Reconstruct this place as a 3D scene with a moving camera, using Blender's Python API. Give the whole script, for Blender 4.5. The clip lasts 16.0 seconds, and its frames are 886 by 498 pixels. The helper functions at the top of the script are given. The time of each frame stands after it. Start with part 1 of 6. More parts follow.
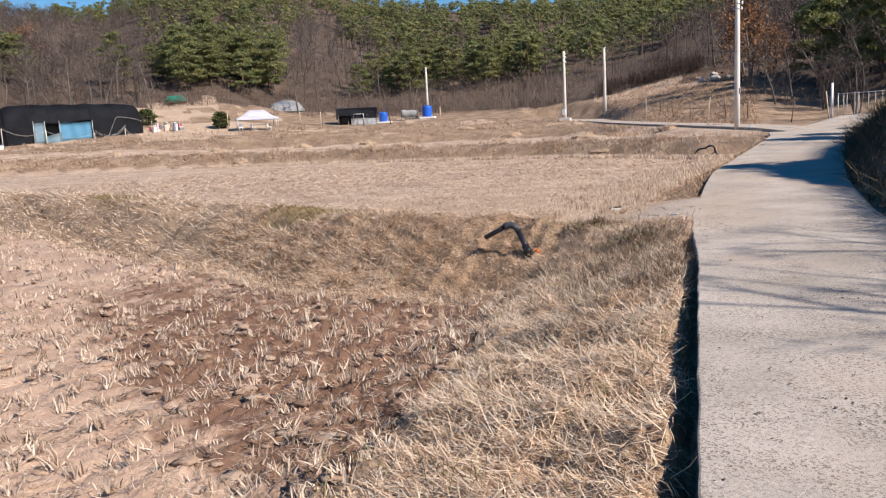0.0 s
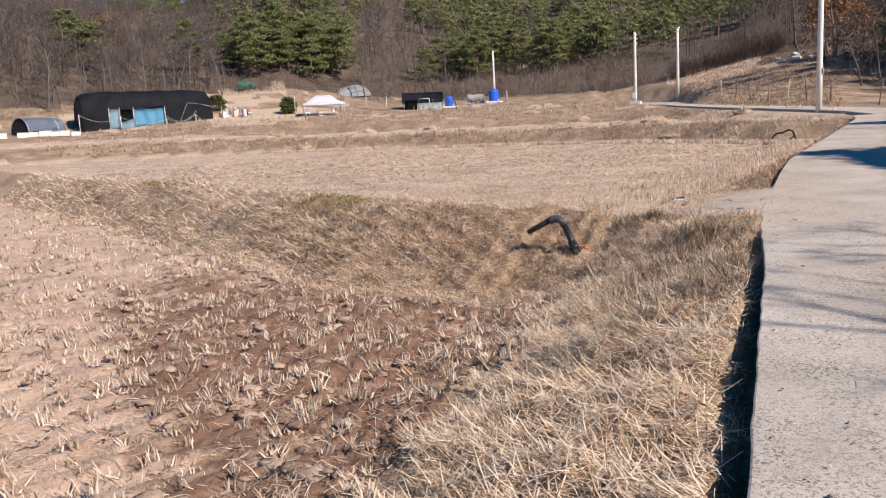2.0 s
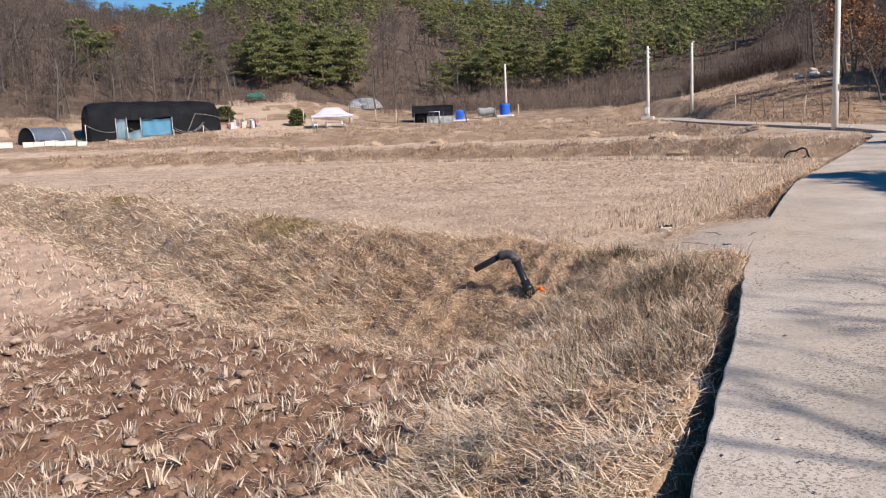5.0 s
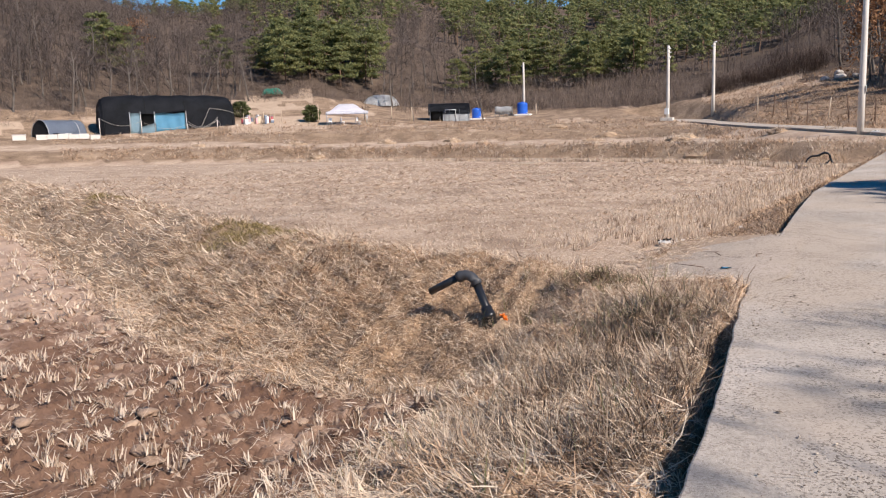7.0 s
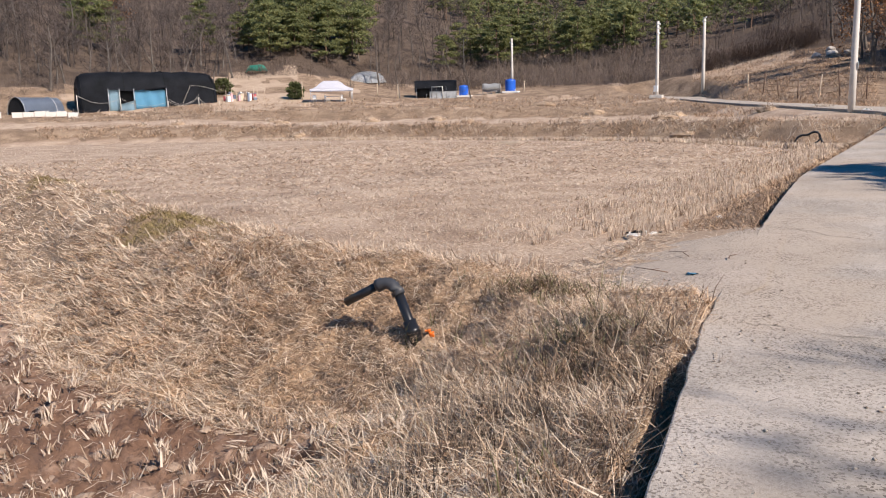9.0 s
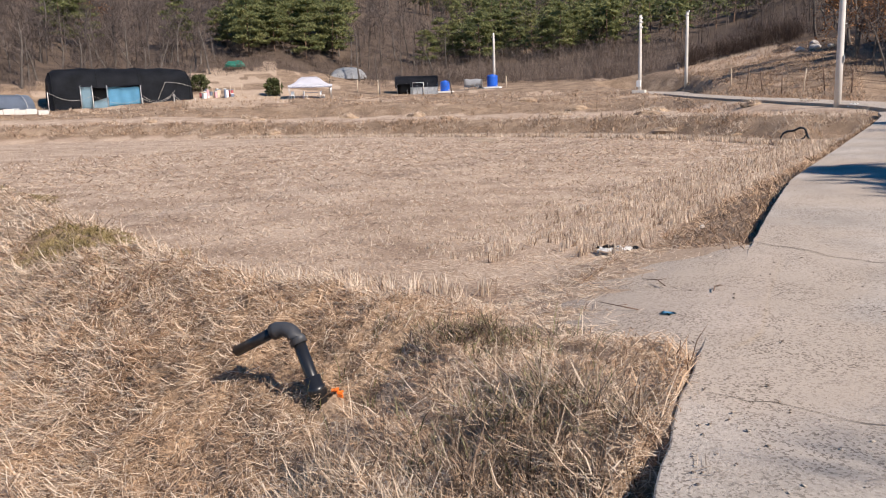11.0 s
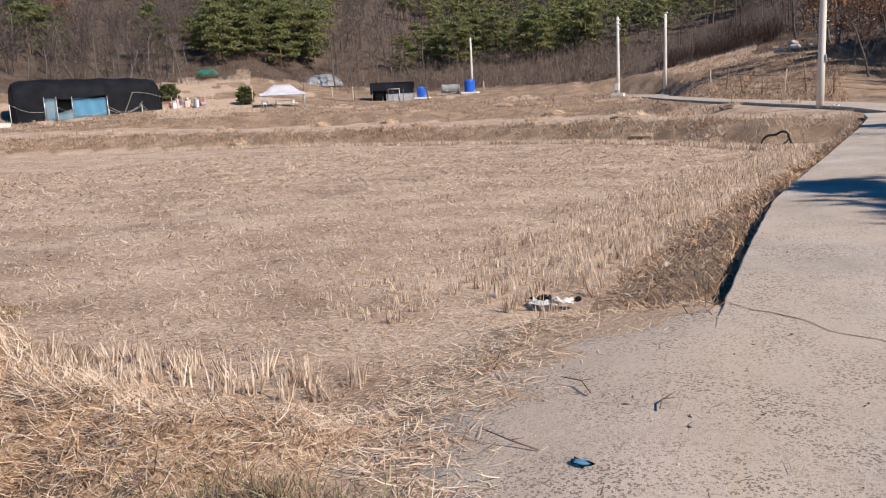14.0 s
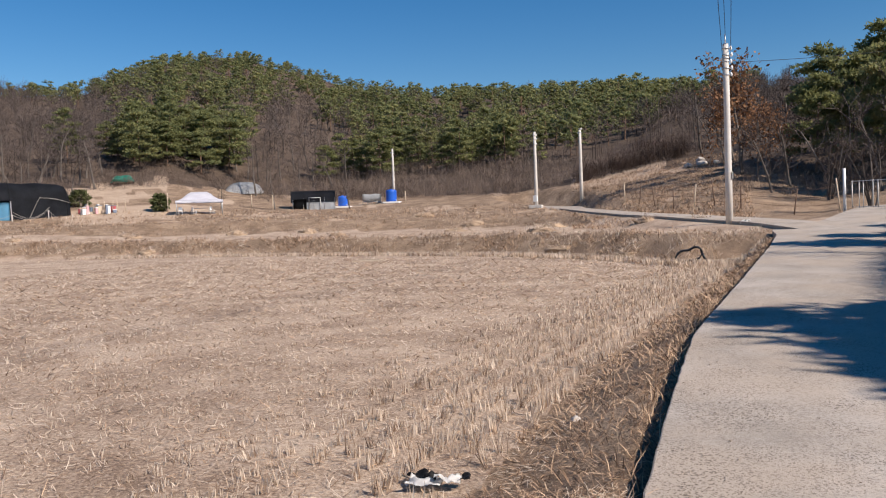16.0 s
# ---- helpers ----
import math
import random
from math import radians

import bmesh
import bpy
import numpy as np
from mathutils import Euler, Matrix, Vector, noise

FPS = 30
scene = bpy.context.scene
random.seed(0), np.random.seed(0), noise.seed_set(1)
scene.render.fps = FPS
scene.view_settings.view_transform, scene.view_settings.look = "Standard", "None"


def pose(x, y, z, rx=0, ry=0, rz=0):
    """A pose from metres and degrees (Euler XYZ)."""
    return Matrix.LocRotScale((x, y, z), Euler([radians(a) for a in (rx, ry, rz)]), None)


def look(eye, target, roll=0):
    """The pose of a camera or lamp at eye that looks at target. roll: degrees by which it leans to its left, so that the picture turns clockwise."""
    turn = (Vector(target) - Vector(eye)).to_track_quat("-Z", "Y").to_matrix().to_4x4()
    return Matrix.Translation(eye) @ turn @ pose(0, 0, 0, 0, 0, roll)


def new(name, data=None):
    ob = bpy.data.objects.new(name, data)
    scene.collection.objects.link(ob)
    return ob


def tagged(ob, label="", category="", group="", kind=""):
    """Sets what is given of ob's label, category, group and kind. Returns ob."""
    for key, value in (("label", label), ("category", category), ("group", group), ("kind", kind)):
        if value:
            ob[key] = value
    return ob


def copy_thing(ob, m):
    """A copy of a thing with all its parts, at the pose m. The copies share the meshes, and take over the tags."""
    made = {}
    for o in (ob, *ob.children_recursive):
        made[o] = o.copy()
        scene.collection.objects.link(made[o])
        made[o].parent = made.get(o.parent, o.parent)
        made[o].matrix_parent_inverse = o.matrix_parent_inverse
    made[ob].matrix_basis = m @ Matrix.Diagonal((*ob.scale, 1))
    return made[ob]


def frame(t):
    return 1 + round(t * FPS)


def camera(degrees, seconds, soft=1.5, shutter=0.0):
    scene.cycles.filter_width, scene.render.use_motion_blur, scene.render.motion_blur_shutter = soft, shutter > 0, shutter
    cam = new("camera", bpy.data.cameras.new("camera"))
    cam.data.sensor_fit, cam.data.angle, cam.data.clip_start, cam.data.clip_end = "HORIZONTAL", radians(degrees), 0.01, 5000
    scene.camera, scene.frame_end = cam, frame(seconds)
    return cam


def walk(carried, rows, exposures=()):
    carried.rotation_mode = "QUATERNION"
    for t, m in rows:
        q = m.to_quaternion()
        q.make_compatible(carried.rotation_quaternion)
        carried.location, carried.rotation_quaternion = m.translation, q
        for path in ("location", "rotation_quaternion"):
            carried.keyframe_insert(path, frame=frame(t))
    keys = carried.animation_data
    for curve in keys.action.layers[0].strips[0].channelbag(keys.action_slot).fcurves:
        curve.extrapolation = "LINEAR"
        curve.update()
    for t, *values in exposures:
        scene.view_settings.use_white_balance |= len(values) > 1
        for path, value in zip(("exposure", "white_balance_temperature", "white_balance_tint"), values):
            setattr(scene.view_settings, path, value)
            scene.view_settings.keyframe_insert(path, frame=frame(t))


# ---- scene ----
cam = camera(58.7, 16.0, soft=1.15)
PATH = [
    (0, (1.815, -0.327, 1.363), (0.909, 1.433, 1.08), -2.8),
    (0.5, (1.828, -0.114, 1.345), (0.846, 1.602, 1.047), -3.0),
    (1, (1.864, 0.136, 1.362), (0.817, 1.813, 1.061), -2.6),
    (1.5, (1.783, 0.436, 1.343), (0.718, 2.101, 1.037), -2.2),
    (2, (1.737, 0.719, 1.346), (0.682, 2.389, 1.034), -3.0),
    (2.5, (1.795, 1.008, 1.367), (0.729, 2.669, 1.042), -3.3),
    (3, (1.784, 1.309, 1.351), (0.708, 2.962, 1.024), -3.2),
    (3.5, (1.71, 1.661, 1.372), (0.634, 3.317, 1.056), -2.9),
    (4, (1.746, 1.942, 1.351), (0.685, 3.612, 1.063), -3.0),
    (6.5, (1.599, 3.733, 1.374), (0.462, 5.355, 1.096), -1.5),
    (7, (1.575, 4.072, 1.36), (0.445, 5.698, 1.079), -1.6),
    (7.5, (1.569, 4.401, 1.377), (0.443, 6.028, 1.084), -1.2),
    (8, (1.442, 4.762, 1.372), (0.31, 6.382, 1.067), -0.7),
    (8.5, (1.395, 5.074, 1.361), (0.271, 6.696, 1.038), -1.6),
    (9, (1.409, 5.42, 1.385), (0.3, 7.05, 1.048), -1.6),
    (11.5, (0.978, 7.197, 1.413), (-0.092, 8.85, 1.06), -2.1),
    (12, (0.939, 7.585, 1.438), (-0.123, 9.241, 1.074), -2.4),
    (12.5, (0.812, 8.003, 1.433), (-0.243, 9.662, 1.065), -2.7),
    (13, (0.736, 8.337, 1.449), (-0.306, 10.006, 1.087), -3.3),
    (13.5, (0.748, 8.699, 1.47), (-0.3, 10.366, 1.12), -3.1),
    (14, (0.67, 9.079, 1.455), (-0.38, 10.748, 1.119), -2.7),
    (14.5, (0.595, 9.437, 1.492), (-0.42, 11.132, 1.18), -3.3),
    (15, (0.595, 9.81, 1.533), (-0.39, 11.525, 1.236), -3.4),
    (15.5, (0.513, 10.153, 1.557), (-0.459, 11.892, 1.381), -2.6),
    (16, (0.402, 10.488, 1.619), (-0.486, 12.278, 1.544), -2.1),
]
walk(cam, [(t, look(eye, target, roll)) for t, eye, target, roll in PATH], [(0, 0.63, 6500, 15), (3, 0.62, 6500, 15), (8, 0.55, 6500, 15), (12, 0.51, 6500, 15), (16, 0.40, 6500, 15)])

# ---- world, sun, exposure ----
SUN_ELEVATION, SUN_AZIMUTH = radians(40), math.atan2(0.98, -0.16)
world = bpy.data.worlds.new("sky")
scene.world = world
world.use_nodes = True
wn = world.node_tree
sky = wn.nodes.new("ShaderNodeTexSky")
sky.sky_type, sky.sun_disc = "NISHITA", False
sky.sun_elevation, sky.sun_rotation = SUN_ELEVATION, SUN_AZIMUTH
sky.altitude, sky.air_density, sky.dust_density, sky.ozone_density = 300, 1.0, 0.0, 2.5
deep = wn.nodes.new("ShaderNodeHueSaturation")
deep.inputs["Saturation"].default_value, deep.inputs["Value"].default_value = 1.40, 1.0
wn.links.new(sky.outputs[0], deep.inputs["Color"])
wn.links.new(deep.outputs[0], wn.nodes["Background"].inputs[0])
wn.nodes["Background"].inputs[1].default_value = 0.075
sun = new("sun", bpy.data.lights.new("sun", "SUN"))
sun.data.energy, sun.data.angle, sun.data.color = 4.7, radians(0.55), (1.0, 0.915, 0.79)
to_sun = Vector((math.sin(SUN_AZIMUTH) * math.cos(SUN_ELEVATION), math.cos(SUN_AZIMUTH) * math.cos(SUN_ELEVATION), math.sin(SUN_ELEVATION)))
sun.matrix_world = look(to_sun * 100, (0, 0, 0))

# ---- materials ----
def mat(name, colours, scale=4.0, rough=0.9, bump=0.0, bump_scale=40.0, metal=0.0, fine=None, island=0.0, seed=0.0, spec=0.3, alpha=None):
    """A noise material: colours are (position, (r, g, b)) stops over a coarse noise mixed with a fine one."""
    m = bpy.data.materials.new(name)
    m.use_nodes = True
    t = m.node_tree
    b = t.nodes["Principled BSDF"]
    b.inputs["Roughness"].default_value, b.inputs["Metallic"].default_value = rough, metal
    b.inputs["Specular IOR Level"].default_value = spec
    co = t.nodes.new("ShaderNodeTexCoord")
    mp = t.nodes.new("ShaderNodeMapping")
    mp.inputs["Location"].default_value = (seed * 3.7, seed * 1.3, seed * 2.1)
    geo = t.nodes.new("ShaderNodeNewGeometry")
    t.links.new(geo.outputs["Position"], mp.inputs["Vector"])
    n1, n2 = t.nodes.new("ShaderNodeTexNoise"), t.nodes.new("ShaderNodeTexNoise")
    n1.inputs["Scale"].default_value, n1.inputs["Detail"].default_value = scale, 6
    n2.inputs["Scale"].default_value, n2.inputs["Detail"].default_value = fine or scale * 14, 5
    n2.inputs["Roughness"].default_value = 0.7
    for n in (n1, n2):
        t.links.new(mp.outputs[0], n.inputs["Vector"])
    mix = t.nodes.new("ShaderNodeMath")
    mix.operation = "MULTIPLY_ADD"
    t.links.new(n1.outputs["Fac"], mix.inputs[0])
    mix.inputs[1].default_value = 0.55
    half = t.nodes.new("ShaderNodeMath")
    half.operation = "MULTIPLY"
    t.links.new(n2.outputs["Fac"], half.inputs[0])
    half.inputs[1].default_value = 0.45
    t.links.new(half.outputs[0], mix.inputs[2])
    fac = mix.outputs[0]
    if island:
        ad = t.nodes.new("ShaderNodeMath")
        ad.operation = "MULTIPLY_ADD"
        t.links.new(geo.outputs["Random Per Island"], ad.inputs[0])
        ad.inputs[1].default_value = island
        sub = t.nodes.new("ShaderNodeMath")
        sub.operation = "SUBTRACT"
        t.links.new(fac, sub.inputs[0])
        sub.inputs[1].default_value = island / 2
        t.links.new(sub.outputs[0], ad.inputs[2])
        fac = ad.outputs[0]
    ramp = t.nodes.new("ShaderNodeValToRGB")
    el = ramp.color_ramp.elements
    while len(el) < len(colours):
        el.new(0.5)
    for e, (p, c) in zip(el, colours):
        e.position, e.color = p, (*c, 1)
    t.links.new(fac, ramp.inputs[0])
    t.links.new(ramp.outputs[0], b.inputs["Base Color"])
    if bump:
        n3 = t.nodes.new("ShaderNodeTexNoise")
        n3.inputs["Scale"].default_value, n3.inputs["Detail"].default_value, n3.inputs["Roughness"].default_value = bump_scale, 8, 0.66
        t.links.new(mp.outputs[0], n3.inputs["Vector"])
        bp = t.nodes.new("ShaderNodeBump")
        bp.inputs["Strength"].default_value, bp.inputs["Distance"].default_value = min(1.0, bump), 0.03 if bump_scale > 8 else 0.15
        t.links.new(n3.outputs["Fac"], bp.inputs["Height"])
        t.links.new(bp.outputs[0], b.inputs["Normal"])
    return m


def tree_of(m):
    return m.node_tree, m.node_tree.nodes["Principled BSDF"]


def damp_soil():
    """Ploughed clay: pale where it dried, dark brown in patches where it is still damp."""
    m = mat("ploughed_clay", [(0.30, (0.25, 0.165, 0.115)), (0.46, (0.43, 0.30, 0.22)), (0.66, (0.56, 0.41, 0.305))], 1.6, bump=1.0, bump_scale=17, fine=24)
    t, b = tree_of(m)
    ramp = next(n for n in t.nodes if n.type == "VALTORGB")
    at = t.nodes.new("ShaderNodeAttribute")
    at.attribute_name = "damp"
    nz = t.nodes.new("ShaderNodeTexNoise")
    nz.inputs["Scale"].default_value, nz.inputs["Detail"].default_value, nz.inputs["Roughness"].default_value = 1.5, 8, 0.72
    geo = next(n for n in t.nodes if n.type == "NEW_GEOMETRY")
    t.links.new(geo.outputs["Position"], nz.inputs["Vector"])
    ad = t.nodes.new("ShaderNodeMath")
    ad.operation = "MULTIPLY_ADD"
    t.links.new(at.outputs["Fac"], ad.inputs[0])
    ad.inputs[1].default_value = 0.40
    t.links.new(nz.outputs["Fac"], ad.inputs[2])
    edge = t.nodes.new("ShaderNodeMapRange")
    edge.inputs["From Min"].default_value, edge.inputs["From Max"].default_value = 0.70, 0.84
    t.links.new(ad.outputs[0], edge.inputs["Value"])
    mx = t.nodes.new("ShaderNodeMix")
    mx.data_type, mx.blend_type = "RGBA", "MULTIPLY"
    t.links.new(edge.outputs["Result"], mx.inputs["Factor"])
    t.links.new(ramp.outputs[0], mx.inputs["A"])
    mx.inputs["B"].default_value = (0.42, 0.34, 0.30, 1)
    t.links.new(mx.outputs["Result"], b.inputs["Base Color"])
    return m


def speckled(name, stops, dust, specks=0.62):
    """Worn concrete with its aggregate showing as dark and pale specks, and blotches of dust."""
    m = mat(name, stops, 0.9, rough=0.88, bump=0.4, bump_scale=90, fine=30)
    t, b = tree_of(m)
    ramp = next(n for n in t.nodes if n.type == "VALTORGB")
    geo = next(n for n in t.nodes if n.type == "NEW_GEOMETRY")
    vo = t.nodes.new("ShaderNodeTexVoronoi")
    vo.inputs["Scale"].default_value = 96
    t.links.new(geo.outputs["Position"], vo.inputs["Vector"])
    sp = t.nodes.new("ShaderNodeValToRGB")
    sp.color_ramp.elements[0].position, sp.color_ramp.elements[0].color = 0.17, (0.30, 0.275, 0.25, 1)
    sp.color_ramp.elements[1].position, sp.color_ramp.elements[1].color = 0.30, (1.04, 1.04, 1.04, 1)
    bw = t.nodes.new("ShaderNodeSeparateColor")
    t.links.new(vo.outputs["Color"], bw.inputs[0])
    t.links.new(bw.outputs[0], sp.inputs[0])
    mx = t.nodes.new("ShaderNodeMix")
    mx.data_type, mx.blend_type = "RGBA", "MULTIPLY"
    pz, pm = t.nodes.new("ShaderNodeTexNoise"), t.nodes.new("ShaderNodeMapRange")
    pz.inputs["Scale"].default_value, pz.inputs["Detail"].default_value = 1.9, 5
    t.links.new(geo.outputs["Position"], pz.inputs["Vector"])
    pm.inputs["From Min"].default_value, pm.inputs["From Max"].default_value = 0.36, 0.64
    pm.inputs["To Min"].default_value, pm.inputs["To Max"].default_value = specks * 0.35, min(1.0, specks * 1.45)
    t.links.new(pz.outputs["Fac"], pm.inputs["Value"])
    t.links.new(pm.outputs["Result"], mx.inputs["Factor"])
    t.links.new(sp.outputs[0], mx.inputs["B"])
    nz = t.nodes.new("ShaderNodeTexNoise")
    nz.inputs["Scale"].default_value, nz.inputs["Detail"].default_value = 0.7, 7
    t.links.new(geo.outputs["Position"], nz.inputs["Vector"])
    edge = t.nodes.new("ShaderNodeMapRange")
    edge.inputs["From Min"].default_value, edge.inputs["From Max"].default_value = 0.62 - dust, 0.80 - dust
    at = t.nodes.new("ShaderNodeAttribute")
    at.attribute_name = "dust"
    ad = t.nodes.new("ShaderNodeMath")
    ad.operation = "MULTIPLY_ADD"
    t.links.new(at.outputs["Fac"], ad.inputs[0])
    ad.inputs[1].default_value = 0.42
    t.links.new(nz.outputs["Fac"], ad.inputs[2])
    t.links.new(ad.outputs[0], edge.inputs["Value"])
    dm = t.nodes.new("ShaderNodeMix")
    dm.data_type = "RGBA"
    edge.inputs["To Max"].default_value = 0.74
    t.links.new(edge.outputs["Result"], dm.inputs["Factor"])
    t.links.new(ramp.outputs[0], dm.inputs["A"])
    dm.inputs["B"].default_value = (0.46, 0.38, 0.305, 1)
    t.links.new(dm.outputs["Result"], mx.inputs["A"])
    t.links.new(mx.outputs["Result"], b.inputs["Base Color"])
    return m


def thin(m, share):
    """Lets light through leaves and straw: part of the surface scatters it onwards."""
    t, b = tree_of(m)
    out = t.nodes["Material Output"]
    tl, mx = t.nodes.new("ShaderNodeBsdfTranslucent"), t.nodes.new("ShaderNodeMixShader")
    mx.inputs[0].default_value = share
    t.links.new(b.inputs["Base Color"].links[0].from_socket, tl.inputs["Color"])
    t.links.new(b.outputs[0], mx.inputs[1])
    t.links.new(tl.outputs[0], mx.inputs[2])
    t.links.new(mx.outputs[0], out.inputs["Surface"])
    return m


def ground_material():
    """One earth for the whole sheet: clay, straw, turf, weeds, yard and leaf litter, each where the sheet's attributes say, with ragged borders."""
    m = damp_soil()
    t, b = tree_of(m)
    geo = next(n for n in t.nodes if n.type == "NEW_GEOMETRY")
    big, small, rag = (t.nodes.new("ShaderNodeTexNoise") for _ in range(3))
    for n, s, d in ((big, 0.55, 6), (small, 34.0, 6), (rag, 1.1, 8)):
        n.inputs["Scale"].default_value, n.inputs["Detail"].default_value, n.inputs["Roughness"].default_value = s, d, 0.65
        t.links.new(geo.outputs["Position"], n.inputs["Vector"])
    mixn = t.nodes.new("ShaderNodeMath")
    mixn.operation = "MULTIPLY_ADD"
    t.links.new(big.outputs["Fac"], mixn.inputs[0])
    mixn.inputs[1].default_value = 0.38
    half = t.nodes.new("ShaderNodeMath")
    half.operation = "MULTIPLY"
    half.inputs[1].default_value = 0.62
    t.links.new(small.outputs["Fac"], half.inputs[0])
    t.links.new(half.outputs[0], mixn.inputs[2])
    colour = b.inputs["Base Color"].links[0].from_socket
    for name, stops in (
            ("straw", [(0.40, (0.21, 0.142, 0.098)), (0.49, (0.39, 0.285, 0.205)), (0.58, (0.55, 0.43, 0.325))]),
            ("turf", [(0.38, (0.14, 0.09, 0.056)), (0.5, (0.33, 0.23, 0.15)), (0.62, (0.52, 0.38, 0.26))]),
            ("weeds", [(0.40, (0.11, 0.07, 0.045)), (0.5, (0.25, 0.172, 0.113)), (0.60, (0.43, 0.315, 0.215))]),
            ("yard", [(0.36, (0.30, 0.215, 0.15)), (0.5, (0.43, 0.32, 0.23)), (0.64, (0.54, 0.42, 0.31))]),
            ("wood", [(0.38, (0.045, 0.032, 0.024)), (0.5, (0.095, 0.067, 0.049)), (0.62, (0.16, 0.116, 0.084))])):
        at = t.nodes.new("ShaderNodeAttribute")
        at.attribute_name = name
        ramp = t.nodes.new("ShaderNodeValToRGB")
        el = ramp.color_ramp.elements
        el.new(0.5)
        for e, (p, c) in zip(el, stops):
            e.position, e.color = p, (*c, 1)
        t.links.new(mixn.outputs[0], ramp.inputs[0])
        ad = t.nodes.new("ShaderNodeMath")
        ad.operation = "MULTIPLY_ADD"
        t.links.new(rag.outputs["Fac"], ad.inputs[0])
        ad.inputs[1].default_value = 0.9
        t.links.new(at.outputs["Fac"], ad.inputs[2])
        edge = t.nodes.new("ShaderNodeMapRange")
        edge.inputs["From Min"].default_value, edge.inputs["From Max"].default_value = 0.80, 1.10
        t.links.new(ad.outputs[0], edge.inputs["Value"])
        mx = t.nodes.new("ShaderNodeMix")
        mx.data_type = "RGBA"
        t.links.new(edge.outputs["Result"], mx.inputs["Factor"])
        t.links.new(colour, mx.inputs["A"])
        t.links.new(ramp.outputs[0], mx.inputs["B"])
        colour = mx.outputs["Result"]
    t.links.new(colour, b.inputs["Base Color"])
    return m


GROUND = ground_material()
CONCRETE = speckled("rough_concrete", [(0.32, (0.27, 0.238, 0.2)), (0.5, (0.43, 0.378, 0.327)), (0.66, (0.57, 0.505, 0.443))], 0.07)
CONCRETE_DUSTY = speckled("dusty_concrete", [(0.30, (0.32, 0.262, 0.212)), (0.5, (0.47, 0.39, 0.32)), (0.68, (0.59, 0.50, 0.42))], 0.30, 0.6)
STRAW = mat("bleached_straw", [(0.20, (0.26, 0.175, 0.115)), (0.42, (0.62, 0.485, 0.365)), (0.72, (0.82, 0.70, 0.57))], 0.9, rough=0.75, island=0.7, fine=9)
HAY = mat("matted_dry_grass", [(0.20, (0.35, 0.235, 0.15)), (0.40, (0.77, 0.60, 0.445)), (0.68, (0.90, 0.77, 0.615))], 0.8, rough=0.8, island=0.75, fine=6)
WEED = mat("dead_brown_weed", [(0.22, (0.15, 0.09, 0.056)), (0.5, (0.385, 0.25, 0.158)), (0.78, (0.61, 0.43, 0.285))], 0.7, rough=0.85, island=0.8, fine=6)
GREY_WEED = mat("grey_dead_stalks", [(0.25, (0.17, 0.125, 0.09)), (0.5, (0.37, 0.285, 0.21)), (0.78, (0.58, 0.46, 0.35))], 0.9, rough=0.85, island=0.8, fine=8)
MOSS = mat("olive_brown_moss", [(0.25, (0.17, 0.125, 0.055)), (0.5, (0.29, 0.22, 0.095)), (0.78, (0.42, 0.33, 0.16))], 1.2, rough=0.9, island=0.7, fine=9)
GREEN_WEED = mat("faded_green_weed", [(0.25, (0.09, 0.09, 0.035)), (0.5, (0.20, 0.20, 0.09)), (0.78, (0.36, 0.33, 0.18))], 1.2, rough=0.9, island=0.7, fine=9)
CLOD = mat("clay_clod", [(0.28, (0.23, 0.15, 0.105)), (0.45, (0.40, 0.28, 0.20)), (0.68, (0.54, 0.40, 0.295))], 1.4, bump=0.9, bump_scale=55, island=0.35, fine=26)
# Brush colour taken nearly to black to carry the shade of the roadside bank.
SHADE_BRUSH = mat("shade_darkened_brush", [(0.25, (0.03, 0.028, 0.018)), (0.5, (0.07, 0.06, 0.04)), (0.78, (0.14, 0.115, 0.08))], 0.9, rough=0.9, island=0.7, fine=8)
GRIT = mat("leaf_crumbs_and_grit", [(0.2, (0.14, 0.105, 0.08)), (0.5, (0.28, 0.22, 0.17)), (0.8, (0.52, 0.44, 0.36))], 3.0, rough=0.9, island=0.9, fine=20)
CRACK = mat("dirt_in_crack", [(0.3, (0.10, 0.08, 0.06)), (0.5, (0.16, 0.13, 0.10)), (0.7, (0.24, 0.20, 0.16))], 9)
NEEDLES = mat("pine_needles", [(0.22, (0.11, 0.13, 0.06)), (0.42, (0.19, 0.212, 0.088)), (0.6, (0.27, 0.275, 0.115)), (0.8, (0.37, 0.335, 0.148))], 0.16, rough=0.7, island=0.35, fine=0.03)
PINE_BARK = mat("red_pine_bark", [(0.3, (0.08, 0.05, 0.035)), (0.5, (0.17, 0.105, 0.07)), (0.7, (0.27, 0.17, 0.115))], 1.2, bump=0.6, bump_scale=12, fine=14)
BARK = mat("grey_bark", [(0.3, (0.055, 0.044, 0.038)), (0.5, (0.11, 0.093, 0.080)), (0.7, (0.19, 0.164, 0.144))], 1.0, fine=9, island=0.35)
TWIGS = mat("grey_brown_twigs", [(0.25, (0.043, 0.033, 0.029)), (0.5, (0.086, 0.067, 0.059)), (0.75, (0.15, 0.12, 0.107))], 0.12, rough=0.9, island=0.5, fine=1.2)
DARK_BRUSH = mat("dark_reddish_brush", [(0.25, (0.030, 0.019, 0.015)), (0.5, (0.065, 0.043, 0.034)), (0.75, (0.12, 0.082, 0.064))], 0.4, rough=0.9, island=0.6, fine=3)
BROWN_STEMS = mat("dark_brown_stems", [(0.25, (0.06, 0.038, 0.026)), (0.5, (0.15, 0.10, 0.07)), (0.78, (0.32, 0.23, 0.16))], 0.9, rough=0.85, island=0.8, fine=8)
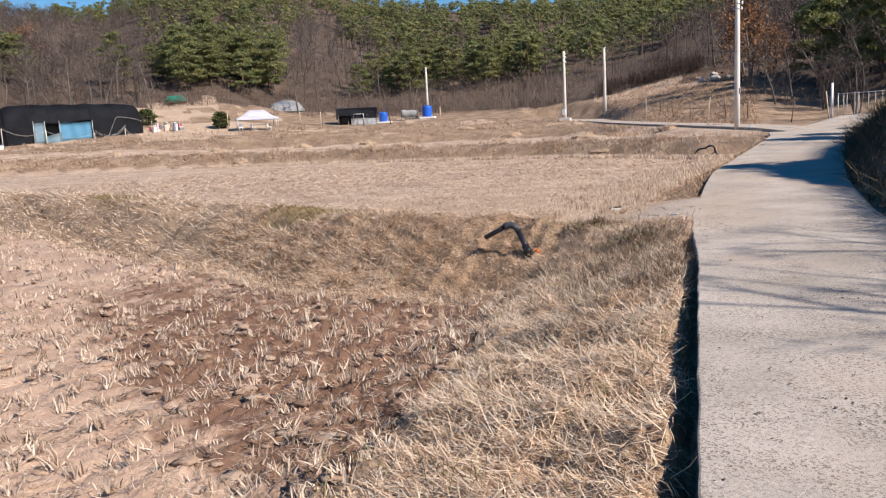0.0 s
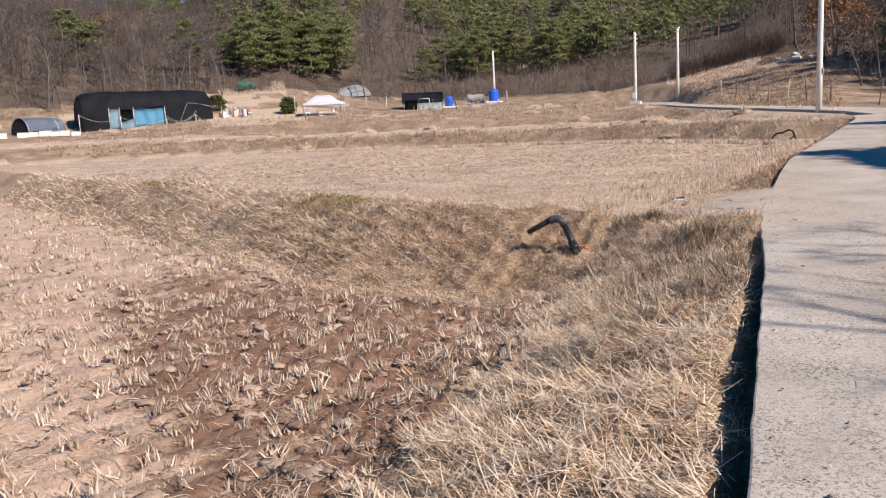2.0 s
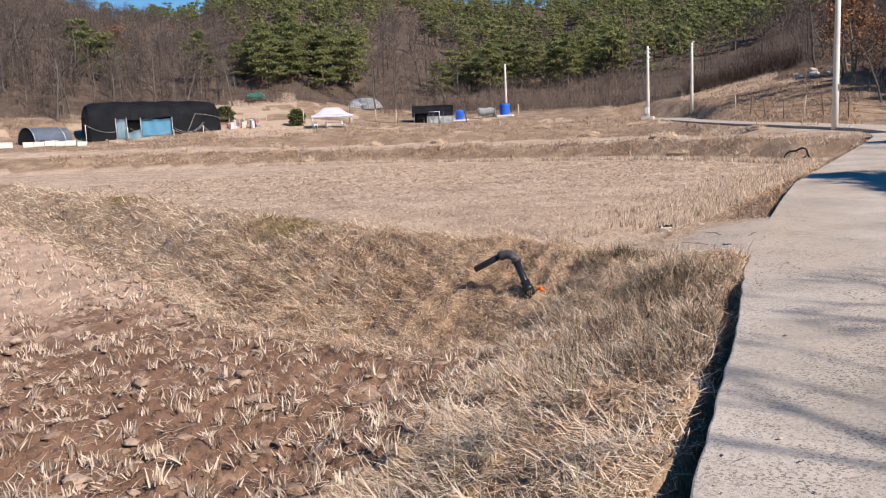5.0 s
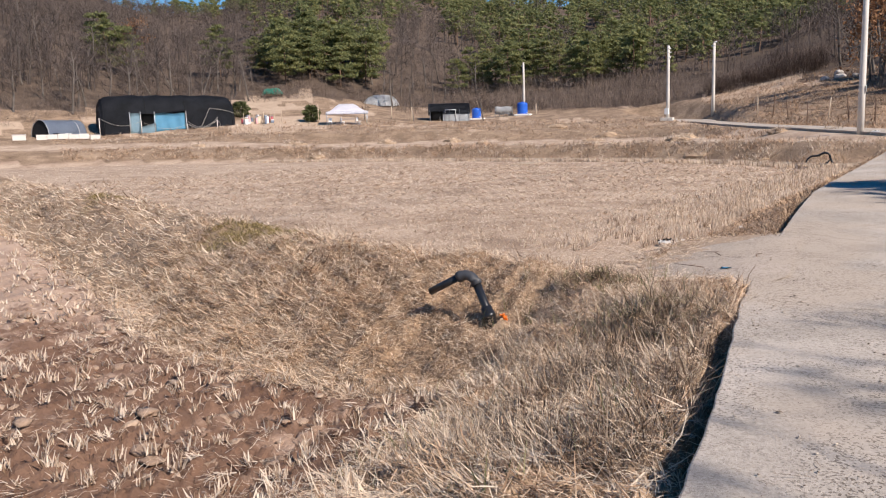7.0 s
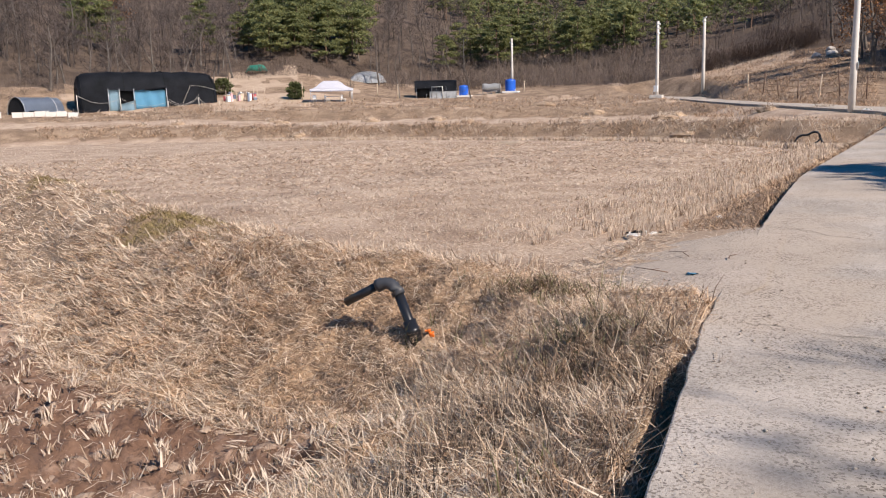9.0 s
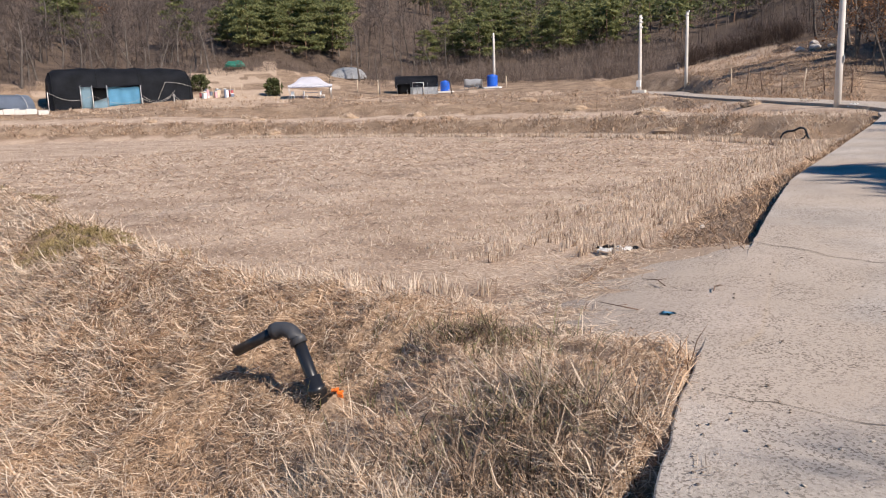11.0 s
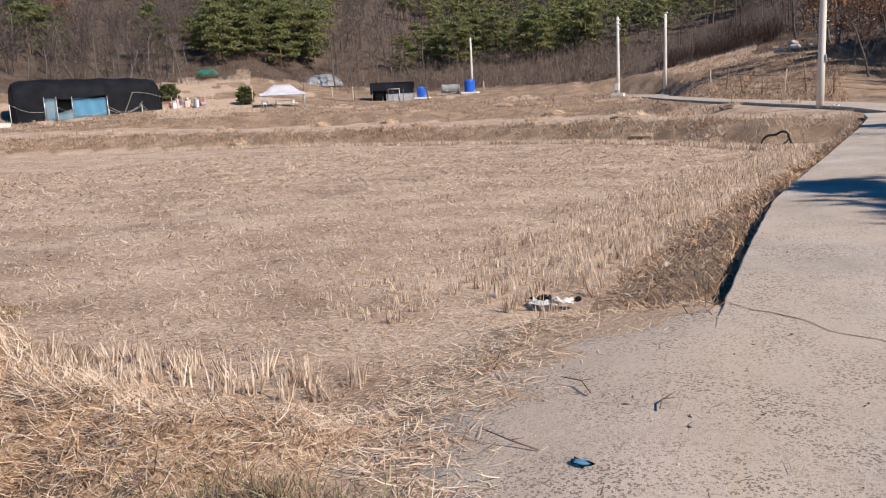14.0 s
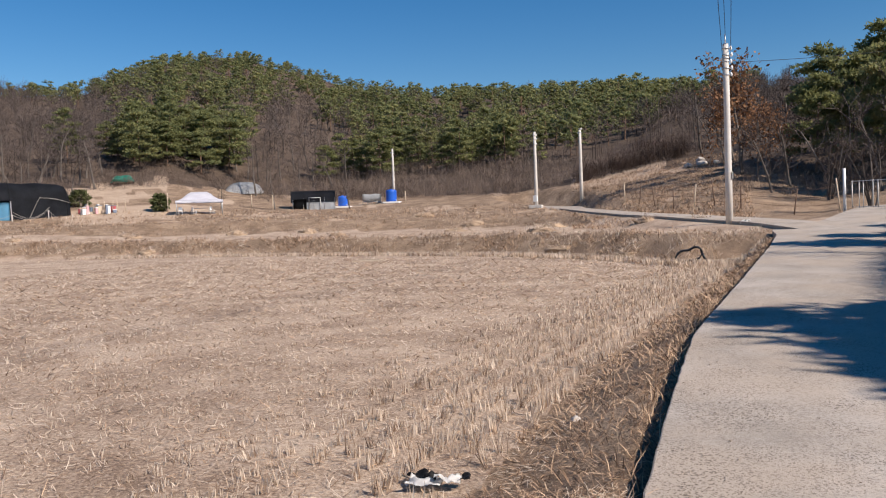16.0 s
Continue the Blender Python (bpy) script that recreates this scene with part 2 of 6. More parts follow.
BRUSH = mat("brown_brush_twigs", [(0.25, (0.072, 0.053, 0.043)), (0.5, (0.157, 0.117, 0.095)), (0.75, (0.255, 0.20, 0.166))], 0.15, rough=0.9, island=0.5, fine=1.5)
RUSSET = mat("withered_oak_leaves", [(0.25, (0.11, 0.05, 0.025)), (0.5, (0.24, 0.12, 0.06)), (0.75, (0.38, 0.21, 0.11))], 0.5, rough=0.8, island=0.7)
for m, share in ((NEEDLES, 0.5), (STRAW, 0.35), (HAY, 0.42), (MOSS, 0.2), (GREEN_WEED, 0.3), (RUSSET, 0.35)):
    thin(m, share)

# ---- the lie of the land ----
ROAD_LEFT = [(3.0, -14), (2.1, -5), (1.66, 0), (1.32, 2.73), (0.83, 5.8), (0.45, 8.2), (0.0, 10.5), (-0.3, 12.6), (-0.55, 14.7), (-0.80, 17), (-1.08, 20), (-1.12, 26), (-1.2, 34), (-1.35, 40), (-1.7, 43)]
ROAD_RIGHT = [(6.0, -14), (4.9, -5), (4.3, 0), (3.9, 2.73), (3.3, 5.8), (2.8, 8.2), (2.45, 10.5), (2.2, 12.6), (2.05, 14.7), (1.9, 17), (1.80, 20), (1.75, 26), (1.8, 34), (2.2, 40), (2.7, 43)]
BRANCH = [(0.4, 43), (-1.6, 47.5), (-5.5, 53), (-11, 62), (-17, 74), (-22.5, 86), (-26, 93), (-34, 101)]
GATE_LANE = [(0.6, 43), (1.6, 48), (2.4, 54), (3.6, 62)]
BUND = [(0.3, 11.1), (-2.0, 11.45), (-4.0, 11.25), (-5.6, 11.4), (-8.2, 12.45), (-17.9, 16.1), (-26.4, 19.0), (-60, 32), (-140, 60)]
ROAD_Y, ROAD_Z = (-14, 0, 10.5, 15, 42, 50, 56, 90, 101), (-0.47, -0.2, 0.0, 0.06, 0.72, 1.12, 1.36, 2.35, 2.9)
CENTRE = np.array((0.4, 10.5))
# seen from CENTRE: bearing in degrees, then distance and height of field edge, bank top, strip, second bank, yard, wood's foot, crest
STATIONS = [
    (-75, 80, 0.3, 85, 1.2, 92, 1.8, 97, 2.5, 102, 3.0, 114, 8.0, 230, 60),
    (-62, 74, 0.2, 79, 1.1, 86, 1.6, 92, 2.1, 97, 2.55, 114, 7.0, 240, 47),
    (-55.3, 68, 0.1, 73, 0.99, 80, 1.53, 86, 2.1, 92, 2.6, 118, 6.4, 310, 50),
    (-51, 64, 0.0, 68, 0.9, 79, 1.3, 85, 2.25, 93, 2.9, 120, 7.4, 330, 53),
    (-45, 58, -0.15, 62, 0.73, 78, 0.88, 84, 2.3, 95, 3.18, 125, 8.8, 330, 68),
    (-40, 54, -0.22, 58, 0.7, 76, 0.85, 81, 2.15, 95, 3.02, 128, 7.0, 330, 69),
    (-33.4, 48, -0.32, 52, 0.65, 72, 0.78, 77, 1.95, 95, 2.88, 125, 5.8, 320, 55),
    (-21.2, 40, -0.40, 44, 0.69, 66, 0.74, 72, 1.64, 84, 2.49, 105, 5.0, 300, 47),
    (-9.4, 30, -0.36, 35, 0.72, 43, 0.82, 50, 1.21, 56, 1.4, 94, 6.9, 260, 40),
    (-5.8, 30, -0.32, 34, 0.6, 38, 0.87, 43, 1.02, 48, 1.15, 90, 6.6, 220, 32),
    (-0.6, 30, 0.3, 38, 0.61, 42, 0.77, 46, 0.95, 52, 1.2, 70, 3.4, 180, 24),
    (5, 30, 0.5, 38, 0.70, 42, 0.8, 46, 1.1, 52, 1.6, 65, 3.6, 150, 22),
    (30, 25, 2.5, 30, 3.2, 36, 4, 42, 5, 50, 6.0, 60, 7, 150, 25)]
FIELD, LOWER = -0.34, -1.02


def smooth(a, b, v):
    u = np.clip((v - a) / (b - a), 0, 1)
    return u * u * (3 - 2 * u)


def side(line, x, y):
    """Distance from a polyline, positive on its left when walked in order."""
    best, sign = np.full(np.shape(x), 1e9), np.ones(np.shape(x))
    for (ax, ay), (bx, by) in zip(line, line[1:]):
        dx, dy = bx - ax, by - ay
        u = np.clip(((x - ax) * dx + (y - ay) * dy) / (dx * dx + dy * dy), 0, 1)
        d = np.hypot(x - ax - u * dx, y - ay - u * dy)
        s = np.where(dx * (y - ay) - dy * (x - ax) >= 0, 1.0, -1.0)
        sign = np.where(d < best - 1e-9, s, sign)
        best = np.minimum(best, d)
    return best * sign


def ripple(x, y, size, seed=0.0):
    """Cheap smooth unevenness between -1 and 1."""
    a, b, s = x / size, y / size, seed
    return (np.sin(1.7 * a + 0.9 * b + s) * np.cos(1.3 * b - 0.6 * a + 2.1 * s) + 0.6 * np.sin(3.1 * a - 2.3 * b + 1.7 * s) * np.cos(2.9 * a + 1.9 * b)
            + 0.4 * np.sin(6.3 * a + 5.1 * b + s) * np.cos(5.7 * b - 4.9 * a)) / 2.0


def road_z(y):
    return np.interp(y, ROAD_Y, ROAD_Z)


def stations(x, y):
    """Distance from CENTRE and the profile there: two lists of seven arrays."""
    r = np.hypot(x - CENTRE[0], y - CENTRE[1])
    az = np.degrees(np.arctan2(x - CENTRE[0], y - CENTRE[1]))
    table = np.array(STATIONS)
    cols = [np.interp(az, table[:, 0], table[:, k]) for k in range(1, 15)]
    return r, az, cols[0::2], cols[1::2]


def land(x, y):
    """Height of the ground, and which kind of ground it is (0 dry soil, 1 damp, 2 straw, 3 turf, 4 weeds, 5 yard, 6 wood)."""
    x, y = np.asarray(x, float), np.asarray(y, float)
    kind = np.full(x.shape, 2)
    bund = -side(BUND, x, y)
    left = side(ROAD_LEFT, x, y)
    right = -side(ROAD_RIGHT, x, y)
    rz = road_z(y)
    # upper and lower paddy with the bund between them
    wob = 0.12 * ripple(x, y, 1.3, 1.0)
    crest = 0.0 + 0.10 * ripple(x, y, 2.2, 4.0)
    z = np.where(bund < 0, LOWER + (crest - LOWER) * smooth(-2.0, 0.12, bund + wob), FIELD + (crest - FIELD) * (1 - smooth(0.15, 1.1, bund + wob)))
    low = bund < -1.9
    clod = np.abs(ripple(x, y, 0.13, 2.0)) * 0.10 + np.abs(ripple(x, y, 0.055, 4.0)) * 0.06 + 0.05 * ripple(x, y, 0.45, 7.0)
    z = z + np.where(low, clod, 0.012 * ripple(x, y, 0.3, 3.0))
    kind = np.where(low, 0, kind)
    kind = np.where((bund >= -1.95) & (bund < 0.9), 3, kind)
    # verge of the road
    width = np.where(bund < 0, 3.1, 1.3)
    along = left / width + 0.05 * ripple(x, y, 0.7, 9.0)
    v = np.where(bund < 0, 0.35 * smooth(0.02, 1.0, along) + 0.65 * np.clip(along, 0, 1), smooth(0.03, 1.0, along))
    apron = smooth(9.6, 10.3, y) * (1 - smooth(14.6, 15.1, y))
    top = rz - 0.08 * (1 - apron) - 0.05 + 0.04 * apron
    ramp = rz - 0.03 - 0.17 * np.clip((left + 0.1) / 1.5, 0, 1.3) ** 1.8
    trench = (0.26 * (1 - smooth(8.6, 10.2, y)) + 0.06 * smooth(14.8, 15.6, y)) * (1 - smooth(0.04, 0.16, left + 0.04 * ripple(x, y, 0.3, 5.0)))
    z = np.where(left > 0, top + (z - top) * v - trench, rz - 0.3)
    on_ramp = smooth(11.0, 11.5, y) * (1 - smooth(14.5, 14.85, y)) * (1 - smooth(1.2, 2.3, left))
    z = np.where(left > 0, z + (ramp - z) * on_ramp, z)
    kind = np.where((left > 0) & (left < np.where(bund < 0, 2.2, 1.3)), np.where(bund < 0, 3, 4), kind)
    kind = np.where((left > 0) & (left < 1.9) & (apron > 0.5), np.where(left < 1.25, 5, 2), kind)
    # bank to the right of the road
    rise = (0.35 * smooth(0.1, 0.6, right) + 2.1 * smooth(0.2, np.interp(y, (14, 19, 34, 40), (3.4, 2.5, 2.5, 3.4)), right) + 0.16 * np.clip(right - 3, 0, 40)) * (1 - 0.85 * smooth(26, 40, y)) + 0.12 * ripple(x, y, 1.1, 6.0) * smooth(0.2, 1, right)
    z = np.where(right > 0, rz - 0.06 + rise, z)
    kind = np.where(right > 0, 4, kind)
    z = z + np.where((left > 0.12) & (right < 0) & (bund < 0.8) & ((bund > -2.0) | (left < 2.4)), 0.10 * ripple(x, y, 0.34, 12.0) + 0.07 * ripple(x, y, 0.12, 2.0), 0) * (1 - on_ramp)
    # what rises beyond the paddies
    r, az, rr, zz = stations(x, y)
    far = zz[0] * 1.0
    for k in range(6):
        u = (r - rr[k]) / (rr[k + 1] - rr[k])
        far = np.where(u > 0, zz[k] + (zz[k + 1] - zz[k]) * (u if k >= 4 else smooth(0, 1, u)), far)
    far = np.where(r > rr[6], zz[6] - (r - rr[6]) * 0.06, far)
    far = far + (0.13 * ripple(x, y, 2.5, 1.5) + 0.10 * np.abs(ripple(x, y, 0.9, 5.5))) * smooth(0, 2, r - rr[0]) + 2.5 * ripple(x, y, 40, 3.3) * smooth(0, 60, r - rr[5])
    on = smooth(-0.5, 0.5, r - rr[0]) * (az < 60) * (az > -100) * (y > 12)
    on = on * np.where(right > 0, smooth(26, 40, y), 1.0)
    z = z + (far - z) * on
    k = np.full(x.shape, 4)
    strip = (r > rr[1]) & (r < rr[2])
    k = np.where(strip, 2, k)
    k = np.where((r > rr[3]) & (r < rr[5]), np.where(((ripple(x, y, 6, 2.2) > 0.45) & (az < -10)) | ((az > -49) & (az < -42.5) & (r > rr[4]) & (r < rr[4] + 9)) | ((az > -52) & (az < -45) & (r > rr[4] - 6) & (r < rr[4] + 7)), 5, 4), k)
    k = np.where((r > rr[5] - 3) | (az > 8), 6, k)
    k = np.where((az > -52.5) & (az < -45.5) & (r > rr[5] - 15) & (r < rr[5] + 3) & (ripple(x, y, 4.0, 1.2) > -0.25), 5, k)
    k = np.where((az > -17) & (az < -9) & (r > rr[5] - 8) & (r < rr[5] + 5) & (ripple(x, y, 5.0, 4.2) > -0.35), 5, k)
    kind = np.where(on > 0.5, k, kind)
    # the bed of the roads
    for line, half in ((BRANCH, 1.1), (GATE_LANE, 1.6)):
        d = np.abs(side(line, x, y))
        z = np.where(y > 42, z + (rz - 0.15 - z) * (1 - smooth(half + 0.3, half + 2.2, d)), z)
    z = np.where((left <= 0) & (right <= 0) & (y < 44), rz - 0.22 + 0.175 * apron, z)
    return z, kind


def ground_z(x, y):
    return float(land(np.array([x]), np.array([y]))[0][0])


def make_mesh(name, verts, faces, mats, index=None, flat=True):
    me = bpy.data.meshes.new(name)
    verts, faces = np.asarray(verts, np.float32), np.asarray(faces, np.int32)
    n = faces.shape[1]
    me.vertices.add(len(verts))
    me.vertices.foreach_set("co", verts.ravel())
    me.loops.add(faces.size)
    me.loops.foreach_set("vertex_index", faces.ravel())
    me.polygons.add(len(faces))
    me.polygons.foreach_set("loop_start", np.arange(0, faces.size, n, dtype=np.int32))
    for m in mats:
        me.materials.append(m)
    if index is not None:
        me.polygons.foreach_set("material_index", np.asarray(index, np.int32))
    if not flat:
        me.polygons.foreach_set("use_smooth", np.ones(len(faces), bool))
    me.update(calc_edges=True)
    return me


def build_ground():
    bearings = np.radians(np.concatenate((np.arange(-180, -75, 2.5), np.arange(-75, 22, 0.31), np.arange(22, 180, 2.5))))
    radii = np.concatenate(((0.004, 0.1, 0.2), 0.3 * 1.05 ** np.arange(0, 40), 2.1 * 1.0115 ** np.arange(0, 180), 16.5 * 1.027 ** np.arange(0, 190)))
    radii = np.unique(radii[radii < 2500])
    rad, ang = np.meshgrid(radii, bearings, indexing="ij")
    cx, cy = 1.0, 4.0
    x, y = cx + rad * np.sin(ang), cy + rad * np.cos(ang)
    z, kind = land(x, y)
    nr, na = x.shape
    verts = np.stack((x, y, z), -1).reshape(-1, 3)
    i, j = np.meshgrid(np.arange(nr - 1), np.arange(na), indexing="ij")
    j2 = (j + 1) % na
    faces = np.stack((i * na + j, i * na + j2, (i + 1) * na + j2, (i + 1) * na + j), -1).reshape(-1, 4)[:, ::-1]
    verts = np.vstack((verts, [[cx, cy, float(land(np.array([cx]), np.array([cy]))[0][0])]]))
    me = make_mesh("ground", verts, faces, [GROUND], flat=False)
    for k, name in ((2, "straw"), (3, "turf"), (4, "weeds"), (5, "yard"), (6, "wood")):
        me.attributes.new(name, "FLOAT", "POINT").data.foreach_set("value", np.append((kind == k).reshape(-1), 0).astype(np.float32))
    bund = -side(BUND, x, y)
    damp = np.append(((1 - smooth(1.6, 5.6, np.abs(bund + 5.0))) * (1 - smooth(-0.8, 0.8, x)) * smooth(-13.0, -6.0, x) * smooth(1.5, 3.4, y + 0.6 * (x + 0.5))).reshape(-1), 0.0)
    me.attributes.new("damp", "FLOAT", "POINT").data.foreach_set("value", damp.reshape(-1).astype(np.float32))
    tagged(new("ground", me), "harvested paddies, weedy banks and wooded hillside earth", "ground", kind="structure")


def resample(line, step):
    out = []
    for (ax, ay), (bx, by) in zip(line, line[1:]):
        n = max(1, int(math.hypot(bx - ax, by - ay) / step))
        out += [(ax + (bx - ax) * k / n, ay + (by - ay) * k / n) for k in range(n)]
    return out + [line[-1]]


def slab(name, lefts, rights, thick, label, ragged=0.0):
    """A concrete slab between two edges, with a worn lip."""
    bm = bmesh.new()
    rows = []
    for k, ((lx, ly), (rx, ry)) in enumerate(zip(lefts, rights)):
        j = ragged * (random.random() - 0.5)
        lx += j
        row = []
        for u in (0, 0.004, 0.2, 0.4, 0.6, 0.8, 0.996, 1):
            x, y = lx + (rx - lx) * u, ly + (ry - ly) * u
            z = float(road_z(y)) + 0.012 * math.sin(u * math.pi) - (0.006 if u in (0, 1) else 0) + 0.006 * float(ripple(x, y, 1.0, 8.0))
            row.append(bm.verts.new((x, y, z)))
        low_l = bm.verts.new((lx + 0.02, ly, float(road_z(ly)) - thick))
        low_r = bm.verts.new((rx - 0.02, ry, float(road_z(ry)) - thick))
        rows.append([low_l, *row, low_r])
    for a, b in zip(rows, rows[1:]):
        for p in range(len(a) - 1):
            bm.faces.new((a[p], a[p + 1], b[p + 1], b[p]))
    for end in (rows[0], rows[-1]):
        bm.faces.new(end)
    bmesh.ops.recalc_face_normals(bm, faces=bm.faces)
    me = bpy.data.meshes.new(name)
    bm.to_mesh(me)
    me.materials.append(CONCRETE)
    co = np.array([v.co[:] for v in me.vertices])
    off = -side(ROAD_LEFT, co[:, 0], co[:, 1])
    dusty = (1 - smooth(-0.1, 1.5, off)) * smooth(9.5, 11.3, co[:, 1]) * (1 - smooth(14.0, 16.5, co[:, 1])) + 0.35 * smooth(13, 18, co[:, 1])
    me.attributes.new("dust", "FLOAT", "POINT").data.foreach_set("value", dusty.astype(np.float32))
    return tagged(new(name, me), label, "road", kind="structure")


def band(line, half):
    """Left and right edges at a width from a centre line."""
    pts = resample(line, 1.2)
    ls, rs = [], []
    for k, (x, y) in enumerate(pts):
        ax, ay = pts[max(0, k - 1)]
        bx, by = pts[min(len(pts) - 1, k + 1)]
        n = math.hypot(bx - ax, by - ay)
        ox, oy = -(by - ay) / n * half, (bx - ax) / n * half
        ls.append((x + ox, y + oy))
        rs.append((x - ox, y - oy))
    return ls, rs


def build_roads():
    ys = np.arange(-14, 43.01, 0.19)
    ly = [p[1] for p in ROAD_LEFT]
    lefts = [(float(np.interp(y, ly, [p[0] for p in ROAD_LEFT])), float(y)) for y in ys]
    rights = [(float(np.interp(y, ly, [p[0] for p in ROAD_RIGHT])), float(y)) for y in ys]
    road = slab("road", lefts, rights, 0.42, "pale worn concrete farm lane with a broken edge", 0.016)
    crack(road, [(-0.5, 14.66), (-0.05, 14.45), (0.25, 14.15), (0.9, 14.0), (1.5, 13.75), (2.0, 13.6)], 0.007)
    crack(road, [(-0.05, 14.45), (0.02, 14.15), (0.05, 13.95)], 0.005)
    crack(road, [(0.1, 10.6), (0.9, 10.5), (1.7, 10.62), (2.4, 10.5)], 0.004)


def build_apron():
    """The concrete ramp that slopes from the lane down into the upper paddy."""
    bm = bmesh.new()
    rows = []
    for k in range(31):
        v = k / 30
        y0 = 10.95 + v * 3.8
        x0 = float(np.interp(y0, [p[1] for p in ROAD_LEFT], [p[0] for p in ROAD_LEFT])) + 0.03 + 0.27 * float(smooth(0.0, 0.2, v) * (1 - smooth(0.8, 1.0, v)))
        reach = 0.03 + 0.27 * float(smooth(0.0, 0.2, v) * (1 - smooth(0.8, 1.0, v))) + float(np.interp(y0, (10.9, 11.2, 11.6, 12.2, 13.4, 14.3, 14.6, 14.76), (0.04, 0.16, 0.95, 1.35, 1.4, 1.1, 0.8, 0.1)))
        reach += (0.08 * math.sin(k * 1.15) + 0.04 * math.sin(k * 2.9)) * (0.2 < v < 0.93)
        row = []
        for j in range(9):
            u = j / 8
            x, y = x0 - reach * u, y0 - 0.25 * u * v
            z = float(road_z(y0)) - 0.02 + 0.034 * float(smooth(0.0, 0.2, v) * (1 - smooth(0.8, 1.0, v))) - (0.23 * u ** 1.8) * math.sin(min(1.0, v * 2.2) * math.pi / 2) + 0.012 * float(ripple(x, y, 0.5, 2.0))
            if j == 8:
                z -= 0.12
            row.append(bm.verts.new((x, y, z)))
        rows.append(row)
    for a, b in zip(rows, rows[1:]):
        for p in range(8):
            bm.faces.new((a[p], b[p], b[p + 1], a[p + 1]))
    bmesh.ops.recalc_face_normals(bm, faces=bm.faces)
    for f in bm.faces:
        f.smooth = True
    me = bpy.data.meshes.new("pavement")
    bm.to_mesh(me)
    me.materials.append(CONCRETE_DUSTY)
    tagged(new("pavement", me), "dusty concrete ramp leading from the lane into the paddy", "ramp", kind="structure")


def build_far_roads():
    ls, rs = band(BRANCH, 1.0)
    slab("road", ls, rs, 0.3, "narrow concrete farm track running to the huts")
    slab("pavement", [(-27.2, 86.4), (-27.6, 89.0), (-28.2, 92.6)], [(-22.4, 88.2), (-22.2, 90.4), (-23.0, 93.4)], 0.3, "pale concrete pad between two utility poles")
    ls, rs = band(GATE_LANE, 1.5)
    slab("road", ls, rs, 0.3, "short concrete lane up to the white gate")


def crack(road, pts, wide):
    """A jagged open crack in the concrete."""
    rng = random.Random(len(pts))
    line = resample(pts, 0.09)
    bm = bmesh.new()
    prev = None
    for k, (x, y) in enumerate(line):
        y += rng.uniform(-0.03, 0.03)
        w = wide * rng.uniform(0.3, 1.2)
        lx, rx = (float(np.interp(y, [p[1] for p in e], [p[0] for p in e])) for e in (ROAD_LEFT, ROAD_RIGHT))
        z = float(road_z(y)) + 0.012 * math.sin((x - lx) / (rx - lx) * math.pi) + 0.006 * float(ripple(x, y, 1.0, 8.0)) + 0.004
        pair = bm.verts.new((x, y - w, z)), bm.verts.new((x, y + w, z))
        if prev:
            bm.faces.new((prev[0], pair[0], pair[1], prev[1]))
        prev = pair
    me = bpy.data.meshes.new("crack")
    bm.to_mesh(me)
    bm.free()
    me.materials.append(CRACK)
    ob = new("crack", me)
    ob.parent = road


build_ground()
build_roads()
build_apron()
build_far_roads()

# ---- plants ----
RNG = np.random.default_rng(7)


class Soup:
    """Triangles gathered from many small shapes."""
    def __init__(self):
        self.v, self.f, self.n = [], [], 0

    def add(self, v, f):
        v, f = np.asarray(v, float).reshape(-1, 3), np.asarray(f, int)
        if f.ndim == 2 and f.shape[1] == 4:
            f = np.vstack((f[:, (0, 1, 2)], f[:, (0, 2, 3)]))
        self.v.append(v)
        self.f.append(f + self.n)
        self.n += len(v)

    def arrays(self):
        return np.vstack(self.v), np.vstack(self.f)

    def mesh(self, name, material, flat=True):
        v, f = self.arrays()
        return make_mesh(name, v, f, [material], flat=flat)


def blades(p, az, length, lean, width, bend):
    """Bent tapered blades, two quads each, standing at the points p."""
    n = len(p)
    az, length, lean, width, bend = (np.broadcast_to(np.asarray(a, float), n) for a in (az, length, lean, width, bend))
    def way(l):
        return np.stack((np.cos(az) * np.sin(l), np.sin(az) * np.sin(l), np.cos(l)), -1)
    d0, d1 = way(lean), way(lean + bend)
    tw = RNG.uniform(-0.9, 0.9, n)
    w = np.stack((-np.sin(az + tw), np.cos(az + tw), 0.35 * np.sin(tw)), -1) * (width / 2)[:, None]
    mid = p + d0 * (length * 0.5)[:, None]
    tip = mid + d1 * (length * 0.5)[:, None]
    v = np.stack((p - w, p + w, mid - w * 0.85, mid + w * 0.85, tip - w * 0.3, tip + w * 0.3), 1).reshape(-1, 3)
    k = np.arange(n)[:, None] * 6
    f = np.concatenate((k + np.array([0, 1, 3, 2]), k + np.array([2, 3, 5, 4])))
    return v, f


def on_land(x, y, lift=0.0):
    return np.stack((x, y, land(x, y)[0] + lift), -1)


def stuff(name, soup, material, label, category):
    return tagged(new(name, soup.mesh(name, material)), label, category, kind="stuff")


def clumpy(x, y, size, seed):
    """0 to 1, in clumps: to thin out scattered plants unevenly."""
    return np.clip(0.5 + 0.7 * ripple(x, y, size, seed) + 0.5 * ripple(x, y, size * 0.31, seed + 3), 0, 1)


def scatter(n, x0, x1, y0, y1):
    return RNG.uniform(x0, x1, n), RNG.uniform(y0, y1, n)


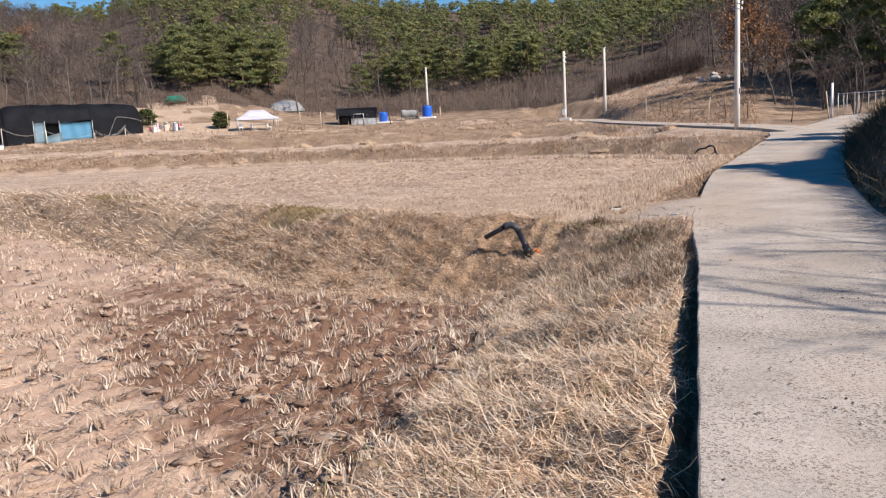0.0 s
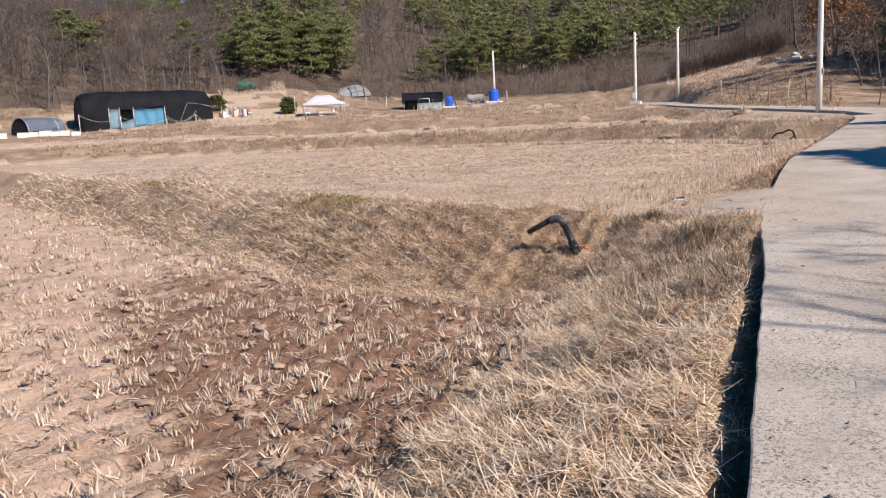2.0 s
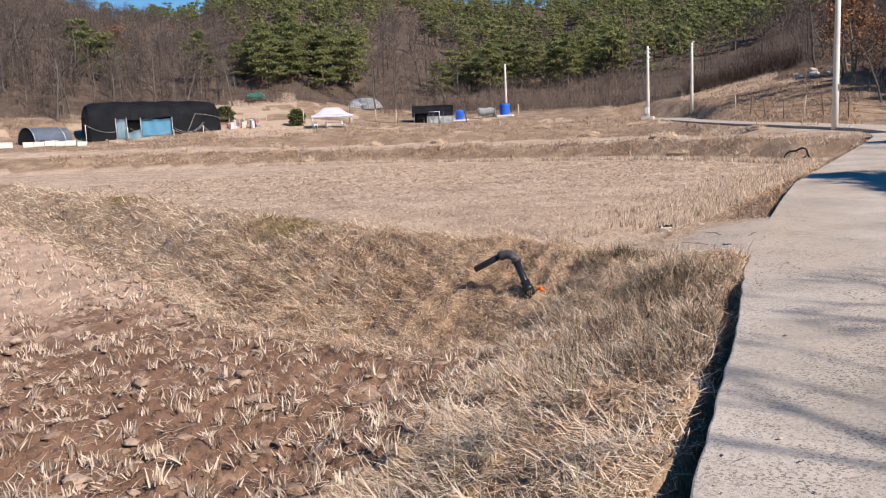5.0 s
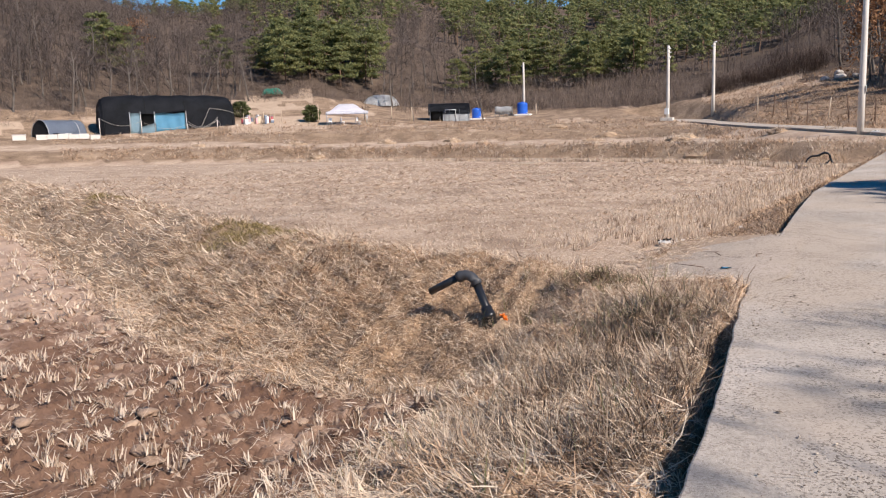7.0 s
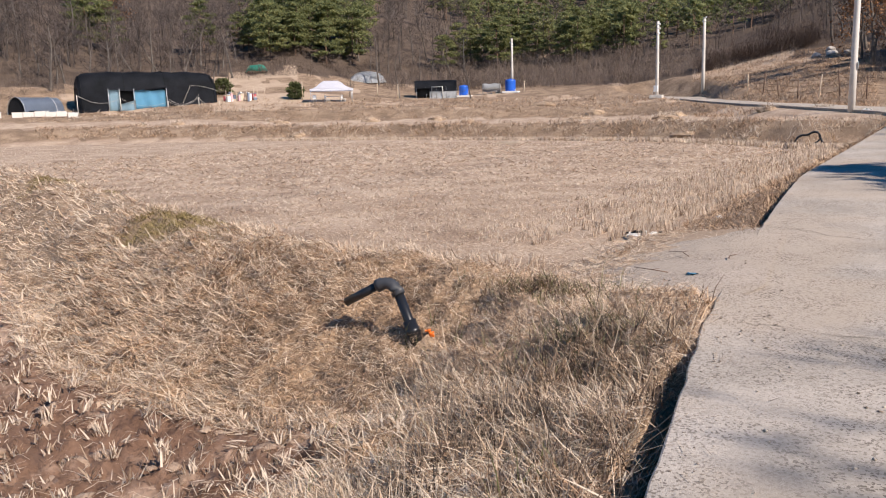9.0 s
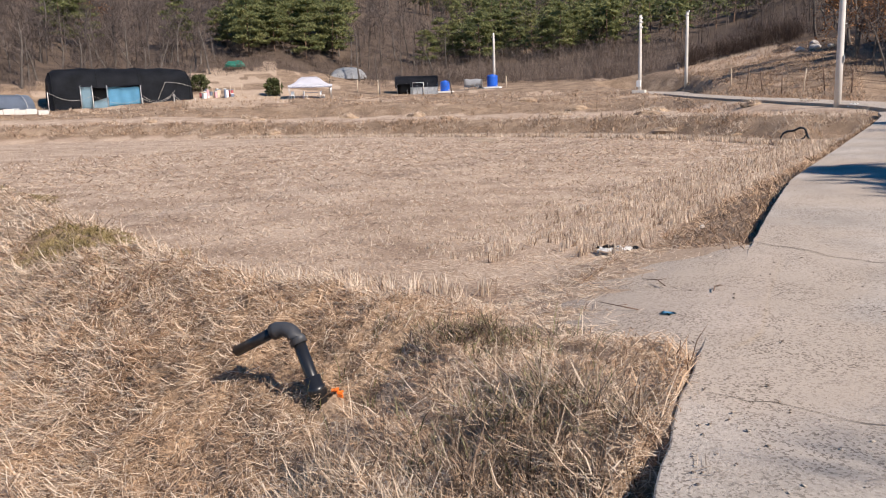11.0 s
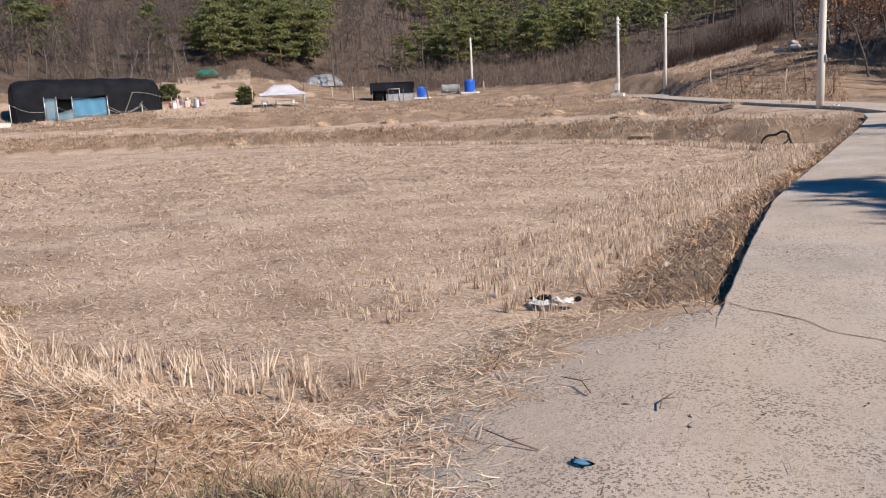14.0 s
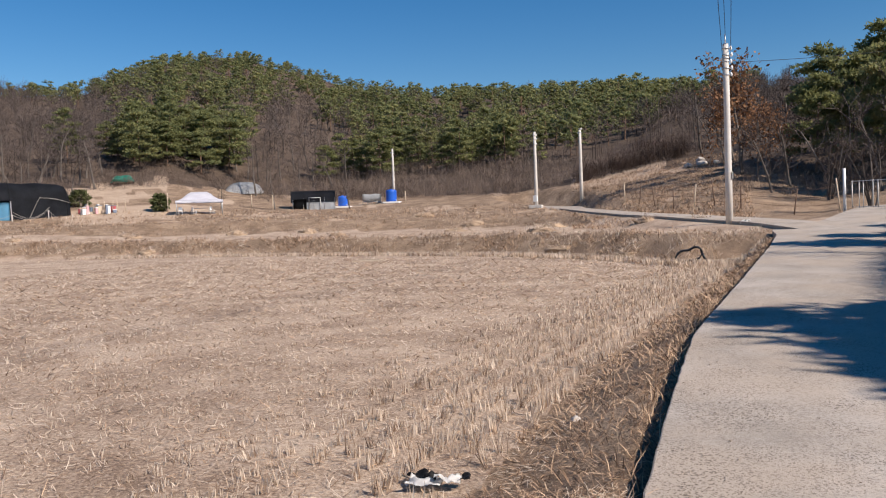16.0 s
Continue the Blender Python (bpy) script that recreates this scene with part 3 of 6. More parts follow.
def tufts(x, y, count, high, spread, width, lean0=0.0, lean1=0.35, bend=0.15, lift=-0.01, fall=0.4):
    """Clumps of stalks: count blades round each point."""
    n = len(x)
    bx = np.repeat(x, count) + RNG.normal(0, spread, n * count)
    by = np.repeat(y, count) + RNG.normal(0, spread, n * count)
    base = np.repeat(land(x, y)[0], count) + lift
    tilt_az = np.repeat(RNG.uniform(0, 2 * np.pi, n), count)
    tilt = np.repeat(RNG.uniform(0, 1, n) ** 2, count)
    az = tilt_az * 1.0 + RNG.normal(0, 1.6 - tilt, n * count)
    lean = RNG.uniform(lean0, lean1, n * count) + tilt * fall
    h = np.repeat(np.broadcast_to(high, n), count) * RNG.uniform(0.55, 1.1, n * count)
    return blades(np.stack((bx, by, base), -1), az, h, lean, width * RNG.uniform(0.7, 1.3, n * count), RNG.uniform(0, bend, n * count))


def bank_grass():
    """Dry grass matted over the bund and the lane's lower verge."""
    soup, green = Soup(), Soup()
    near_x, near_y = scatter(520000, -9.5, 2.0, 1.0, 14.5)
    far_x, far_y = scatter(190000, -34, -9.5, 11, 24)
    x, y = np.append(near_x, far_x), np.append(near_y, far_y)
    bund, left = -side(BUND, x, y), side(ROAD_LEFT, x, y)
    zone = (left > np.where(y < 9.6, 0.09 + 0.08 * ripple(x, y, 0.3, 1.0), 0.0)) & (((bund > -2.1) & (bund < 1.15)) | ((bund < 0) & (left < 2.0 + 0.5 * ripple(x, y, 0.9, 3.0))))
    zone &= ~((y > 11.2) & (left < 1.6))
    near = np.hypot(x - 1.0, y - 6)
    keep = RNG.uniform(0, 1, len(x)) < np.clip(7.5 / near, 0.16, 1) * (0.05 + 0.55 * clumpy(x, y, 0.5, 2.0) + 0.85 * clumpy(x, y, 0.13, 12.0))
    x, y, bund, left, near = (a[zone & keep] for a in (x, y, bund, left, near))
    n = len(x)
    down = np.where((left < 2.0) & (bund < -1.2), np.pi + 0.2, -np.pi / 2 - 0.3)
    az = down + 1.5 * ripple(x, y, 0.9, 6.0) + RNG.normal(0, 0.45 + 1.2 * clumpy(x, y, 0.35, 33.0), n)
    flat = clumpy(x, y, 0.7, 8.0)
    lean = np.clip(1.36 + 0.22 * flat + RNG.normal(0, 0.28, n), 0.1, 1.75)
    length = (RNG.uniform(0.05, 0.17, n) + 0.16 * RNG.uniform(0, 1, n) ** 5) * (1 + 0.02 * near)
    width = RNG.uniform(0.004, 0.0095, n) * np.clip(near / 6, 1, 4)
    p = on_land(x, y, 0.0)
    p[:, 2] += RNG.uniform(-0.03, 0.07, n) * (0.3 + flat)
    corner = np.exp(-((x + 1.6) / 2.3) ** 2 - ((y - 10.5) / 1.3) ** 2)
    length, width = length * (1 - 0.5 * corner), width * (1 - 0.35 * corner)
    brown = (clumpy(x, y, 0.42, 27.0) + RNG.normal(0, 0.15, n)) > 0.86 - 0.36 * corner
    hollow = (np.hypot(x + 2.16, y - 10.44) < 0.09) | (np.hypot((x + 7.55) / 1.4, (y - 12.35) / 0.9) < 0.8) | (np.hypot((x + 17.4) / 1.8, (y - 16.45) / 0.95) < 0.85)
    keep = ~brown & ~hollow
    soup.add(*blades(p[keep], az[keep], length[keep], lean[keep], width[keep], RNG.uniform(-0.7, 0.9, keep.sum())))
    rest, keep = Soup(), brown & ~hollow
    rest.add(*blades(p[keep], az[keep], length[keep], lean[keep], width[keep], RNG.uniform(-0.7, 0.9, keep.sum())))
    x, y = scatter(70000, -5.5, 0.1, 9.5, 12.4)
    left, bund = side(ROAD_LEFT, x, y), -side(BUND, x, y)
    ok = (left > 0.03) & (bund > -1.6) & (bund < 1.1) & ~((y > 11.2) & (left < 1.5)) & (np.hypot(x + 2.16, y - 10.44) > 0.09)
    x, y = x[ok], y[ok]
    n = len(x)
    fine = blades(on_land(x, y, 0.004), RNG.uniform(0, 6.3, n), RNG.uniform(0.03, 0.10, n), RNG.normal(1.35, 0.2, n), RNG.uniform(0.002, 0.0045, n), RNG.uniform(-0.4, 0.7, n))
    pick = RNG.uniform(0, 1, n) < 0.25 + 0.6 * clumpy(x, y, 0.5, 61.0)
    for which, target in ((pick, rest), (~pick, soup)):
        target.add(fine[0].reshape(n, 6, 3)[which].reshape(-1, 3), np.concatenate([np.arange(which.sum())[:, None] * 6 + np.array(q) for q in ((0, 1, 3, 2), (2, 3, 5, 4))]))
    stuff("brown_grass", rest, WEED, "reddish brown withered grass in patches on the bank", "dry grass")
    stuff("bank_grass", soup, HAY, "matted dry yellow grass covering the paddy bank", "dry grass")
    # faded green shoots among it
    x, y = scatter(9000, -7, 1.0, 3.0, 11.5)
    left, bund = side(ROAD_LEFT, x, y), -side(BUND, x, y)
    ok = (left > 0.15) & (left < 2.4) & (bund < 0.6) & (clumpy(x, y, 0.45, 14.0) > 0.8)
    x, y = x[ok], y[ok]
    green.add(*blades(on_land(x, y, 0.03), RNG.uniform(0, 6.3, len(x)), RNG.uniform(0.08, 0.24, len(x)), RNG.uniform(0.1, 0.9, len(x)), 0.006, 0.3))
    for cx, cy, many in ((-1.5, 11.1, 420), (-0.7, 10.2, 420)):
        x, y = RNG.normal(cx, 0.26, many), RNG.normal(cy, 0.2, many)
        green.add(*blades(on_land(x, y, 0.02), RNG.uniform(0, 6.3, many), RNG.uniform(0.05, 0.16, many), RNG.uniform(0.3, 1.3, many), 0.005, 0.4))
    stuff("green_shoots", green, GREEN_WEED, "faded green weeds sprouting between the dry grass", "weeds")
    # tall seed stalks standing out of the mat
    soup = Soup()
    x, y = scatter(9000, -12, 0.9, 3.0, 13.5)
    left, bund = side(ROAD_LEFT, x, y), -side(BUND, x, y)
    ok = (left > 0.2) & ((bund > -2.0) | (left < 2.2)) & (bund < 0.5) & (clumpy(x, y, 0.6, 21.0) > 0.5)
    x, y = x[ok], y[ok]
    n = len(x)
    soup.add(*blades(on_land(x, y), RNG.uniform(0, 6.3, n), RNG.uniform(0.10, 0.34, n), np.clip(RNG.normal(1.3, 0.3, n), 0.3, 1.65), RNG.uniform(0.004, 0.008, n), RNG.uniform(-0.6, 0.9, n)))
    stuff("grass_stalks", soup, STRAW, "pale broken grass stalks leaning over the bank", "dry grass")


def verge_weeds():
    """Brown weeds between the lane and the upper paddy, and grey dead stalks by the lane."""
    soup, grey = Soup(), Soup()
    x, y = scatter(90000, -4.2, 0.2, 12.5, 42)
    left = side(ROAD_LEFT, x, y)
    near = np.hypot(x - 0.4, y - 10)
    edge = 1.2 + 0.4 * ripple(x, y, 1.2, 3.0)
    ok = (left > 0.02) & (left < edge) & ((y > 14.6) | (left > 1.2)) & (RNG.uniform(0, 1, len(x)) < np.clip(9 / near, 0.2, 1) * (0.2 + clumpy(x, y, 0.5, 4.0)))
    x, y, near = x[ok], y[ok], near[ok]
    n = len(x)
    soup.add(*blades(on_land(x, y), RNG.uniform(0, 6.3, n), RNG.uniform(0.05, 0.20, n), np.clip(RNG.normal(1.15, 0.3, n), 0, 1.65), RNG.uniform(0.004, 0.008, n) * np.clip(near / 7, 1, 3), RNG.uniform(0, 0.6, n)))
    x, y = scatter(30000, -4.2, 0.6, 10.4, 40)
    left = side(ROAD_LEFT, x, y)
    ok = (left > 0.015) & (left < 0.22) & ((y > 14.4) | (y < 11.3)) & (clumpy(x, y, 0.6, 31.0) > 0.3)
    x, y = x[ok], y[ok]
    n = len(x)
    soup.add(*blades(on_land(x, y), RNG.uniform(0, 6.3, n), RNG.uniform(0.08, 0.25, n), np.clip(RNG.normal(0.7, 0.3, n), 0, 1.4), 0.008, RNG.uniform(0, 0.6, n)))
    stuff("verge_weeds", soup, WEED, "brown withered weeds along the lane's sunken verge", "weeds")
    # a thicket of grey stalks in the corner below the ramp
    x, y = scatter(22000, -2.6, 0.7, 7.6, 10.45)
    left, bund = side(ROAD_LEFT, x, y), -side(BUND, x, y)
    ok = (left > 0.04) & (left < 1.9) & (bund < 0.5) & (clumpy(x, y, 0.45, 11.0) > 0.58)
    x, y = x[ok], y[ok]
    n = len(x)
    grey.add(*blades(on_land(x, y), RNG.uniform(0, 6.3, n), RNG.uniform(0.10, 0.36, n), RNG.uniform(0.5, 1.5, n), RNG.uniform(0.003, 0.006, n), RNG.uniform(-0.4, 0.6, n)))
    x, y = scatter(20000, -2.2, 0.7, 6.8, 10.6)
    left = side(ROAD_LEFT, x, y)
    ok = (left > 0.1) & (left < 1.5) & (np.hypot((left - 0.65) / 0.75, (y - 8.9) / 1.5) + RNG.normal(0, 0.12, len(x)) < 1.0) & (clumpy(x, y, 0.3, 51.0) > 0.45)
    x, y = x[ok], y[ok]
    n = len(x)
    tangle = Soup()
    tangle.add(*blades(on_land(x, y), RNG.uniform(0, 6.3, n), RNG.uniform(0.08, 0.26, n), RNG.uniform(0.2, 1.3, n), RNG.uniform(0.003, 0.007, n), RNG.uniform(-0.5, 0.8, n)))
    n = 1500
    x, y = RNG.normal(-1.55, 0.26, n), RNG.normal(11.1, 0.17, n)
    tangle.add(*blades(on_land(x, y), RNG.uniform(0, 6.3, n), RNG.uniform(0.06, 0.2, n), RNG.uniform(0.3, 1.4, n), RNG.uniform(0.003, 0.006, n), RNG.uniform(-0.5, 0.8, n)))
    stuff("dark_weeds", tangle, BROWN_STEMS, "dark brown tangled weed stems beside the lane's edge", "weeds")
    stuff("dead_stalks", grey, GREY_WEED, "grey tangled dead weed stalks on the bank", "weeds")


def stubble_upper():
    """Rice stubble of the upper paddy: standing rows along the lane, flattened straw elsewhere."""
    soup = Soup()
    # rows that run with the lane
    for row in range(10):
        off = 1.35 + row * 0.29
        ys = np.arange(14.5 + 0.35 * row * (row < 5), 39.5, 0.17)
        xs = np.interp(ys, [p[1] for p in ROAD_LEFT], [p[0] for p in ROAD_LEFT]) - off
        xs, ys = xs + RNG.normal(0, 0.035, len(ys)), ys + RNG.normal(0, 0.04, len(ys))
        r, _, rr, _ = stations(xs, ys)
        ok = (r < rr[0] - 0.3) & (RNG.uniform(0, 1, len(ys)) < (0.95, 0.95, 0.95, 0.92, 0.9, 0.75, 0.55, 0.4, 0.3, 0.2)[row]) & ((row > 1) | (clumpy(xs, ys, 1.2, 5.0) > 0.3))
        near = np.clip(np.hypot(xs, ys - 10) / 9, 1, 3)
        high = 0.21 * (1 - 0.06 * row) * (0.7 + 0.5 * clumpy(xs, ys, 1.5, 9.0))
        for part_of in (True, False):
            pick = ok & ((near < 1.6) == part_of)
            if pick.any():
                soup.add(*tufts(xs[pick], ys[pick], 18 if part_of else 9, high[pick], 0.03, 0.009 if part_of else 0.015))
    # the short row at the paddy's near corner
    ts = np.linspace(0, 1, 15)
    for k in range(2):
        xs, ys = -2.7 - 2.6 * ts + RNG.normal(0, 0.08, 15), 12.75 - 0.45 * ts + 0.3 * k + RNG.normal(0, 0.06, 15)
        soup.add(*tufts(xs, ys, 24, 0.2, 0.045, 0.012, 0.0, 0.3))
    # short stubs over the whole field, in rows across it
    x, y = np.meshgrid(np.arange(-62, -1.5, 0.27), np.arange(11.5, 58, 0.21))
    x, y = x.ravel() + RNG.normal(0, 0.05, x.size), y.ravel() + RNG.normal(0, 0.03, x.size)
    bund, left = -side(BUND, x, y), side(ROAD_LEFT, x, y)
    r, _, rr, _ = stations(x, y)
    ok = (bund > 1.0) & (left > 3.2) & (r < rr[0] - 0.2) & (RNG.uniform(0, 1, x.size) < np.clip(8.5 / r, 0.13, 0.9) * (0.5 + 0.6 * clumpy(x, y, 3.0, 1.0)))
    x, y, r = x[ok], y[ok], r[ok]
    for lo, hi, c, w in ((0, 14, 9, 0.008), (14, 30, 5, 0.013), (30, 90, 3, 0.026)):
        pick = (r >= lo) & (r < hi)
        soup.add(*tufts(x[pick], y[pick], c, 0.075 * RNG.uniform(0.6, 1.5, pick.sum()), 0.03, w, 0.1, 0.9))
    # a fringe of stalks at the far edge
    az = np.radians(RNG.uniform(-52, -4, 2600))
    r, _, rr, _ = stations(CENTRE[0] + 40 * np.sin(az), CENTRE[1] + 40 * np.cos(az))
    rad = rr[0] - RNG.choice([0.3, 0.75, 1.2, 1.6], len(az)) + RNG.normal(0, 0.05, len(az))
    soup.add(*tufts(CENTRE[0] + rad * np.sin(az), CENTRE[1] + rad * np.cos(az), 4, 0.26, 0.05, 0.03))
    stuff("rice_stubble", soup, STRAW, "pale cut rice stubble standing in rows in the paddy", "stubble")
    # straw lying flat
    soup = Soup()
    x, y = scatter(420000, -34, -0.6, 11.2, 46)
    bund, left = -side(BUND, x, y), side(ROAD_LEFT, x, y)
    r, _, rr, _ = stations(x, y)
    ok = (bund > 0.5) & (left > 0.85) & (r < rr[0]) & (RNG.uniform(0, 1, len(x)) < np.clip(5.5 / r, 0.06, 1) ** 1.25 * (0.25 + clumpy(x, y, 0.8, 17.0)))
    x, y, r = x[ok], y[ok], r[ok]
    n = len(x)
    az = 0.25 + RNG.normal(0, 0.9, n) + np.pi * RNG.integers(0, 2, n)
    length = (RNG.uniform(0.03, 0.13, n) + 0.12 * RNG.uniform(0, 1, n) ** 5) * np.clip(r / 14, 1, 2.2)
    lean, width, bend = RNG.normal(1.45, 0.16, n), RNG.uniform(0.004, 0.009, n) * np.clip(r / 6, 1, 4), RNG.normal(0, 0.2, n)
    p, chaff = on_land(x, y, 0.015), Soup()
    brown = RNG.uniform(0, 1, n) < 0.22 + 0.3 * clumpy(x, y, 1.6, 23.0)
    for which, target in ((~brown, soup), (brown, chaff)):
        target.add(*blades(p[which], az[which], length[which], lean[which], width[which], bend[which]))
    stuff("straw_litter", soup, STRAW, "bleached straw lying flat over the harvested paddy", "straw")
    stuff("leaf_chaff", chaff, WEED, "brown chaff and withered leaf bits over the paddy", "straw")


def lower_field():
    """Clods, uprooted stubble and straw on the ploughed lower paddy."""
    soup = Soup()
    rows_x, rows_y = np.meshgrid(np.arange(-30, 1.0, 0.27), np.arange(-3, 20, 0.24))
    x, y = rows_x.ravel() + RNG.normal(0, 0.07, rows_x.size), rows_y.ravel() + RNG.normal(0, 0.06, rows_x.size)
    turn = radians(-20)
    x, y = x * math.cos(turn) - y * math.sin(turn), x * math.sin(turn) + y * math.cos(turn) + 1.0
    bund, left = -side(BUND, x, y), side(ROAD_LEFT, x, y)
    r = np.hypot(x - 1.5, y - 2)
    ok = (bund < -1.85) & (left > 1.6) & (RNG.uniform(0, 1, x.size) < np.clip(9 / r, 0.3, 0.95) * (0.45 + clumpy(x, y, 0.9, 2.0)))
    x, y, r = x[ok], y[ok], r[ok]
    for lo, hi, c, w in ((0, 12, 17, 0.013), (12, 60, 8, 0.024)):
        pick = (r >= lo) & (r < hi)
        soup.add(*tufts(x[pick], y[pick], c, RNG.uniform(0.07, 0.16, pick.sum()), 0.034, w, 0.05, 0.6, 0.3, 0.01, 1.1))
    stuff("uprooted_stubble", soup, STRAW, "tilted tufts of rice stubble in ploughed clay", "stubble")
    soup = Soup()
    x, y = scatter(70000, -16, 0.8, 1.5, 14)
    bund, left = -side(BUND, x, y), side(ROAD_LEFT, x, y)
    r = np.hypot(x - 1.5, y - 2)
    ok = (bund < -1.4) & (left > 1.3) & (RNG.uniform(0, 1, len(x)) < np.clip(7 / r, 0.2, 1) * (clumpy(x, y, 0.7, 31.0) + 0.35 * (left < 3.2)))
    x, y = x[ok], y[ok]
    n = len(x)
    soup.add(*blades(on_land(x, y, 0.035), RNG.uniform(0, 6.3, n), RNG.uniform(0.04, 0.16, n), RNG.normal(1.4, 0.2, n), RNG.uniform(0.003, 0.007, n), RNG.normal(0, 0.2, n)))
    stuff("loose_straw", soup, STRAW, "loose straw strewn over the ploughed clay", "straw")
    # clods: broken, angular lumps
    bm = bmesh.new()
    bmesh.ops.create_icosphere(bm, subdivisions=2, radius=1)
    unit = np.array([v.co[:] for v in bm.verts])
    tri = np.array([[v.index for v in f.verts] for f in bm.faces])
    bm.free()
    soup = Soup()
    x, y = scatter(9000, -13, 0.6, 1.5, 12)
    bund, left = -side(BUND, x, y), side(ROAD_LEFT, x, y)
    r = np.hypot(x - 1.5, y - 2)
    ok = (bund < -2.0) & (left > 2.1) & (RNG.uniform(0, 1, len(x)) < np.clip(2.6 / r, 0.08, 0.5) * clumpy(x, y, 0.8, 44.0))
    for cx, cy in zip(x[ok], y[ok]):
        size = RNG.uniform(0.02, 0.05) + 0.05 * RNG.uniform() ** 3
        off = Vector((cx * 9, cy * 9, 0))
        bulge = np.array([1 + 0.75 * noise.noise(Vector(q) * 1.7 + off) + 0.4 * noise.noise(Vector(q) * 4.1 + off) for q in unit])
        v = unit * bulge[:, None] * size * np.array([RNG.uniform(0.9, 1.7), RNG.uniform(0.8, 1.4), RNG.uniform(0.35, 0.5)])
        soup.add(v + np.array([cx, cy, ground_z(cx, cy) - size * 0.08]), tri)
    stuff("soil_clods", soup, CLOD, "pale dried clay clods turned up by the plough", "soil clods")


def road_grit():
    """Leaf crumbs, grit and straw ends strewn over the lane and the ramp."""
    soup = Soup()
    x, y = scatter(26000, -1.9, 3.4, 2.5, 26)
    left, right = side(ROAD_LEFT, x, y), -side(ROAD_RIGHT, x, y)
    near = np.hypot(x - 1.0, y - 7)
    ramp = (y > 11.3) & (y < 14.3) & (left < 1.0)
    ok = (right < -0.05) & ((left < -0.05) | ramp) & (RNG.uniform(0, 1, len(x)) < np.clip(6 / near, 0.2, 1) * (0.12 + 0.6 * clumpy(x, y, 0.9, 6.6) ** 2 + 0.5 * (left > -0.5)))
    x, y, left = x[ok], y[ok], left[ok]
    z = road_z(y) + 0.012 - np.where(left > -0.3, 0.23 * np.clip((left + 0.3) / 1.65, 0, 1) ** 1.8, 0)
    octa = np.array([[1, 0, 0], [0, 1, 0], [-1, 0, 0], [0, -1, 0], [0, 0, 1], [0, 0, -1]], float)
    tri = np.array([[0, 1, 4], [1, 2, 4], [2, 3, 4], [3, 0, 4], [1, 0, 5], [2, 1, 5], [3, 2, 5], [0, 3, 5]])
    for px, py, pz in zip(x, y, z):
        s = RNG.uniform(0.0015, 0.0042) + 0.008 * RNG.uniform() ** 9
        a = RNG.uniform(0, 6.3)
        v = octa * np.array([s * RNG.uniform(1, 2.2), s, s * 0.5]) * RNG.uniform(0.7, 1.2, (6, 1))
        v = np.stack((v[:, 0] * math.cos(a) - v[:, 1] * math.sin(a), v[:, 0] * math.sin(a) + v[:, 1] * math.cos(a), v[:, 2]), -1)
        soup.add(v + np.array([px, py, pz + s * 0.2]), tri)
    n = 420
    pick = RNG.integers(0, len(x), n)
    soup.add(*blades(np.stack((x[pick], y[pick] + 0.05, z[pick] + 0.008), -1), RNG.uniform(0, 6.3, n), RNG.uniform(0.03, 0.12, n), RNG.normal(1.54, 0.03, n), 0.004, 0.0))
    stuff("road_grit", soup, GRIT, "leaf crumbs and grit strewn over the concrete", "grit")


def moss_cushion(cx, cy, rx, ry, label):
    """A low olive cushion on the bund: a mound with a coat of short moss leaves."""
    root = new("moss_cushion")
    root.location = (cx, cy, ground_z(cx, cy))
    n = 8500
    a, q = RNG.uniform(0, 6.3, n), np.sqrt(RNG.uniform(0, 1, n))
    q = q * (1 + 0.28 * np.sin(a * 3 + cx) + 0.16 * np.sin(a * 7) + RNG.normal(0, 0.08, n))
    dx, dy = rx * q * np.cos(a), ry * q * np.sin(a)
    turn = 2.75
    px, py = dx * math.cos(turn) - dy * math.sin(turn), dx * math.sin(turn) + dy * math.cos(turn)
    z = land(px + cx, py + cy)[0] - root.location.z + 0.045 * np.clip(1 - q * q, 0, 1) ** 0.7 + 0.03 * ripple(px, py, 0.12, 2.0)
    soup = Soup()
    soup.add(*blades(np.stack((px, py, z), -1), RNG.uniform(0, 6.3, n), RNG.uniform(0.03, 0.09, n), RNG.uniform(0.5, 1.6, n), 0.008, 0.4))
    child = new("leaf_coat", soup.mesh("leaf_coat", MOSS))
    child.parent = root
    tagged(root, label, "moss", group="moss cushions on the bund")


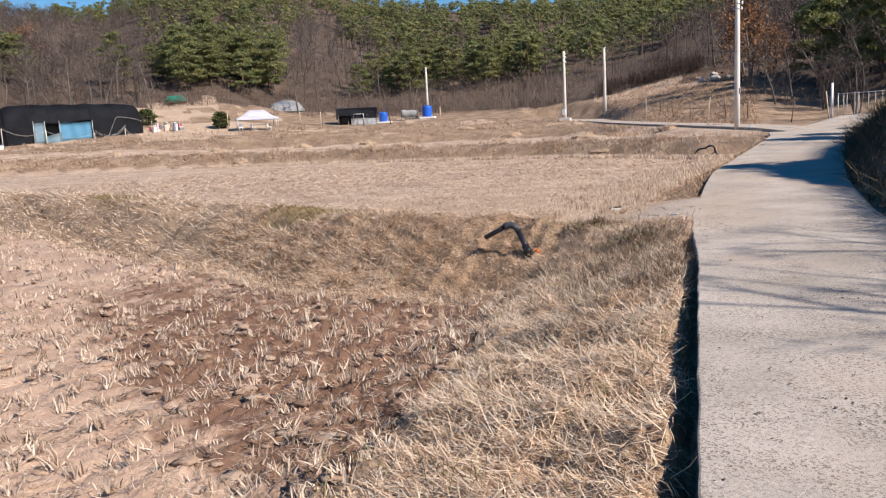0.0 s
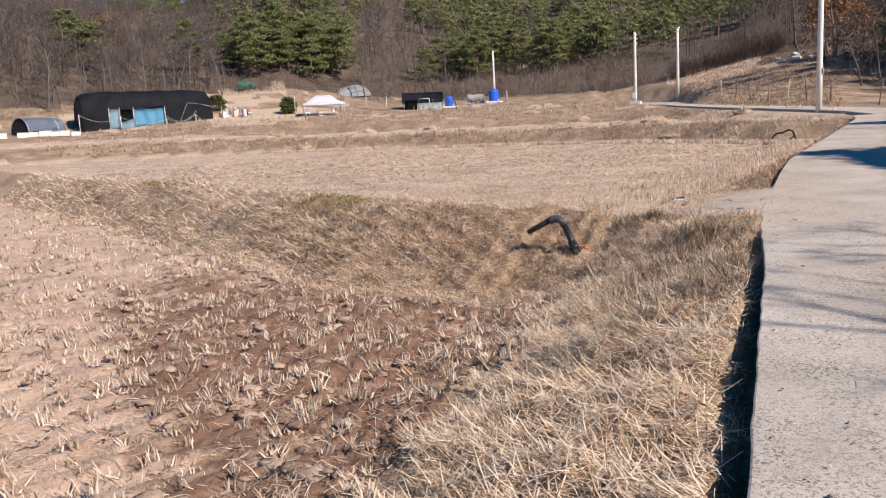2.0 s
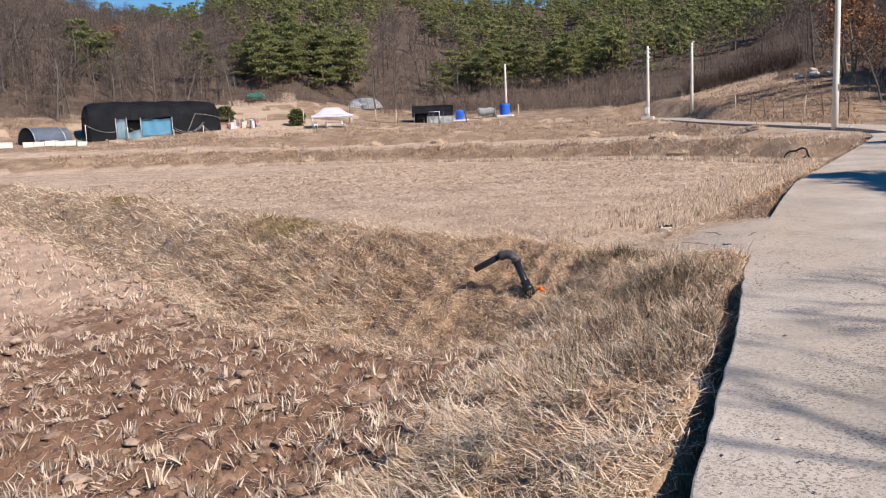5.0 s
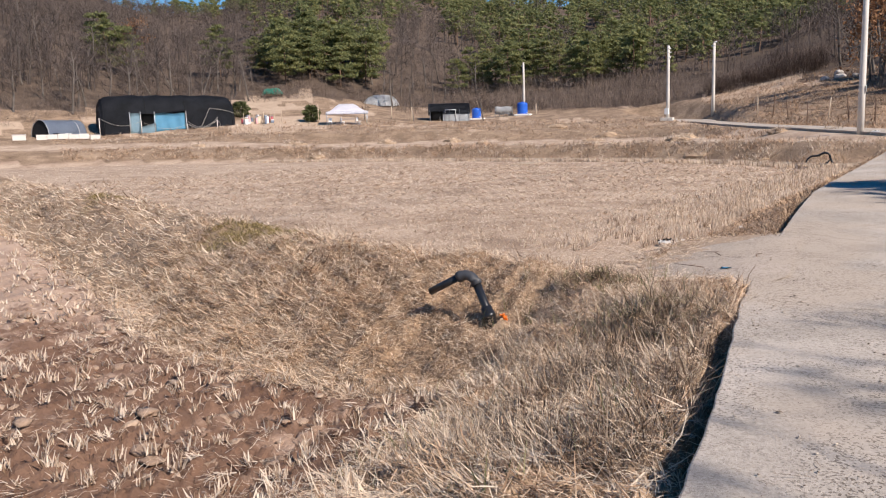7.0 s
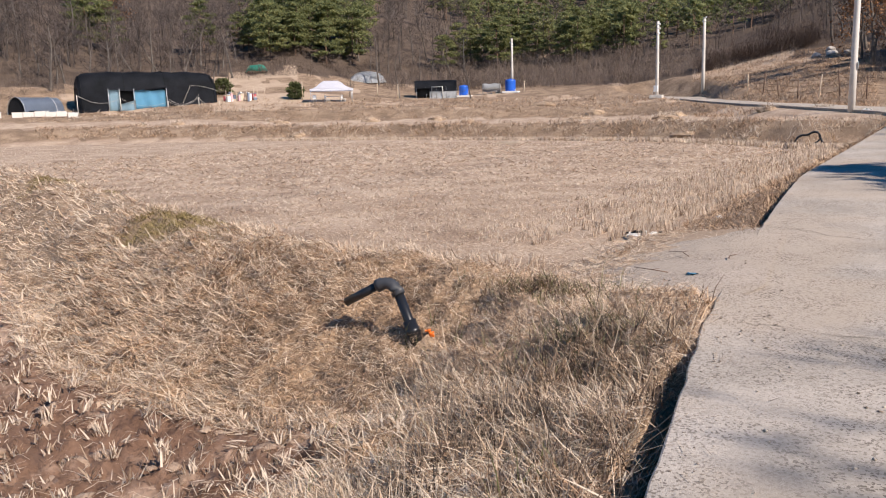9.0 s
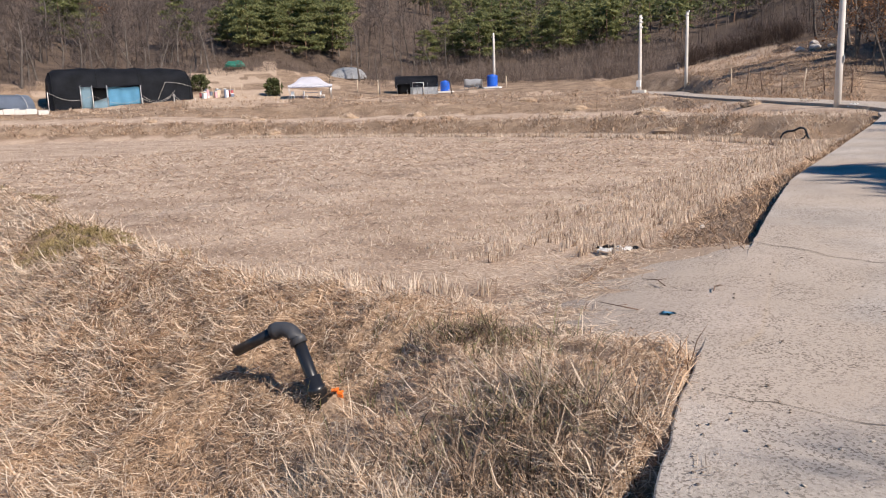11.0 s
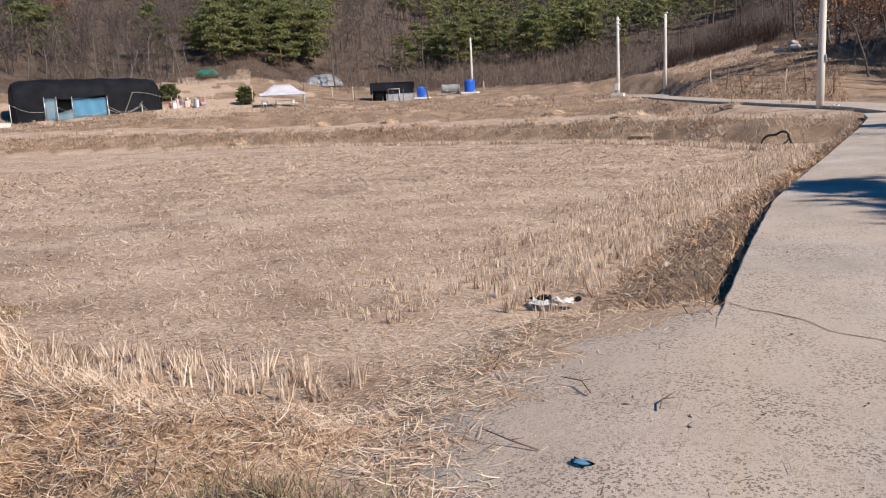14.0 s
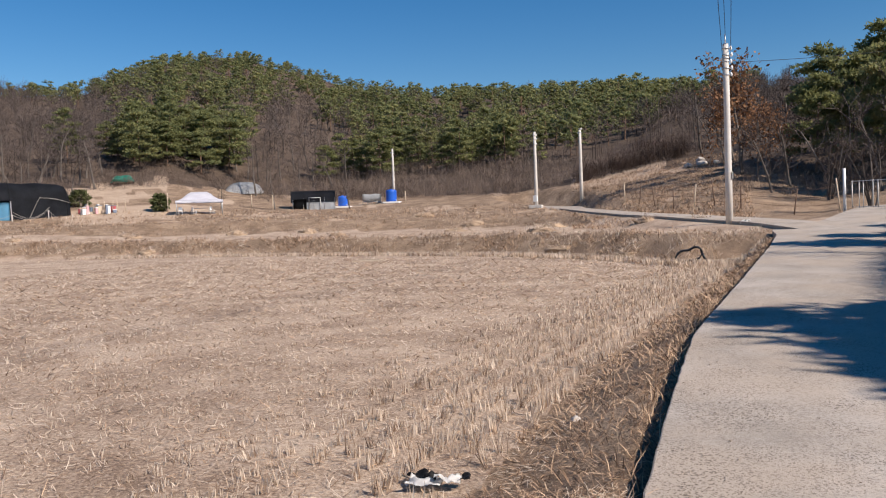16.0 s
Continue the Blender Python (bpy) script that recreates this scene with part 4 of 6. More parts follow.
def far_weeds():
    """Tufts of weeds and rubble-like straw on the banks beyond the paddies."""
    soup, pale = Soup(), Soup()
    az = np.radians(RNG.uniform(-64, 3, 44000))
    r, _, rr, _ = stations(CENTRE[0] + 50 * np.sin(az), CENTRE[1] + 50 * np.cos(az))
    u = RNG.uniform(0, 1, len(az))
    on_bank = RNG.uniform(0, 1, len(az)) < 0.45
    rad = np.where(on_bank, rr[0] + 0.2 + (rr[1] - rr[0]) * u, rr[2] + (rr[4] + 4 - rr[2]) * u)
    x, y = CENTRE[0] + rad * np.sin(az), CENTRE[1] + rad * np.cos(az)
    ok = (np.abs(side(BRANCH, x, y)) > 1.7) & (side(ROAD_LEFT, x, y) > 0.4) & (clumpy(x, y, 1.6, 12.0) > 0.35)
    x, y, rad = x[ok], y[ok], rad[ok]
    n = len(x)
    light = (clumpy(x, y, 3.0, 19.0) + RNG.normal(0, 0.2, n)) > 0.66
    for which, target in ((~light, soup), (light, pale)):
        k = which.sum()
        target.add(*blades(on_land(x[which], y[which]), RNG.uniform(0, 6.3, k), RNG.uniform(0.12, 0.42, k), RNG.uniform(0.3, 1.45, k), RNG.uniform(0.012, 0.03, k) * rad[which] / 45, 0.4))
    stuff("bank_weeds", soup, WEED, "brown weeds over the far terrace banks", "weeds")
    stuff("pale_tussocks", pale, STRAW, "pale tussocks of dead grass on the terrace banks", "dry grass")


def slope_weeds():
    """Low brown weeds over the slope between the fence and the wood."""
    soup = Soup()
    az, r = np.radians(RNG.uniform(-17, 5, 40000)), np.sqrt(RNG.uniform(46 ** 2, 98 ** 2, 40000))
    x, y = CENTRE[0] + r * np.sin(az), CENTRE[1] + r * np.cos(az)
    ok = (np.abs(side(BRANCH, x, y)) > 1.8) & (side(ROAD_LEFT, x, y) > 0.4) & (np.abs(side(GATE_LANE, x, y)) > 1.7) & (clumpy(x, y, 2.2, 41.0) > 0.2)
    x, y, r = x[ok], y[ok], r[ok]
    n = len(x)
    soup.add(*blades(on_land(x, y), RNG.uniform(0, 6.3, n), RNG.uniform(0.15, 0.4, n), RNG.uniform(0.4, 1.5, n), 0.03, RNG.uniform(0, 0.5, n)))
    stuff("slope_weeds", soup, WEED, "low withered brown weeds over the slope past the fence", "weeds")


def ramp_edge_straw():
    """Straw ends and leaf bits trodden in where the ramp runs out into the paddy."""
    soup = Soup()
    x, y = scatter(30000, -3.8, 0.2, 10.9, 15.2)
    left = side(ROAD_LEFT, x, y)
    rim = np.interp(y, (10.9, 11.2, 11.6, 12.2, 13.4, 14.3, 14.6, 14.76), (0.04, 0.16, 0.95, 1.35, 1.4, 1.1, 0.8, 0.1))
    ok = (left > 0.1) & (RNG.uniform(0, 1, len(x)) < 0.75 * np.exp(-((left - rim - 0.12) / 0.48) ** 2) * (0.3 + clumpy(x, y, 0.4, 17.0)))
    x, y, left, rim = x[ok], y[ok], left[ok], rim[ok]
    n = len(x)
    p = on_land(x, y, 0.012)
    p[:, 2] = np.where(left < rim, np.maximum(p[:, 2], road_z(y) + 0.005 - 0.23 * np.clip((left + 0.3) / 1.65, 0, 1) ** 1.8), p[:, 2])
    soup.add(*blades(p, RNG.uniform(0, 6.3, n), RNG.uniform(0.03, 0.15, n), RNG.normal(1.5, 0.1, n), RNG.uniform(0.004, 0.008, n), RNG.normal(0, 0.15, n)))
    stuff("ramp_straw", soup, HAY, "trodden straw bits where the dusty ramp meets the paddy", "straw")


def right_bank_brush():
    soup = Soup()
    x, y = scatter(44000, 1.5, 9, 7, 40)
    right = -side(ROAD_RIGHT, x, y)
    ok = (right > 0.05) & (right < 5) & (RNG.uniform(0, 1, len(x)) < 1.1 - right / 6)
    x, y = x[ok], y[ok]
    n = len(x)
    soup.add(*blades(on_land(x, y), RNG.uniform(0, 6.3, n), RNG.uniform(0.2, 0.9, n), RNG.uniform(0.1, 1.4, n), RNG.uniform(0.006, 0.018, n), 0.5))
    # The bank's shade is put into this brush's colour.
    stuff("bank_brush", soup, SHADE_BRUSH, "tangled brush on the steep roadside bank, coloured dark for its shade", "brush")


bank_grass()
verge_weeds()
stubble_upper()
lower_field()
road_grit()
moss_cushion(-7.55, 12.35, 1.45, 0.95, "olive brown moss cushion on top of the grassy bund")
moss_cushion(-17.4, 16.45, 1.9, 1.0, "olive moss patch farther along the bund")
far_weeds()
right_bank_brush()
slope_weeds()
ramp_edge_straw()


# ---- trees ----
def tube(soup, pts, radii, sides=5):
    pts = np.asarray(pts, float)
    rings = []
    for k, p in enumerate(pts):
        d = pts[min(k + 1, len(pts) - 1)] - pts[max(k - 1, 0)]
        d = d / (np.linalg.norm(d) + 1e-9)
        a = np.cross(d, (0.3, 0.9, 0.1) if abs(d[2]) > 0.8 else (0, 0, 1))
        a /= np.linalg.norm(a) + 1e-9
        b = np.cross(d, a)
        t = np.arange(sides) * 2 * np.pi / sides
        rings.append(p + radii[k] * (np.cos(t)[:, None] * a + np.sin(t)[:, None] * b))
    v = np.vstack(rings)
    f = [(k * sides + j, k * sides + (j + 1) % sides, (k + 1) * sides + (j + 1) % sides, (k + 1) * sides + j) for k in range(len(pts) - 1) for j in range(sides)]
    soup.add(v, f)


def limbs(soup, rng, p, d, length, radius, depth, tips, spread=0.6, sides=4, lift=0.15):
    """A limb that forks until depth runs out; tips gathers the ends."""
    n = 4
    pts, q, e = [np.array(p)], np.array(p, float), np.array(d, float)
    for _ in range(n - 1):
        e = e + rng.normal(0, 0.13, 3) + np.array([0, 0, lift * 0.3])
        e /= np.linalg.norm(e)
        q = q + e * length / (n - 1)
        pts.append(q.copy())
    tube(soup, pts, np.linspace(radius, radius * 0.55, n), sides)
    if depth == 0:
        tips.append((q, e))
        return
    for _ in range(rng.integers(2, 4) if depth > 1 else 3):
        start = pts[rng.integers(1, n)]
        nd = e + rng.normal(0, spread, 3)
        nd[2] += lift
        nd /= np.linalg.norm(nd)
        limbs(soup, rng, start, nd, length * rng.uniform(0.55, 0.8), radius * 0.52, depth - 1, tips, spread, max(3, sides - 1), lift)


def bare_tree_arrays(seed, high, depth=4, stems=1, spread=0.5):
    """Wood of a leafless tree: (trunk soup, twig soup, tips)."""
    rng = np.random.default_rng(seed)
    trunk, twig, tips = Soup(), Soup(), []
    for s in range(stems):
        a = rng.uniform(0, 6.3)
        out = 0.0 if stems == 1 else 0.28
        q, e = np.array([0.1 * math.cos(a) * (stems > 1), 0.1 * math.sin(a) * (stems > 1), -0.2]), np.array([out * math.cos(a), out * math.sin(a), 1.0])
        pts = [q]
        for _ in range(6):
            e = e + rng.normal(0, 0.08, 3)
            e /= np.linalg.norm(e)
            q = q + e * high * 0.13
            pts.append(q)
        r0 = high * 0.017
        tube(trunk, pts, np.linspace(r0, r0 * 0.35, 7), 6)
        for k in range(2, 7):
            for _ in range(2):
                b = rng.uniform(0, 6.3)
                d = np.array([math.cos(b), math.sin(b), rng.uniform(0.4, 1.2)])
                d /= np.linalg.norm(d)
                limbs(twig, rng, pts[k], d, high * rng.uniform(0.13, 0.22) * (1.2 - k * 0.07), r0 * 0.34, depth - 2, tips, spread, 3, 0.22)
    # fine spray at the tips
    p = np.array([t[0] for t in tips])
    e = np.array([t[1] for t in tips])
    count = 6
    p, e = np.repeat(p, count, 0), np.repeat(e, count, 0) + rng.normal(0, 0.45, (len(p) * count, 3))
    e /= np.linalg.norm(e, axis=1)[:, None]
    side_v = np.cross(e, rng.normal(0, 1, e.shape))
    side_v /= np.linalg.norm(side_v, axis=1)[:, None]
    length, w = rng.uniform(0.3, 0.8, len(p))[:, None] * high * 0.10, 0.009 * high / 6
    v = np.stack((p - side_v * w, p + side_v * w, p + e * length), 1).reshape(-1, 3)
    twig.add(v, np.arange(len(v)).reshape(-1, 3))
    return trunk, twig, tips


def thing(name, label, category, group=""):
    return tagged(new(name), label, category, group)


def part(name, mesh_or_bm, material, parent, label=""):
    if isinstance(mesh_or_bm, bmesh.types.BMesh):
        me = bpy.data.meshes.new(name)
        mesh_or_bm.to_mesh(me)
        mesh_or_bm.free()
        me.materials.append(material)
    else:
        me = mesh_or_bm
    ob = new(name, me)
    ob.parent = parent
    if label:
        ob["label"] = label
    return ob


def bare_tree(seed, high, label, group, stems=1, spread=0.5, leaves=0.0, depth=4):
    trunk, twig, tips = bare_tree_arrays(seed, high, depth, stems, spread)
    root = thing("oak_tree" if leaves else "bare_tree", label, "tree", group)
    part("trunk", trunk.mesh("trunk", BARK, False), BARK, root)
    part("twig_crown", twig.mesh("twig_crown", TWIGS), TWIGS, root)
    if leaves:
        rng = np.random.default_rng(seed)
        p = np.repeat(np.array([t[0] for t in tips]), 16, 0)
        p = p + rng.normal(0, leaves, p.shape)
        soup = Soup()
        n = len(p)
        a, b = rng.normal(0, 1, (n, 3)), rng.normal(0, 1, (n, 3))
        a /= np.linalg.norm(a, axis=1)[:, None]
        b = np.cross(a, b)
        b /= np.linalg.norm(b, axis=1)[:, None]
        s = rng.uniform(0.10, 0.22, n)[:, None]
        v = np.stack((p - a * s, p + b * s * 0.6, p + a * s, p - b * s * 0.6), 1).reshape(-1, 3)
        soup.add(v, np.arange(len(v)).reshape(-1, 4))
        part("leaf_crown", soup.mesh("leaf_crown", RUSSET), RUSSET, root, "withered russet leaves")
    return root


ICO = None


def pine_arrays(seed, high, pads, sprays, spray_size, first=0.42):
    """A red pine: leaning trunk, limbs and flat pads of needles."""
    global ICO
    if ICO is None:
        bm = bmesh.new()
        bmesh.ops.create_icosphere(bm, subdivisions=1, radius=1)
        ICO = (np.array([v.co[:] for v in bm.verts]), np.array([[v.index for v in f.verts] for f in bm.faces]))
        bm.free()
    rng = np.random.default_rng(seed)
    wood, crown = Soup(), Soup()
    q, e = np.array([0, 0, -0.3]), np.array([0.0, 0.0, 1.0])
    pts = [q]
    for _ in range(7):
        e = e + rng.normal(0, 0.07, 3)
        e /= np.linalg.norm(e)
        q = q + e * high / 7.3
        pts.append(q)
    pts = np.array(pts)
    tube(wood, pts, np.linspace(high * 0.019, high * 0.005, 8), 6)
    for k in range(pads):
        u = first + (1 - first) * (k + rng.uniform(0, 0.9)) / pads
        at = np.array([np.interp(u * 7, np.arange(8), pts[:, c]) for c in range(3)])
        a = k * 2.4 + rng.uniform(-0.5, 0.5)
        w = (u - first) / (1 - first)
        reach = high * 0.29 * (0.8 + 0.2 * w - 0.85 * w ** 2.4) * rng.uniform(0.5, 1.15)
        end = at + np.array([reach * math.cos(a), reach * math.sin(a), high * rng.uniform(-0.01, 0.05)])
        tube(wood, [at, (at + end) / 2 + np.array([0, 0, 0.1]), end], [high * 0.006, high * 0.004, high * 0.002], 3)
        size = np.array([1.0, 1.0, 0.30]) * high * rng.uniform(0.12, 0.18) * (1.15 - 0.5 * u * (u > 0.85))
        c = end * 0.75 + at * 0.25
        n = sprays
        d = rng.normal(0, 1, (n, 3))
        d /= np.linalg.norm(d, axis=1)[:, None]
        d[:, 2] = np.abs(d[:, 2]) * 0.9 - 0.25
        p = c + d * size * rng.uniform(0.55, 1.1, (n, 1))
        out = d * np.array([1, 1, 0.6]) + rng.normal(0, 0.55, (n, 3)) + np.array([0, 0, 0.25])
        out /= np.linalg.norm(out, axis=1)[:, None]
        w = np.cross(out, rng.normal(0, 0.45, (n, 3)) + np.array([0.35, 0, 0.9]))
        w /= np.linalg.norm(w, axis=1)[:, None]
        s = spray_size * rng.uniform(0.6, 1.3, (n, 1))
        v = np.stack((p - out * s * 0.5 - w * s * 0.28, p - out * s * 0.3 + w * s * 0.30, p + out * s * 0.8), 1).reshape(-1, 3)
        crown.add(v, np.arange(len(v)).reshape(-1, 3))
        core = ICO[0] * size * 0.72 * (1 + rng.normal(0, 0.14, (len(ICO[0]), 1))) + c
        crown.add(core, ICO[1])
    return wood, crown


def domed_pine(seed, high, clumps=9, sprays=30, spray_size=0.045, flat=1.0, low=0.36):
    """A hillside pine: a bare lower trunk under a domed crown of ragged needle clumps."""
    rng = np.random.default_rng(seed)
    wood, crown = Soup(), Soup()
    lean = rng.normal(0, 0.04 * high, 2)
    top = np.array([lean[0], lean[1], high * 0.9])
    tube(wood, [(0, 0, -0.3), top * 0.5, top], [high * 0.018, high * 0.013, high * 0.004], 3)
    octa = np.array([[1, 0, 0], [0, 1, 0], [-1, 0, 0], [0, -1, 0], [0, 0, 1], [0, 0, -1]], float)
    tri = np.array([[0, 1, 4], [1, 2, 4], [2, 3, 4], [3, 0, 4], [1, 0, 5], [2, 1, 5], [3, 2, 5], [0, 3, 5]])
    for k in range(clumps):
        w = (k + 0.5) / clumps
        a = k * 2.4 + rng.uniform(-0.6, 0.6)
        reach = high * 0.27 * math.sqrt(max(0.02, 1 - w ** 2.2)) * rng.uniform(0.55, 1.1)
        c = np.array([reach * math.cos(a) + lean[0] * w, reach * math.sin(a) + lean[1] * w, high * (low + (0.95 - low) * w + rng.uniform(-0.05, 0.05))])
        size = np.array([1.0, 1.0, rng.uniform(0.38, 0.6) * flat]) * high * rng.uniform(0.10, 0.16)
        n = sprays
        d = rng.normal(0, 1, (n, 3))
        d /= np.linalg.norm(d, axis=1)[:, None]
        p = c + d * size * rng.uniform(0.5, 1.15, (n, 1))
        out = d + rng.normal(0, 0.6, (n, 3)) + np.array([0, 0, 0.3])
        out /= np.linalg.norm(out, axis=1)[:, None]
        e = np.cross(out, rng.normal(0, 1, (n, 3)))
        e /= np.linalg.norm(e, axis=1)[:, None]
        g = high * spray_size * rng.uniform(0.5, 1.4, (n, 1))
        v = np.stack((p - out * g * 0.4 - e * g * 0.45, p - out * g * 0.4 + e * g * 0.45, p + out * g), 1).reshape(-1, 3)
        crown.add(v, np.arange(len(v)).reshape(-1, 3))
        crown.add(octa * size * 0.72 * (1 + rng.normal(0, 0.15, (6, 1))) + c, tri)
    return wood, crown


def pine_thing(arrays, label, group):
    root = thing("pine_tree", label, "tree", group)
    part("trunk", arrays[0].mesh("trunk", PINE_BARK, False), PINE_BARK, root)
    part("crown", arrays[1].mesh("crown", NEEDLES), NEEDLES, root)
    return root


def pine(seed, high, label, group, pads=15, sprays=90, spray_size=0.42, first=0.42):
    return pine_thing(pine_arrays(seed, high, pads, sprays, spray_size, first), label, group)


def at_bearing(az, r):
    x, y = CENTRE[0] + r * math.sin(radians(az)), CENTRE[1] + r * math.cos(radians(az))
    return x, y


def plant(proto, x, y, turn, size=1.0, sink=0.1):
    c = copy_thing(proto, pose(x, y, ground_z(x, y) - sink, 0, 0, turn))
    c.scale = (size, size, size)
    return c


def is_bare(az, r):
    """Where the leafless wood stands rather than the pines."""
    soft = 1.6 * math.sin(r * 0.21 + az) + 0.9 * math.sin(r * 0.53)
    west = az < -49.5 + 0.03 * (r - 115) - max(0, r - 225) * 0.2 + soft
    half = 3.4 * (1 - (r - 120) / 150) + 0.8 * math.sin(r * 0.3)
    gully = abs(az + 37.6 - 0.012 * (r - 120)) < half and r < 255
    east = az > -24 and r < 112 + (az + 24) * 2.2 + max(0, az + 10) * 6 + 7 * math.sin(az * 1.7) + 6 * math.sin(az * 5.3)
    foot = -34 < az < -20 and r < 134 + 6 * math.sin(az * 2.1)
    return west or gully or east or foot


def twig_cloud(seed, high):
    """A leafless tree for the distance: a stem, a few limbs and a haze of fine twigs."""
    rng = np.random.default_rng(seed)
    wood, haze, tips = Soup(), Soup(), []
    tube(wood, [(0, 0, -0.2), (0.1, 0, high * 0.4), (0.0, 0.15, high * 0.8)], [high * 0.014, high * 0.009, high * 0.003], 3)
    n = 150
    d = rng.normal(0, 1, (n, 3))
    d /= np.linalg.norm(d, axis=1)[:, None]
    p = d * rng.uniform(0.1, 1, (n, 1)) ** 0.6 * np.array([0.24, 0.24, 0.36]) * high + np.array([0, 0, high * 0.62])
    e = d * np.array([0.8, 0.8, 0.4]) + np.array([0, 0, 0.7]) + rng.normal(0, 0.35, (n, 3))
    e /= np.linalg.norm(e, axis=1)[:, None]
    w = np.cross(e, rng.normal(0, 1, (n, 3)))
    w /= np.linalg.norm(w, axis=1)[:, None]
    v = np.stack((p - w * 0.036, p + w * 0.036, p + e * rng.uniform(0.6, 1.6, (n, 1))), 1).reshape(-1, 3)
    haze.add(v, np.arange(len(v)).reshape(-1, 3))
    return wood, haze


def far_forest():
    rng = np.random.default_rng(11)
    kinds = [[s.arrays() for s in domed_pine(100 + k, 8.2)] for k in range(6)]
    bares = [[s.arrays() for s in twig_cloud(200 + k, 8.0)] for k in range(4)]
    wood, crown, grey = Soup(), Soup(), Soup()
    for _ in range(5200):
        az = rng.uniform(-78, 9)
        foot, top = [float(np.interp(az, [s[0] for s in STATIONS], [s[k] for s in STATIONS])) for k in (11, 13)]
        r = math.sqrt(rng.uniform((foot + (2 if az < -50 else 18)) ** 2, (top + 22) ** 2))
        x, y = at_bearing(az, r)
        bare = is_bare(az, r) or rng.uniform() < 0.05 or math.sin(az * 1.9 + r * 0.045) * math.sin(r * 0.083 - az * 0.7) > 0.72
        if not bare and rng.uniform() > 0.72:
            continue
        if bare and rng.uniform() > (0.8 if -42 < az < -32 else 0.95):
            continue
        s, a = rng.uniform(0.5, 1.0) * float(np.interp(r, (top - 70, top), (1.0, 0.62))), rng.uniform(0, 6.3)
        m = np.array([[math.cos(a), -math.sin(a), 0], [math.sin(a), math.cos(a), 0], [0, 0, rng.uniform(0.8, 1.1)]]) * s
        base = np.array([x, y, ground_z(x, y) - 0.3])
        pair = bares[rng.integers(4)] if bare else kinds[rng.integers(6)]
        for (v, f), target in zip(pair, (grey, grey) if bare else (wood, crown)):
            target.add(v @ m.T + base, f)
    stuff("pine_forest", crown, NEEDLES, "dense green pine forest covering the hillside", "forest")
    stuff("pine_trunks", wood, PINE_BARK, "reddish trunks of the hillside pines", "tree trunks")
    stuff("bare_wood", grey, TWIGS, "leafless grey wood on the hillside", "forest")


def wood_edge():
    """The first rows of trees at the foot of the hill, one by one."""
    rng = np.random.default_rng(5)
    pines = [pine_thing(domed_pine(300 + k, 9.0, 22, 130, 0.027, 0.62, 0.16), "green red pine with ragged needle pads at the wood's edge", "pines at the wood's edge") for k in range(4)]
    bares = [bare_tree(320 + k, 9.0, "leafless grey tree at the foot of the wooded hill", "bare trees at the wood's edge") for k in range(5)]
    for az in np.arange(-49.0, -40.8, 0.8):
        for r in (138, 147):
            x, y = at_bearing(az + rng.uniform(-0.7, 0.7), r + rng.uniform(-6, 6))
            plant(pines[rng.integers(4)], x, y, rng.uniform(0, 360), rng.uniform(0.7, 1.1))
    for az in np.arange(-34.5, -21, 0.95):
        r = float(np.interp(az, (-34.5, -25, -12), (140, 134, 134))) + rng.uniform(-4, 6)
        x, y = at_bearing(az, r)
        plant(pines[rng.integers(4)], x, y, rng.uniform(0, 360), rng.uniform(0.7, 1.0))
    for az in np.arange(-66, -49.3, 0.5):
        r = rng.uniform(108, 138)
        x, y = at_bearing(az, r)
        plant(bares[rng.integers(5)], x, y, rng.uniform(0, 360), rng.uniform(0.8, 1.25))
    for az in np.arange(-41.3, -33.2, 0.25):
        x, y = at_bearing(az, rng.uniform(120, 195))
        plant(bares[rng.integers(5)], x, y, rng.uniform(0, 360), rng.uniform(0.7, 1.15))
    for az in np.arange(-8.5, 8, 0.5):
        x, y = at_bearing(az, rng.uniform(86, 120) - max(0, az) * 3)
        plant(bares[rng.integers(5)], x, y, rng.uniform(0, 360), rng.uniform(0.7, 1.1))
    for az, r, s in ((-38.3, 100, 0.8), (-33.0, 99, 0.62), (-42.0, 101, 0.45), (-35.5, 103, 0.5)):
        x, y = at_bearing(az, r)
        plant(bares[rng.integers(5)], x, y, rng.uniform(0, 360), s)
    # pines and a withered oak above the gate
    slope_pines = [pine_thing(domed_pine(380 + k, 9.0, 24, 210, 0.024, 0.8, 0.2), "dark pine with small needle tufts on the slope above the gate", "pines above the gate") for k in range(2)]
    slope_pines[0].matrix_basis = pose(6.5, 78, ground_z(6.5, 78) - 0.1)
    slope_pines[1].matrix_basis = pose(2.0, 88, ground_z(2.0, 88) - 0.1)
    for k, (x, y, s) in enumerate(((-0.8, 86, 0.95), (4.4, 80, 1.1), (8.6, 72, 1.1), (0.4, 96, 1.15), (4.6, 90, 1.25), (9.5, 84, 1.25))):
        plant(slope_pines[k % 2], x, y, 77 * k, s)
    for x, y, s in ((0.4, 72, 0.75), (3.4, 70, 0.8), (5.6, 67, 0.75), (-2.4, 76, 0.7), (1.8, 77, 0.85), (7.2, 70, 0.85), (4.6, 74, 0.9), (-5.0, 79, 0.75), (-3.4, 71, 0.6)):
        plant(bares[rng.integers(5)], x, y, rng.uniform(0, 360), s)
    oak = bare_tree(340, 9.5, "oak still hung with withered russet leaves", "withered oaks on the slope", 1, 0.6, 0.5)
    for x, y, s in ((-6.7, 85, 1.15), (-4.2, 80, 0.7), (-8.5, 92, 0.9)):
        plant(oak, x, y, rng.uniform(0, 360), s)
    for ob in (*pines, *bares, oak):
        x, y = at_bearing(-50 + rng.uniform(-14, 0), rng.uniform(140, 165))
        ob.matrix_basis = pose(x, y, ground_z(x, y) - 0.1)
